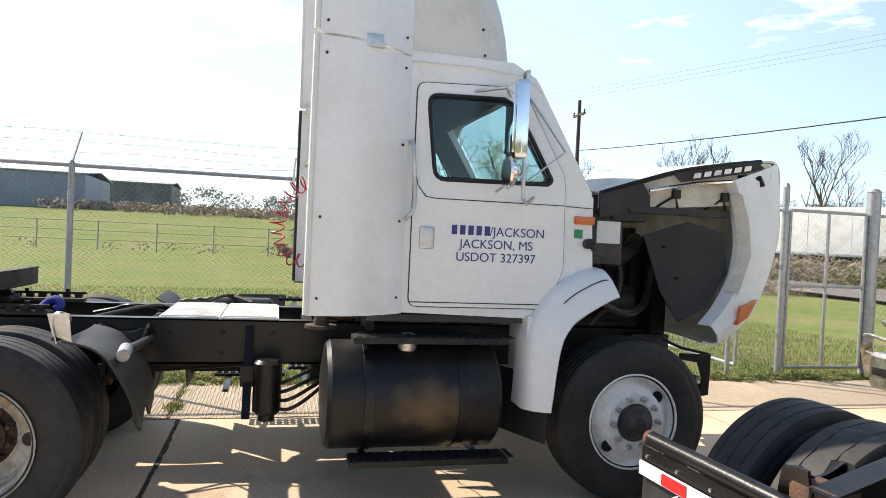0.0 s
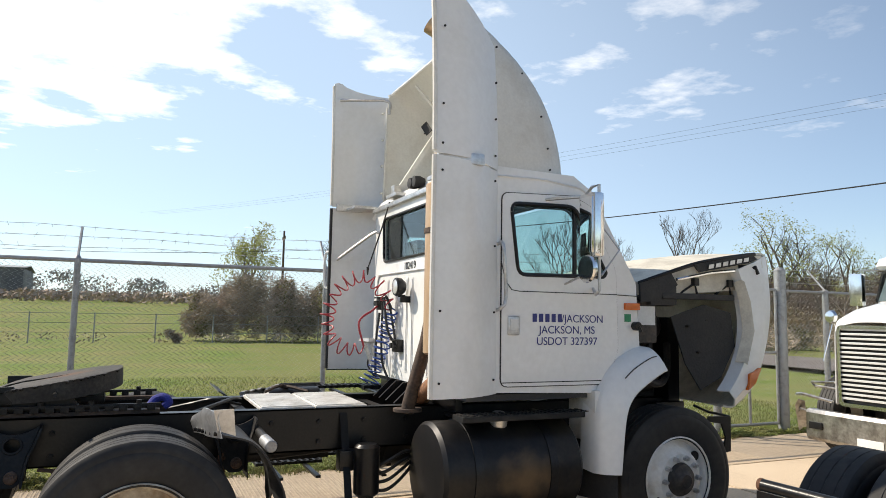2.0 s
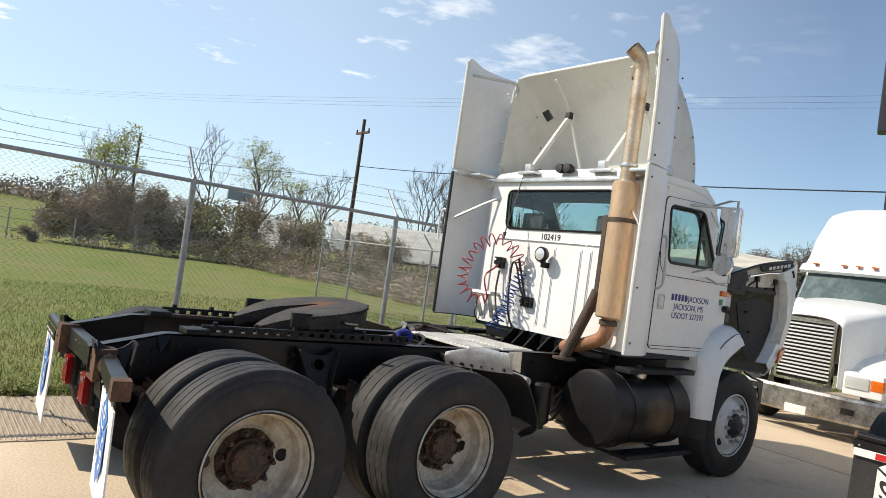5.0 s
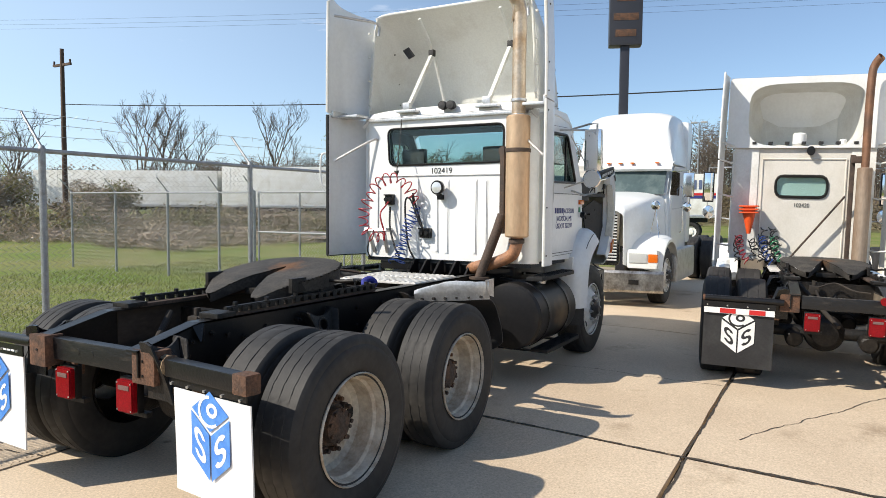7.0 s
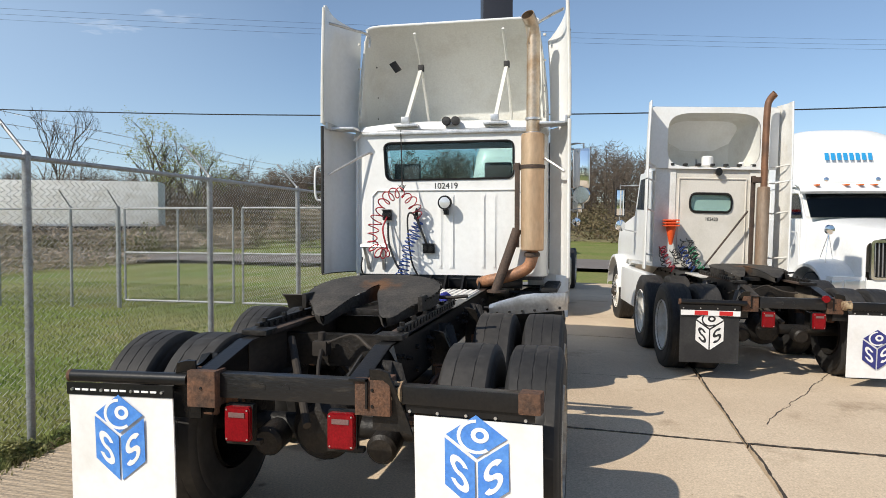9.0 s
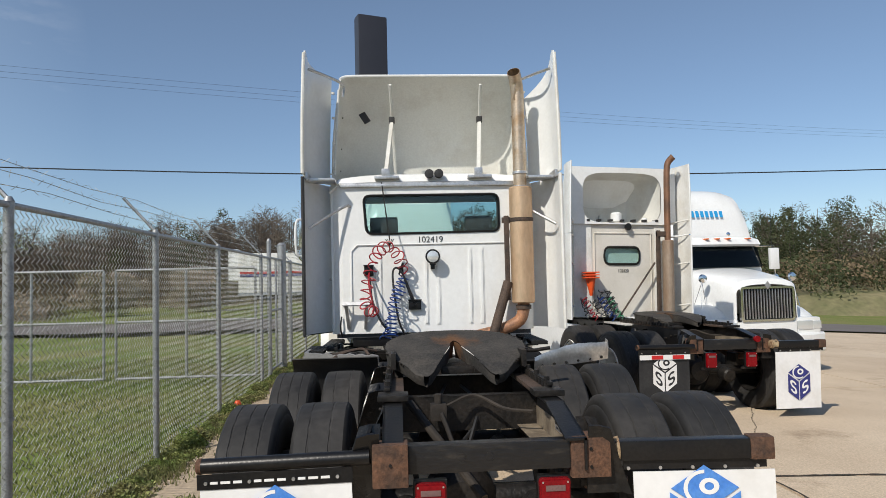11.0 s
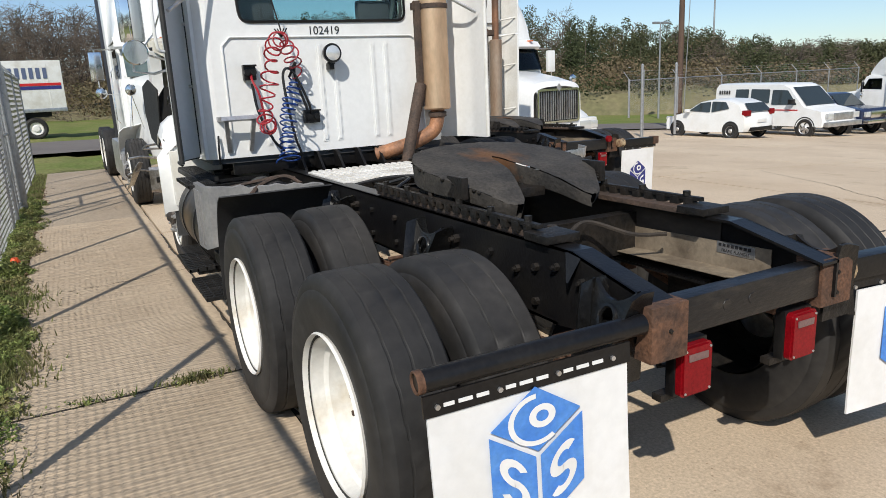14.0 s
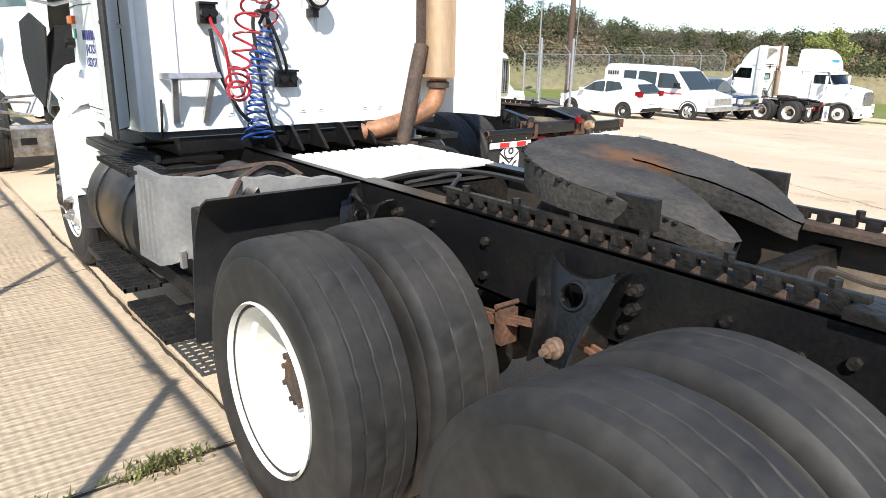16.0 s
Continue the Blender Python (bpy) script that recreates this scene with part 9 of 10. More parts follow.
def passenger_van():
    prof = [(2.70, 0.42), (2.72, 0.62), (2.62, 0.98), (1.75, 1.20), (1.05, 1.92), (0.75, 2.05), (-2.55, 2.10), (-2.72, 1.95), (-2.74, 0.60), (-2.66, 0.40)]
    gl = [[(1.45, 1.24), (0.98, 1.80), (0.30, 1.82), (0.30, 1.24)], [(0.18, 1.30), (0.18, 1.84), (-0.72, 1.86), (-0.72, 1.30)], [(-0.84, 1.30), (-0.84, 1.86), (-1.50, 1.86), (-1.50, 1.30)]]
    v, b, hw = vehicle("passenger_van", "white passenger van with dark side windows, parked by the fence", pose(17.5, -24.1, ground_z(0, -24.1), 0, 0, 178), prof, 2.0, WHITE, (1.85, -1.65), 0.36, gl, ((1.76, 1.21), (1.06, 1.90), 0.85, 0.76), None, taper=0.10, category="van")
    small_things(b, [("grille", ALU, (2.66, 2.735, -0.55, 0.55, 0.66, 0.92), 0.02), ("bumper", ALU, (2.62, 2.82, -0.98, 0.98, 0.42, 0.60), 0.03)] + [("headlight", LENS, (2.62, 2.74, s * 0.60, s * 0.90, 0.70, 0.92), 0.02) for s in (1, -1)] + [("side_stripe", RED, (-2.2, 1.5, s * 1.0, s * 1.006, 1.02, 1.06), 0) for s in (1, -1)] + [("mirror", BLACK, (1.22, 1.38, s * 1.0, s * 1.22, 1.28, 1.46), 0.02) for s in (1, -1)])
    bm = bmesh.new()
    for s in (1, -1):
        bars(bm, 5, 0.62, 0.16, Matrix.Translation((-2.05, s * 0.962, 1.66)) @ pose(0, 0, 0, 90, 0, 0 if s < 0 else 180))
    part("name_bars", bm, DARK_INK, b, "dark bars in place of a name")


def pickup():
    prof = [(2.55, 0.45), (2.58, 0.95), (2.45, 1.08), (1.35, 1.16), (0.75, 1.66), (0.55, 1.72), (-0.35, 1.70), (-0.55, 1.14), (-2.55, 1.14), (-2.58, 0.50)]
    gl = [[(1.10, 1.18), (0.70, 1.60), (-0.25, 1.60), (-0.42, 1.18)]]
    v, b, hw = vehicle("pickup_truck", "dark blue pickup with a chrome grille, parked beside the van", pose(18.2, -27.9, ground_z(0, -27.9), 0, 0, 178), prof, 1.95, NAVY_PAINT, (1.65, -1.70), 0.37, gl, ((1.34, 1.17), (0.78, 1.64), 0.80, 0.70), None, category="pickup")
    small_things(b, [("grille", CHROME, (2.52, 2.60, -0.60, 0.60, 0.70, 0.98), 0.02), ("bumper", CHROME, (2.50, 2.72, -0.96, 0.96, 0.48, 0.64), 0.03)] + [("headlight", LENS, (2.48, 2.60, s * 0.64, s * 0.92, 0.74, 0.96), 0.02) for s in (1, -1)])


hatchback()
passenger_van()
pickup()


# ---- trailers ----
def box_trailer(name, label, m, length, stripe=False, reefer=False, height=2.75, base=1.15):
    t = empty(name, m, label, "trailer", "parked trailers")
    bm = bmesh.new()
    box(bm, -length / 2, length / 2, -1.28, 1.28, base, base + height, 0.03)
    body = part("body", bm, WHITE_OLD, t)
    for k in range(int(length / 1.2)):
        for s in (1, -1):
            bm = bmesh.new()
            x = -length / 2 + 0.6 + k * 1.2
            box(bm, x, x + 0.035, s * 1.28, s * 1.292, base + 0.1, base + height - 0.1)
            part("side_post", bm, WHITE_OLD, body)
    bm = bmesh.new()
    for s in (1, -1):
        box(bm, -length / 2, length / 2, s * 1.25, s * 1.295, base - 0.06, base + 0.10, 0.01)
    part("bottom_rail", bm, ALU, body)
    for k in range(2):
        for s in (1, -1):
            bm = bmesh.new()
            lathe(bm, [(0.0, 0.0), (0.12, 0.0), (0.18, -0.08), (0.29, -0.06), (0.30, 0.0)], (0, 0, 0), 'y', 22)
            wh = part("wheel", bm, RIM_WHITE, t, m=pose(-length / 2 + 1.4 + 1.25 * k, s * 1.22, 0.5, 0, 0, 0 if s > 0 else 180))
            bm = bmesh.new()
            make_tyre(bm, -0.55, -0.01, 0.5, 0.29, 0, 28)
            part("tyre", bm, RUBBER, wh)
    bm = bmesh.new()
    box(bm, -length / 2 + 0.6, length / 2 - 0.8, -0.5, 0.5, base - 0.30, base - 0.06)
    part("underframe", bm, BLACK, t)
    for s in (1, -1):
        bm = bmesh.new()
        box(bm, length / 2 - 2.4, length / 2 - 2.28, s * 0.62, s * 0.74, 0.0, base - 0.05)
        box(bm, length / 2 - 2.48, length / 2 - 2.20, s * 0.54, s * 0.82, -0.02, 0.02)
        part("landing_leg", bm, BLACK, t)
    if stripe:
        for nm, mat, za, zb in (("red_stripe", RED, 1.54, 1.66), ("blue_stripe", NAVY, 1.38, 1.52)):
            for s in (1, -1):
                bm = bmesh.new()
                box(bm, -length / 2 + 0.1, length / 2 - 0.1, s * 1.293, s * 1.298, base + za - 0.42, base + zb - 0.42)
                part(nm, bm, mat, body)
        bm = bmesh.new()
        for s in (1, -1):
            bars(bm, 9, 2.5, 0.48, Matrix.Translation((-length / 2 + 1.75, s * 1.299, base + 1.44)) @ pose(0, 0, 0, 90, 0, 0 if s < 0 else 180), gap=0.42)
        part("name_bars", bm, NAVY_SIGN, body, "dark blue bars in place of a name")
    if reefer:
        bm = bmesh.new()
        box(bm, length / 2, length / 2 + 0.55, -0.95, 0.95, base + 0.75, base + 2.5, 0.08)
        unit = part("cooling_unit", bm, WHITE, t)
        bm = bmesh.new()
        box(bm, length / 2 + 0.55, length / 2 + 0.565, -0.7, 0.7, base + 1.1, base + 1.9, 0.01)
        part("unit_grille", bm, BLACK, unit)
    return t


NAVY_SIGN = material("dark_blue_sign_paint", (0.10, 0.13, 0.22), 0.5, vary=0.05)
box_trailer("box_trailer", "white refrigerated trailer with red and blue stripes across the road", pose(37.0, 5.5, -0.05, 0, 0, 97), 7.4, True, True, 2.25, 1.30)
box_trailer("box_trailer", "white box trailer standing behind the brush", pose(30.2, 40.3, -0.1, 0, 0, -65), 13.4, height=2.45, base=1.65)
box_trailer("box_trailer", "white box trailer parked nose to tail beyond the fence", pose(35.1, 29.9, -0.1, 0, 0, -65), 9.0, height=2.75, base=1.65)
box_trailer("box_trailer", "white box trailer half hidden by brush", pose(26.0, 55.0, -0.1, 0, 0, -62), 6.5, height=2.5, base=1.2)


# ---- poles, wires, signs ----
def utility_pole(x, y, h, label, transformers=False):
    z0 = lawn_z(x, y) - 0.2
    p = empty("utility_pole", pose(x, y, z0), label, "utility pole", "utility poles")
    bm = bmesh.new()
    cyl(bm, (0, 0, 0), (0, 0, h), 0.15, 0.10, n=14)
    part("pole", bm, WOOD, p)
    if transformers:
        for s, zz in ((1, h - 2.6), (-1, h - 2.7)):
            bm = bmesh.new()
            cyl(bm, (0.0, s * 0.34, zz), (0, s * 0.34, zz + 0.62), 0.17, n=18, bevel=0.03)
            part("transformer", bm, LABEL_WHITE, p)
        bm = bmesh.new()
        box(bm, -0.62, -0.2, -0.75, -0.35, h - 4.0, h - 3.55, 0.03)
        part("flood_light", bm, GALV, p)
        bm = bmesh.new()
        tube(bm, [(0, -0.1, h - 4.4), (-0.2, -0.35, h - 4.3), (-0.35, -0.5, h - 4.0)], 0.03, 6)
        part("light_arm", bm, GALV, p)
        bm = bmesh.new()
        tube(bm, curve_pts([(-0.15, -0.1, h - 2.0), (-0.28, -0.18, h * 0.6), (-0.10, -0.30, h * 0.35), (-0.17, -0.1, 0.3)], 6), 0.02, 5)
        part("ground_wire", bm, GALV, p)
    else:
        bm = bmesh.new()
        box(bm, -0.06, 0.06, -0.75, 0.75, h - 0.9, h - 0.78)
        for k in (-0.7, 0.0, 0.7):
            cyl(bm, (0, k, h - 0.78), (0, k, h - 0.6), 0.05, n=8)
        part("crossarm", bm, WOOD, p)
    return p


def cable(name, a, b, sag, r, label, n=24):
    a, b = Vector(a), Vector(b)
    pts = [a.lerp(b, t) - Vector((0, 0, sag * 4 * t * (1 - t))) for t in np.linspace(0, 1, n)]
    bm = bmesh.new()
    tube(bm, pts, r, 5)
    tagged(part(name, bm, CABLE), label, "cable", "overhead cables")


utility_pole(20.3, 32.6, 10.1, "dark wooden utility pole beyond the field")
utility_pole(16.0, 68.7, 9.6, "thin wooden utility pole far over the field")
utility_pole(22.5, -23.6, 10.6, "dark wooden utility pole with grey transformers by the entrance", True)
cable("overhead_cable", (20.3, 32.6, 6.95), (22.5, -23.6, 5.7), 0.75, 0.022, "thick black overhead cable crossing the yard front")
cable("overhead_cable", (22.5, -23.6, 7.9), (14.0, -70.0, 9.0), 1.0, 0.02, "black overhead cable running along the road")
cable("overhead_cable", (20.3, 32.6, 6.2), (-20.0, 60.0, 7.0), 1.0, 0.014, "thin overhead cable over the far field")
cable("overhead_cable", (20.3, 32.6, 6.3), (14.5, 38.5, 3.2), 0.1, 0.014, "thin guy cable from the far pole")
for x, y in ((182.0, -210.0),):
    bm = bmesh.new()
    cyl(bm, (x, y, -1.0), (x, y, 42.0), 0.4, 0.2, n=10)
    cyl(bm, (x - 4, y + 1, 39.0), (x + 4, y + 5, 39.0), 0.15, n=6)
    tagged(part("transmission_pole", bm, GALV), "tall slim steel transmission pole far beyond the woods", "pole", "transmission poles")
for k in range(3):
    cable("transmission_wire", (5.0 - 3 + 3 * k, 278.0, 39.0), (182.0 - 3 + 3 * k, -210.0, 39.0), 9.0, 0.014, "faint high transmission wire against the sky", 50)


def tall_sign(x, y):
    p = empty("sign_pole", pose(x, y, -0.1), "tall dark sign on a square steel post", "sign")
    bm = bmesh.new()
    box(bm, -0.11, 0.11, -0.11, 0.11, 0, 5.6, 0.02)
    part("pole", bm, SIGN_DARK, p)
    bm = bmesh.new()
    box(bm, -0.2, 0.2, -0.40, 0.40, 5.55, 8.4, 0.06)
    cab = part("sign_box", bm, SIGN_DARK, p)
    bm = bmesh.new()
    for zz, w in ((5.75, 0.5), (6.12, 0.6), (6.55, 0.45)):
        box(bm, -0.208, -0.2, -w / 2, w / 2, zz, zz + 0.16, 0.003)
    part("sign_bars", bm, RUST, cab)
    p.rotation_euler = (0, 0, radians(20))
    p.scale = (0.93, 0.93, 0.99)


tall_sign(14.0, 0.90)


def lamp_post(x, y, h):
    p = empty("street_lamp", pose(x, y, lawn_z(x, y) - 0.1), "slim street lamp with two heads by the road", "street lamp")
    bm = bmesh.new()
    cyl(bm, (0, 0, 0), (0, 0, h), 0.09, 0.05, n=10)
    part("pole", bm, GALV, p)
    for s in (1, -1):
        bm = bmesh.new()
        box(bm, -0.15, 0.15, s * 0.15, s * 0.75, h - 0.05, h + 0.12, 0.03)
        part("lamp_head", bm, GALV, p)


lamp_post(40.5, -40.5, 7.6)
lamp_post(68.0, 8.0, 10.0)


# ---- road beyond the yard ----
def road_strip():
    xs = [23.0, 25.0, 27.5, 30.0]
    ys = [-250, -120, -60] + list(range(-40, 60, 4)) + [80, 150, 300]
    tagged(grid_mesh("road", xs, ys, lambda x, y: lawn_z(x, y) + 0.16, ROAD), "worn tan-grey road beyond the yard", "road", kind="structure")


road_strip()


def shed(name, x, y, w, d, h, rz, label, mat):
    b = empty(name, pose(x, y, lawn_z(x, y) - 0.3, 0, 0, rz), label, "building")
    bm = bmesh.new()
    box(bm, -w / 2, w / 2, -d / 2, d / 2, 0, h, 0.05)
    wall = part("wall", bm, mat, b)
    bm = bmesh.new()
    sheet(bm, [(-w / 2 - 0.3, -d / 2 - 0.3, h), (w / 2 + 0.3, -d / 2 - 0.3, h), (w / 2 + 0.3, 0, h + 0.8), (-w / 2 - 0.3, 0, h + 0.8)], thick=(0, 0, 0.12))
    sheet(bm, [(-w / 2 - 0.3, d / 2 + 0.3, h), (w / 2 + 0.3, d / 2 + 0.3, h), (w / 2 + 0.3, 0, h + 0.8), (-w / 2 - 0.3, 0, h + 0.8)], thick=(0, 0, 0.12))
    part("roof", bm, GALV, b)
    for k in range(int(w / 4)):
        bm = bmesh.new()
        x0 = -w / 2 + 1 + k * 4
        box(bm, x0, x0 + 0.25, -d / 2 - 0.06, -d / 2, 0, h)
        part("wall_post", bm, mat, wall)
    return b


SHED_GREY = material("grey_metal_cladding", (0.27, 0.30, 0.35), 0.6, vary=0.08, scale=0.3, bscale=3, second=(0.22, 0.24, 0.28))
SHED_DARK = material("dark_shed_cladding", (0.13, 0.125, 0.13), 0.7, vary=0.2, scale=0.3, bscale=3, second=(0.22, 0.21, 0.20))
shed("warehouse", -33.0, 100.0, 24, 20, 4.4, 4, "long blue-grey metal warehouse beyond the field", SHED_GREY)
shed("warehouse", -22.5, 143.0, 12, 18, 6.0, 2, "dark open-sided shed beyond the field", SHED_DARK)


def billboard(x, y, h):
    b = empty("billboard", pose(x, y, -0.1, 0, 0, 15), "small grey roadside billboard on one post", "billboard")
    bm = bmesh.new()
    cyl(bm, (0, 0, 0), (0, 0, h), 0.22, n=10)
    part("pole", bm, SIGN_DARK, b)
    bm = bmesh.new()
    box(bm, -3.2, 3.2, -0.2, 0.2, h - 0.1, h + 1.9, 0.05)
    part("panel", bm, SHED_GREY, b)


billboard(54.0, 140.0, 9.5)


# ---- trees and brush ----
def tree_arrays(rng, h, spread, depth, leaves, leaf_size, lean=0.0, trunk=0.03, start=0.25, reach=(0.48, 0.68), taper=0.54, lift=0.30):
    """Branch tubes and leaf cards as plain arrays: trunk and limbs, twigs, leaves."""
    V, F, LV, LF = [], [], [], []

    def limb(p, d, L, r, lev):
        n = 3 if lev < 2 else 2
        q, dd = p.copy(), d.copy()
        k = 5 if lev == 0 else (4 if lev == 1 else 3)
        u = dd.orthogonal().normalized()
        prev = None
        pts = [q.copy()]
        for i in range(n + 1):
            t = i / n
            rr = r * (1 - 0.75 * t)
            v = dd.cross(u).normalized()
            base = len(V)
            for a in range(k):
                an = 2 * math.pi * a / k
                V.append(tuple(q + u * rr * math.cos(an) + v * rr * math.sin(an)))
            if prev is not None:
                for a in range(k):
                    F.append((prev + a, prev + (a + 1) % k, base + (a + 1) % k, base + a))
            prev = base
            dd = (dd + Vector((rng.uniform(-1, 1), rng.uniform(-1, 1), rng.uniform(-0.3, 0.8))) * 0.16).normalized()
            u = (u - dd * u.dot(dd)).normalized()
            q = q + dd * (L / n)
            pts.append(q.copy())
        if lev >= depth:
            for _ in range(leaves):
                c = pts[-1] + Vector((rng.gauss(0, 1), rng.gauss(0, 1), rng.gauss(0, 1))) * L * 0.45
                a = Vector((rng.gauss(0, 1), rng.gauss(0, 1), rng.gauss(0, 1))).normalized() * leaf_size * rng.uniform(0.6, 1.3)
                b = a.orthogonal().normalized() * leaf_size * rng.uniform(0.5, 1.0)
                i0 = len(LV)
                LV.extend([tuple(c - a), tuple(c + b), tuple(c + a), tuple(c - b)])
                LF.append((i0, i0 + 1, i0 + 2, i0 + 3))
            return
        m = rng.randint(3, 5) if lev == 0 else rng.randint(2, 4)
        if lev == 0:
            m += 3
        for j in range(m):
            t = start + (1 - start) * (j + rng.random()) / m if lev == 0 else 0.35 + 0.65 * (j + rng.random()) / m
            i = min(int(t * n), n - 1)
            pp = pts[i].lerp(pts[i + 1], min(1.0, t * n - i))
            az = rng.uniform(0, 2 * math.pi)
            out = Vector((math.cos(az), math.sin(az), 0.0))
            nd = (dd * 0.75 + out * spread + Vector((0, 0, lift))).normalized()
            limb(pp, nd, L * rng.uniform(*reach) * (1.05 - 0.3 * t), r * taper, lev + 1)

    limb(Vector((0, 0, -0.2)), Vector((lean, 0, 1)).normalized(), h * 0.62, h * trunk * 0.6, 0)
    return V, F, LV, LF


def make_tree(name, label, x, y, h, seed, leaf=None, leaves=0, leaf_size=0.1, spread=0.75, depth=3, start=0.25, **shape):
    rng = random.Random(seed)
    V, F, LV, LF = tree_arrays(rng, h, spread, depth, leaves, leaf_size, start=start, **shape)
    t = empty(name, pose(x, y, lawn_z(x, y) - 0.1), label, "tree", "trees")
    me = bpy.data.meshes.new("trunk")
    me.from_pydata(V, [], F)
    mesh_part("trunk", me, BARK, t)
    if LV:
        me = bpy.data.meshes.new("crown")
        me.from_pydata(LV, [], LF)
        mesh_part("crown", me, leaf, t, "", False)
    return t


BARE = "leafless grey-brown tree with a fine twig crown"
GREENING = "slender tree just coming into yellow-green leaf"
for i, (x, y, h) in enumerate(((36.5, 48.5, 11.3), (43.5, 53.0, 12.3), (27.0, 52.0, 9.5), (43.0, 38.5, 11.2), (45.0, 52.0, 10.0), (49.5, 30.8, 9.2), (79.0, 33.0, 10.0), (20.0, 58.0, 11.0), (66.0, 47.0, 10.5), (11.5, 62.0, 8.5))):
    make_tree("bare_tree", BARE, x, y, h, 20 + i, None, 0, 0.07, 0.62, 6 if h > 11 else 5, trunk=0.021, reach=(0.54, 0.74), taper=0.58, lift=0.42)
for i, (x, y, h) in enumerate(((22.0, 51.0, 10.0), (46.3, 32.6, 10.6), (9.0, 47.0, 8.0), (33.0, 66.0, 10.0), (58.0, 36.0, 10.0), (22.8, -51.3, 6.2))):
    make_tree("greening_tree", GREENING, x, y, h, 50 + i, LEAF_SPRING, 40, 0.075, 0.70, 3)


def foliage_blob(rng, LV, LF, c, rx, rz, n, size, slim=False):
    """Leaf blades over a lumpy crown, or twigs pointing outwards where slim."""
    for _ in range(n):
        d = Vector((rng.gauss(0, 1), rng.gauss(0, 1), rng.gauss(0, 1))).normalized()
        r = rng.uniform(0.55, 1.0)
        p = Vector((c[0] + d.x * rx * r, c[1] + d.y * rx * r, c[2] + d.z * rz * r))
        if slim:
            a = Vector((rng.gauss(0, 0.6) + d.x * 0.6, rng.gauss(0, 0.6) + d.y * 0.6, rng.uniform(-0.15, 0.95))).normalized() * size * rng.uniform(0.8, 2.0)
            b = a.cross(Vector((rng.gauss(0, 1), rng.gauss(0, 1), 0.2))).normalized() * size * rng.uniform(0.06, 0.14)
        else:
            nn = (d + 0.5 * Vector((rng.gauss(0, 1), rng.gauss(0, 1), rng.gauss(0.3, 1)))).normalized()
            a = nn.orthogonal().normalized() * size * rng.uniform(0.6, 1.3)
            b = nn.cross(a).normalized() * size * rng.uniform(0.5, 1.0)
        i0 = len(LV)
        LV.extend([tuple(p - a), tuple(p + b), tuple(p + a), tuple(p - b)])
        LF.append((i0, i0 + 1, i0 + 2, i0 + 3))


def stuff(name, label, category, V, F, mat):
    me = bpy.data.meshes.new(name)
    me.from_pydata(V, [], F)
    return tagged(mesh_part(name, me, mat, None, "", False), label, category, kind="stuff")


def brush():
    rng = random.Random(5)
    V, F = [], []
    V2, F2 = [], []
    # thicket in front of the trailers and along the far fence
    for k in range(170):
        t = rng.random()
        x = 12 + 30 * t + rng.gauss(0, 1.2)
        y = 36.0 - 14.0 * t + rng.gauss(0, 1.6)
        h = rng.uniform(0.8, 2.0) if t > 0.3 else rng.uniform(0.9, 2.2)
        if rng.random() < 0.4:
            foliage_blob(rng, V, F, (x, y, h * 0.45), rng.uniform(0.8, 1.6), h * 0.55, 150, 0.10)
        else:
            foliage_blob(rng, V2, F2, (x, y, h * 0.45), rng.uniform(0.8, 1.6), h * 0.5, 170, 0.17, True)
    # taller bushes: greening ones and brown leafless ones
    for (x, y, r, h, green) in ((5.4, 38.6, 1.2, 3.2, 0.3), (6.8, 38.6, 1.5, 4.0, 0.1), (8.4, 38.2, 1.7, 4.4, 0.06), (10.4, 38.0, 1.7, 4.3, 0.06), (11.9, 38.2, 1.4, 4.1, 0.3), (13.4, 37.6, 1.7, 4.3, 0.7), (16.0, 37.5, 1.8, 4.6, 0.75), (19.5, 36.5, 1.9, 3.8, 0.6), (3.9, 35.4, 0.4, 0.7, 0.3), (-13, 36.5, 1.0, 1.8, 0.5), (-20, 36.5, 0.9, 2.0, 0.5), (44, 19, 2.2, 3.2, 0.5), (49, 15, 2.4, 3.6, 0.3), (24.0, 35.0, 2.2, 3.4, 0.2)):
        for j in range(int(11 * r)):
            c = (x + rng.gauss(0, r * 0.4), y + rng.gauss(0, r * 0.35), h * rng.uniform(0.18, 0.74))
            if rng.random() < green:
                foliage_blob(rng, V, F, c, r * 0.42, h * 0.22, 150, 0.085)
            else:
                foliage_blob(rng, V2, F2, c, r * 0.42, h * 0.24, 340, 0.17, True)
    # rough growth between the lawn and the road
    for k in range(195):
        y = rng.uniform(17.0, 35.0)
        x = rng.uniform(14.5 + 0.9 * math.sin(y * 0.6), 22.6)
        h = rng.uniform(0.35, 0.95)
        if rng.random() < 0.25:
            foliage_blob(rng, V, F, (x, y, h * 0.35), rng.uniform(0.6, 1.0), h * 0.5, 90, 0.06)
        else:
            foliage_blob(rng, V2, F2, (x, y, h * 0.4), rng.uniform(0.7, 1.2), h * 0.5, 150, 0.13, True)
    for k in range(60):
        foliage_blob(rng, V2, F2, (-48 + 72 * rng.random(), 36 + rng.gauss(0, 0.4), 0.25), 0.7, 0.3, 30, 0.07)
    stuff("brush", "low green-brown brush along the far fence", "brush", V, F, BUSH)
    stuff("dry_brush", "leafless brown thicket in front of the trailers", "brush", V2, F2, TWIG_BRUSH)


SKYLINE = ((-90, 1.6), (-70, 1.6), (-62, 1.3), (-58, 1.3), (-52, 2.3), (-45, 4.0), (-38, 5.2), (-33, 6.0), (-20, 6.2), (-5, 7.0), (2, 8.0), (9, 7.6), (16, 6.4), (30, 4.6), (52, 3.6))


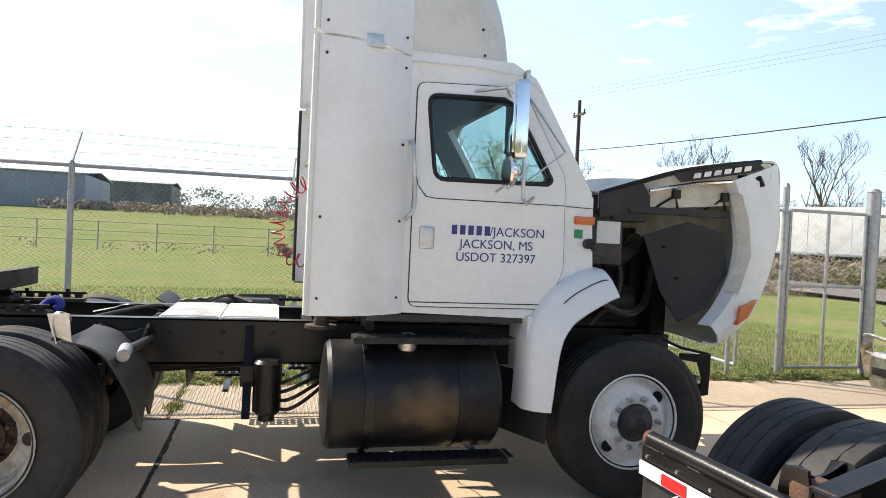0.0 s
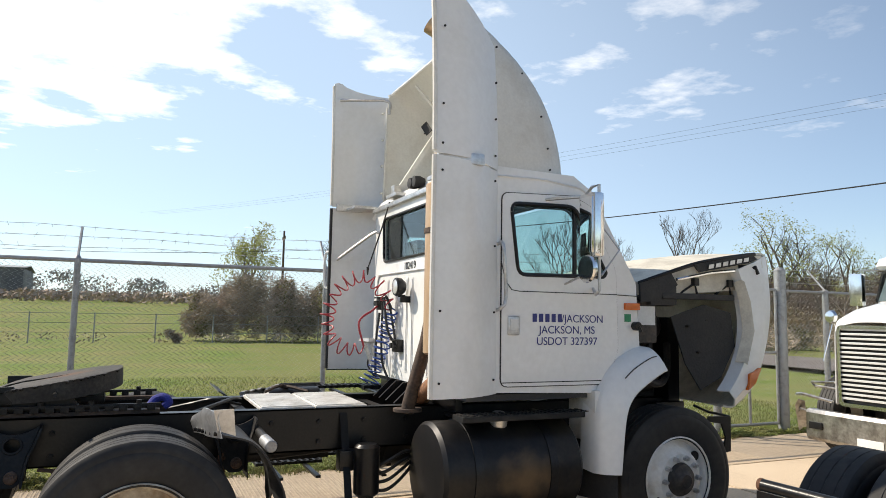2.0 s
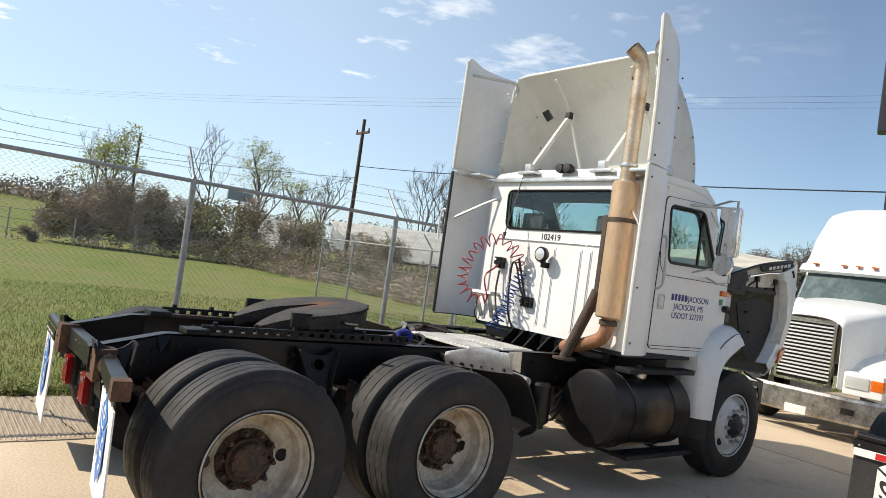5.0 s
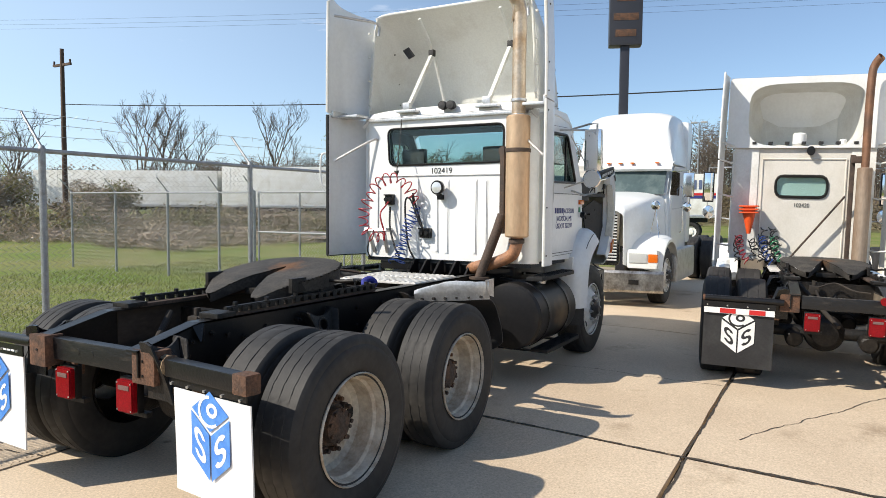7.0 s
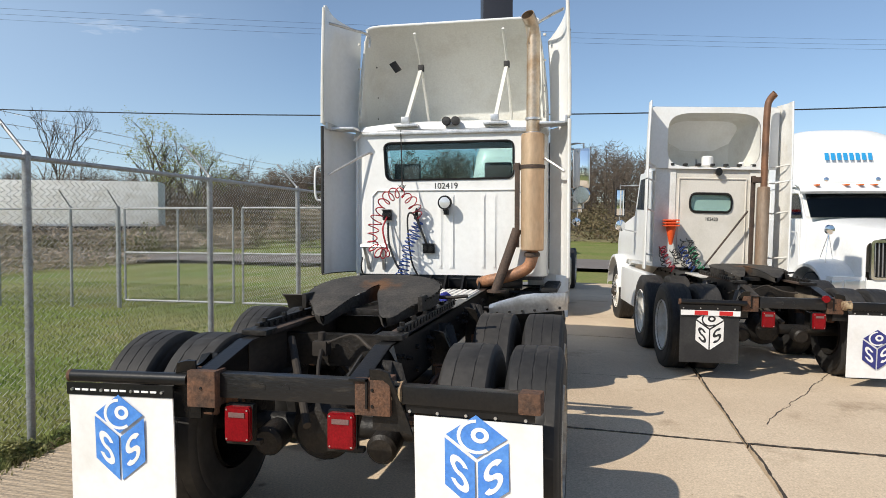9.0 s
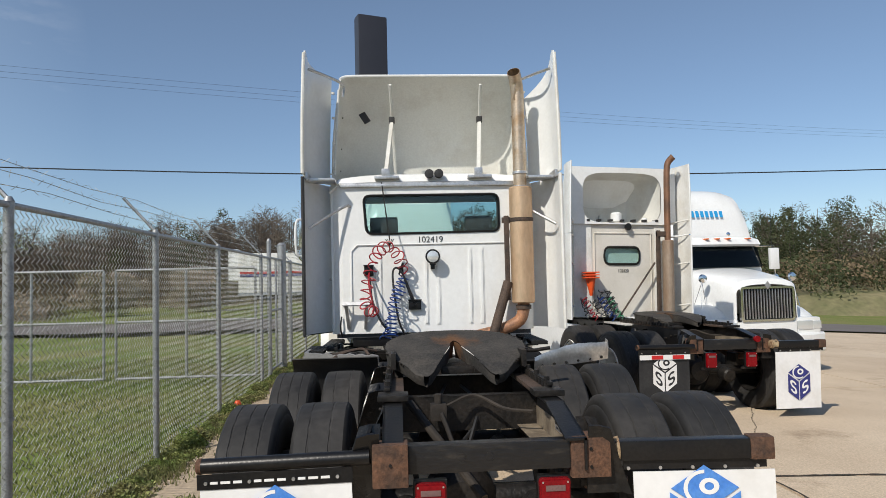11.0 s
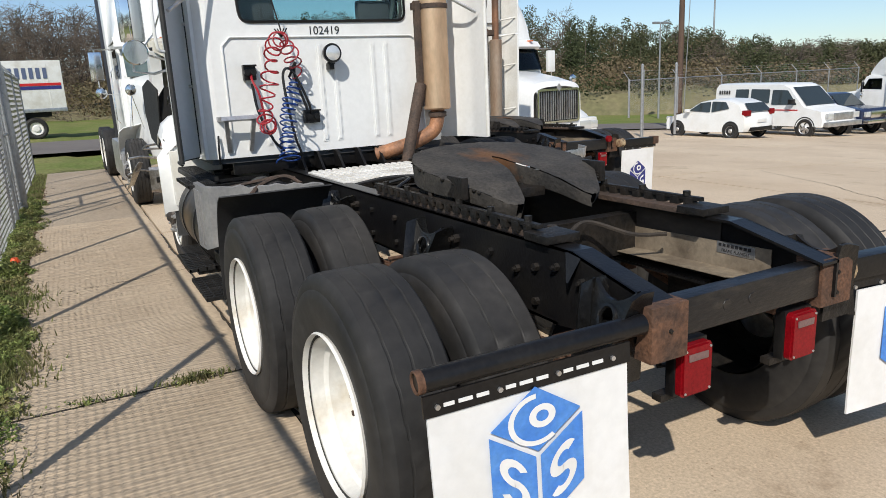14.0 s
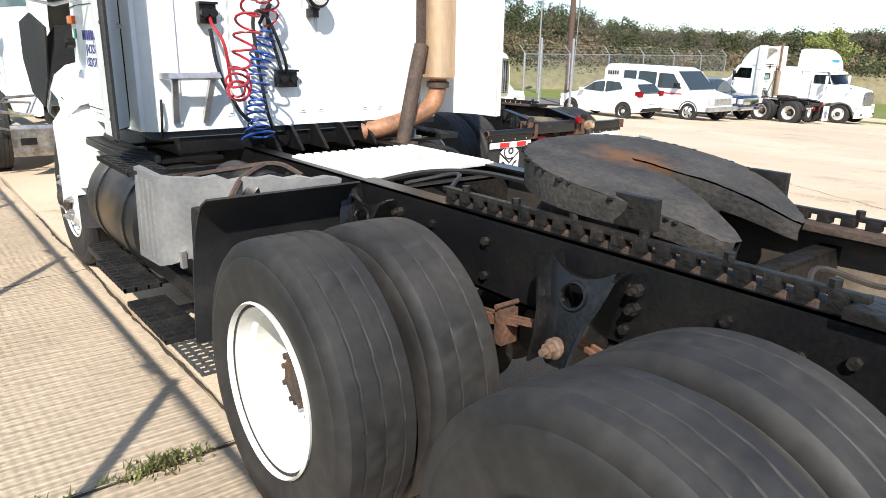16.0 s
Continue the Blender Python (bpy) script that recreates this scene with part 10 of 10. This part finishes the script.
def skyline(ang):
    """Height angle of the wooded hill's outline, as a slope, by compass angle."""
    return math.tan(radians(float(np.interp(ang, [a for a, e in SKYLINE], [e for a, e in SKYLINE]))))


def hill_rise(d, ang):
    return (d - 72) * min(0.12, skyline(ang) * 0.75)


def woods():
    rng = random.Random(11)
    P, PF, B, BF, T, TF, G, GF = [], [], [], [], [], [], [], []

    def stem(x, y, z, h, r, lean=0.0):
        i0 = len(T)
        for zz, rr, o in ((z - 1, r, 0.0), (z + h, r * 0.3, lean)):
            for a in range(4):
                T.append((x + o + rr * math.cos(a * math.pi / 2), y + o + rr * math.sin(a * math.pi / 2), zz))
        for a in range(4):
            TF.append((i0 + a, i0 + (a + 1) % 4, i0 + 4 + (a + 1) % 4, i0 + 4 + a))

    def limb(a, b, r0, r1):
        u = (b - a).orthogonal().normalized()
        v = (b - a).cross(u).normalized()
        i0 = len(T)
        for p, r in ((a, r0), (b, r1)):
            for k in range(3):
                T.append(tuple(p + u * r * math.cos(2.1 * k) + v * r * math.sin(2.1 * k)))
        for k in range(3):
            TF.append((i0 + k, i0 + (k + 1) % 3, i0 + 3 + (k + 1) % 3, i0 + 3 + k))

    for k in range(900):
        ang = rng.uniform(-88, 52)
        pine = rng.random() < (0.74 if ang < -22 else (0.35 if ang < -6 else 0.06))
        leafy = not pine and ang < -22 and rng.random() < 0.45
        d = rng.uniform(78, 116)
        x, y = d * math.cos(radians(ang)), d * math.sin(radians(ang))
        rise = hill_rise(d, ang)
        top = 1.4 + skyline(ang) * d * (rng.uniform(0.58, 0.97) + 0.16 * noise.noise((ang * 0.7, d * 0.1, 2.0))) + rng.uniform(-1.0, 0.8)
        h = max(3.0, top - rise)
        stem(x, y, rise, h * 0.9, 0.10)
        if pine:
            for j in range(6):
                f = j / 5
                foliage_blob(rng, P, PF, (x + rng.gauss(0, 0.6), y + rng.gauss(0, 0.6), rise + h * (0.30 + 0.62 * f)), 1.9 - 1.0 * f + rng.uniform(-0.3, 0.3), 0.9, 125, 0.12)
        elif leafy:
            for j in range(5):
                f = j / 4
                foliage_blob(rng, G, GF, (x + rng.gauss(0, 0.8), y + rng.gauss(0, 0.8), rise + h * (0.25 + 0.62 * f)), 1.8 - 0.5 * f, 1.1, 130, 0.12)
        else:
            for j in range(5):
                f = j / 4
                foliage_blob(rng, B, BF, (x + rng.gauss(0, 0.8), y + rng.gauss(0, 0.8), rise + h * (0.25 + 0.62 * f)), 1.7 - 0.5 * f, 1.3, 70, 0.30, True)
            for j in range(11):
                f = rng.uniform(0.22, 0.80)
                base = Vector((x, y, rise + h * f))
                w = rng.uniform(0, 2 * math.pi)
                tip = base + Vector((math.cos(w), math.sin(w), rng.uniform(0.6, 1.5))) * h * rng.uniform(0.13, 0.24) * (1.15 - 0.6 * f)
                limb(base, tip, 0.05, 0.022)
                for q in range(4):
                    u = rng.uniform(0.35, 0.95)
                    b0 = base.lerp(tip, u)
                    limb(b0, b0 + (tip - base) * 0.35 + Vector((rng.gauss(0, 0.5), rng.gauss(0, 0.5), rng.uniform(0.1, 0.9))), 0.022, 0.008)
    # undergrowth at the foot of the hill
    for k in range(900):
        ang = rng.uniform(-86, 44)
        d = rng.uniform(66, 92)
        x, y = d * math.cos(radians(ang)), d * math.sin(radians(ang))
        low = max(0.5, min(2.6, skyline(ang) * d * 0.5))
        c = (x, y, max(0.0, hill_rise(d, ang)) + rng.uniform(0.3, low))
        if rng.random() < 0.55:
            foliage_blob(rng, G, GF, c, 2.2, 1.1, 100, 0.15)
        else:
            foliage_blob(rng, B if ang > -22 else P, BF if ang > -22 else PF, c, 2.2, 1.1, 90, 0.17 if ang < -22 else 0.26, ang > -22)
    stuff("pine_wood", "dark green pines on the hill beyond the road", "woods", P, PF, LEAF_PINE)
    stuff("bare_wood", "grey-brown leafless woods on the hill", "woods", B, BF, LEAF_BROWN)
    stuff("hill_scrub", "olive-brown scrub at the foot of the hill", "brush", G, GF, HILL_SCRUB)
    stuff("wood_stems", "grey trunks in the far woods", "woods", T, TF, BARK)
    # far low tree line over the field, haze put into its pale grey
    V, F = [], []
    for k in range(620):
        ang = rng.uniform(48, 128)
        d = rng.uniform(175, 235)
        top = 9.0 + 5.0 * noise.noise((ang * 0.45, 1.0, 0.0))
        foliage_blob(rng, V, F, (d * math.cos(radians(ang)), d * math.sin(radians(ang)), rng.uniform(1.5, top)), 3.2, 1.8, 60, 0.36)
    # unseen trees behind the camera, added to darken the mirror reflections
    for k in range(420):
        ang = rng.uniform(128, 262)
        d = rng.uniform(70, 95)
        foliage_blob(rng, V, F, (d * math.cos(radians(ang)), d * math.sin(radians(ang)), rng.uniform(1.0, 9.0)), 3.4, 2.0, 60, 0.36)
    stuff("distant_trees", "distant tree line with haze in its grey colour, unseen part added behind the yard", "woods", V, F, LEAF_HAZED)
    # rubble mounds beyond the field
    V, F = [], []
    for k in range(200):
        mx = rng.uniform(-24, 26)
        foliage_blob(rng, V, F, (mx, 93 + rng.gauss(0, 4), lawn_z(mx, 93) + 0.3), 2.4, 0.8, 34, 0.26)
    stuff("rubble_mounds", "brown earth and rubble mounds beyond the field", "rubble", V, F, RUBBLE)


RUBBLE = material("pale_rubble", (0.46, 0.37, 0.29), 0.95, vary=0.2, scale=0.15, bscale=2, second=(0.28, 0.21, 0.16), amount=0.7, island=0.3)
# pale grey carries the haze of distance in the foliage colour
LEAF_HAZED = material("hazed_distant_foliage", (0.27, 0.26, 0.25), 0.9, vary=0.2, scale=0.05, bscale=0.5, second=(0.34, 0.30, 0.27))


def hill():
    def hz(x, y):
        d = math.hypot(x, y)
        return max(-1.2, min(6.0, hill_rise(d, math.degrees(math.atan2(y, x))))) if d > 64 else -4.0
    tagged(grid_mesh("hillside", [i * 6.0 for i in range(0, 30)], [i * 6.0 for i in range(-30, 11)], hz, LAWN_DRY), "dry grassy hillside under the woods", "ground", kind="structure")


LAWN_DRY = material("dry_hillside_grass", (0.24, 0.20, 0.11), 0.9, vary=0.2, scale=0.2, bscale=2, second=(0.14, 0.14, 0.06), amount=0.8)
brush()
woods()
hill()


# ---- grass, weeds, litter ----
def blades(name, label, mat, spots, seed, hmin, hmax, w):
    rng = np.random.default_rng(seed)
    n = len(spots)
    p = np.array(spots)
    ang = rng.uniform(0, 2 * np.pi, n)
    h = rng.uniform(hmin, hmax, n)
    lean = rng.uniform(0.1, 0.8, n) * h
    la = rng.uniform(0, 2 * np.pi, n)
    V = np.zeros((n, 3, 3))
    V[:, 0] = p + np.stack([np.cos(ang) * w, np.sin(ang) * w, np.zeros(n)], 1)
    V[:, 1] = p - np.stack([np.cos(ang) * w, np.sin(ang) * w, np.zeros(n)], 1)
    V[:, 2] = p + np.stack([np.cos(la) * lean, np.sin(la) * lean, h], 1)
    F = np.arange(n * 3).reshape(n, 3)
    return stuff(name, label, "grass", V.reshape(-1, 3).tolist(), F.tolist(), mat)


def leaflets(name, label, mat, spots, seed):
    """Low broad-leaved weeds: small pointed leaves held at all tilts; a spot is x, y, z and the leaf's length."""
    rng = np.random.default_rng(seed)
    p = np.array(spots)
    n = len(p)
    size = p[:, 3:4]
    p = p[:, :3]
    ang = rng.uniform(0, 2 * np.pi, n)
    rise = rng.uniform(-0.5, 0.9, n)
    along = np.stack([np.cos(ang) * np.cos(rise), np.sin(ang) * np.cos(rise), np.sin(rise)], 1) * size
    roll = rng.normal(0, 0.45, n)
    side = np.stack([-np.sin(ang) * np.cos(roll), np.cos(ang) * np.cos(roll), np.sin(roll)], 1) * size * 0.36
    V = np.stack([p, p + 0.55 * along + side, p + along, p + 0.55 * along - side], 1)
    V[:, :, 2] = np.maximum(V[:, :, 2], 0.003)
    F = np.arange(n * 4).reshape(n, 4)
    return stuff(name, label, "weeds", V.reshape(-1, 3).tolist(), F.tolist(), mat)


def verge():
    rng = random.Random(21)
    lawn, weeds, leafy, dry = [], [], [], []
    for k in range(90000):
        x = rng.uniform(-7, 14)
        y = EDGE_Y + 0.02 + 11.0 * rng.random() ** 2.2
        lawn.append((x, y, lawn_z(x, y) - 0.004))
    # ragged strip under the fence creeping over the slab edge
    for k in range(16000):
        x = rng.uniform(-4, 17)
        cl = noise.noise((x * 0.9, 1.0, 0.0))
        y = EDGE_Y + 0.17 + max(-0.16, min(0.3, rng.gauss(0, 0.09))) - 0.10 * max(0, cl)
        if rng.random() < 0.35 + 0.65 * max(0, cl + 0.3):
            weeds.append((x, y, 0.0))
    for (x, y, r, n) in ((3.4, 2.36, 0.28, 900), (5.1, 2.40, 0.30, 900), (4.2, 2.42, 0.22, 500), (1.9, 2.4, 0.2, 420), (7.4, 2.36, 0.15, 250), (4.05, 2.36, 0.16, 700), (0.9, 2.44, 0.2, 500)):
        for k in range(n):
            weeds.append((x + rng.gauss(0, r * 0.6) * 1.3, y + 0.05 + rng.gauss(0, r * 0.4), 0.0))
    # leafy mats and mounds along the foot of the fence
    for k in range(520):
        x = rng.uniform(-3.5, 12.0)
        y = EDGE_Y + 0.15 + rng.gauss(0, 0.10) - 0.05 * noise.noise((x * 1.1, 7.0, 0.0))
        r, top = rng.uniform(0.05, 0.13), rng.uniform(0.02, 0.09)
        if noise.noise((x * 1.7, 2.0, 0.0)) < -0.25:
            r, top = r * 0.6, 0.02
        for j in range(int(1300 * r)):
            u, a = r * rng.random() ** 0.5, rng.uniform(0, 2 * math.pi)
            z = top * (1 - (u / r) ** 2) * rng.uniform(0.25, 1.0) + 0.004
            leafy.append((x + u * math.cos(a), y + u * math.sin(a) * 0.8, z, rng.uniform(0.014, 0.034)))
    for (x, y, r, top) in ((4.35, 2.50, 0.30, 0.20), (4.75, 2.53, 0.22, 0.13), (2.2, 2.52, 0.22, 0.12), (1.1, 2.55, 0.24, 0.13), (6.3, 2.55, 0.25, 0.12), (8.0, 2.56, 0.3, 0.14)):
        for j in range(int(5200 * r)):
            u, a = r * rng.random() ** 0.5, rng.uniform(0, 2 * math.pi)
            z = top * (1 - (u / r) ** 2) * rng.uniform(0.2, 1.0) + 0.004
            leafy.append((x + u * math.cos(a), y + u * math.sin(a) * 0.55, z, rng.uniform(0.018, 0.040)))
    for j in range(260):
        leafy.append((2.60 + rng.gauss(0, 0.035), (1.42 if j < 150 else 2.0) + rng.gauss(0, 0.09), rng.uniform(0.004, 0.03), rng.uniform(0.010, 0.022)))
    # thin growth in the cross joint
    for k in range(90):
        y = 1.2 + 1.2 * rng.random()
        if noise.noise((y * 3.0, 4.0, 0.0)) > -0.12:
            weeds.append((2.60 + rng.gauss(0, 0.016), y, 0.0))
    for k in range(170):
        weeds.append((2.60 + rng.gauss(0, 0.035), 1.42 + rng.gauss(0, 0.07), 0.0))
    for k in range(1500):
        x = rng.uniform(-3, 14)
        dry.append((x, EDGE_Y + 0.06 + rng.gauss(0, 0.06), 0.004))
    blades("lawn_grass", "short mown grass beyond the fence", GRASS_BLADE, lawn, 1, 0.03, 0.09, 0.006)
    blades("verge_weeds", "green weeds and tufts along the slab edge", WEED, weeds, 2, 0.010, 0.062, 0.008)
    leaflets("verge_leaves", "low leafy green weeds matted along the fence foot", LEAFY, leafy, 4)
    blades("leaf_litter", "dry brown leaf litter along the slab edge", DEBRIS, dry, 3, 0.004, 0.03, 0.02)


verge()
bm = bmesh.new()
lathe(bm, [(0.0, -0.05), (0.03, -0.042), (0.05, 0.0), (0.03, 0.042), (0.0, 0.05)], (6.6, 2.52, 0.06), 'z', 14)
tagged(part("ball", bm, ORANGE), "small faded orange ball lying in the verge", "ball")
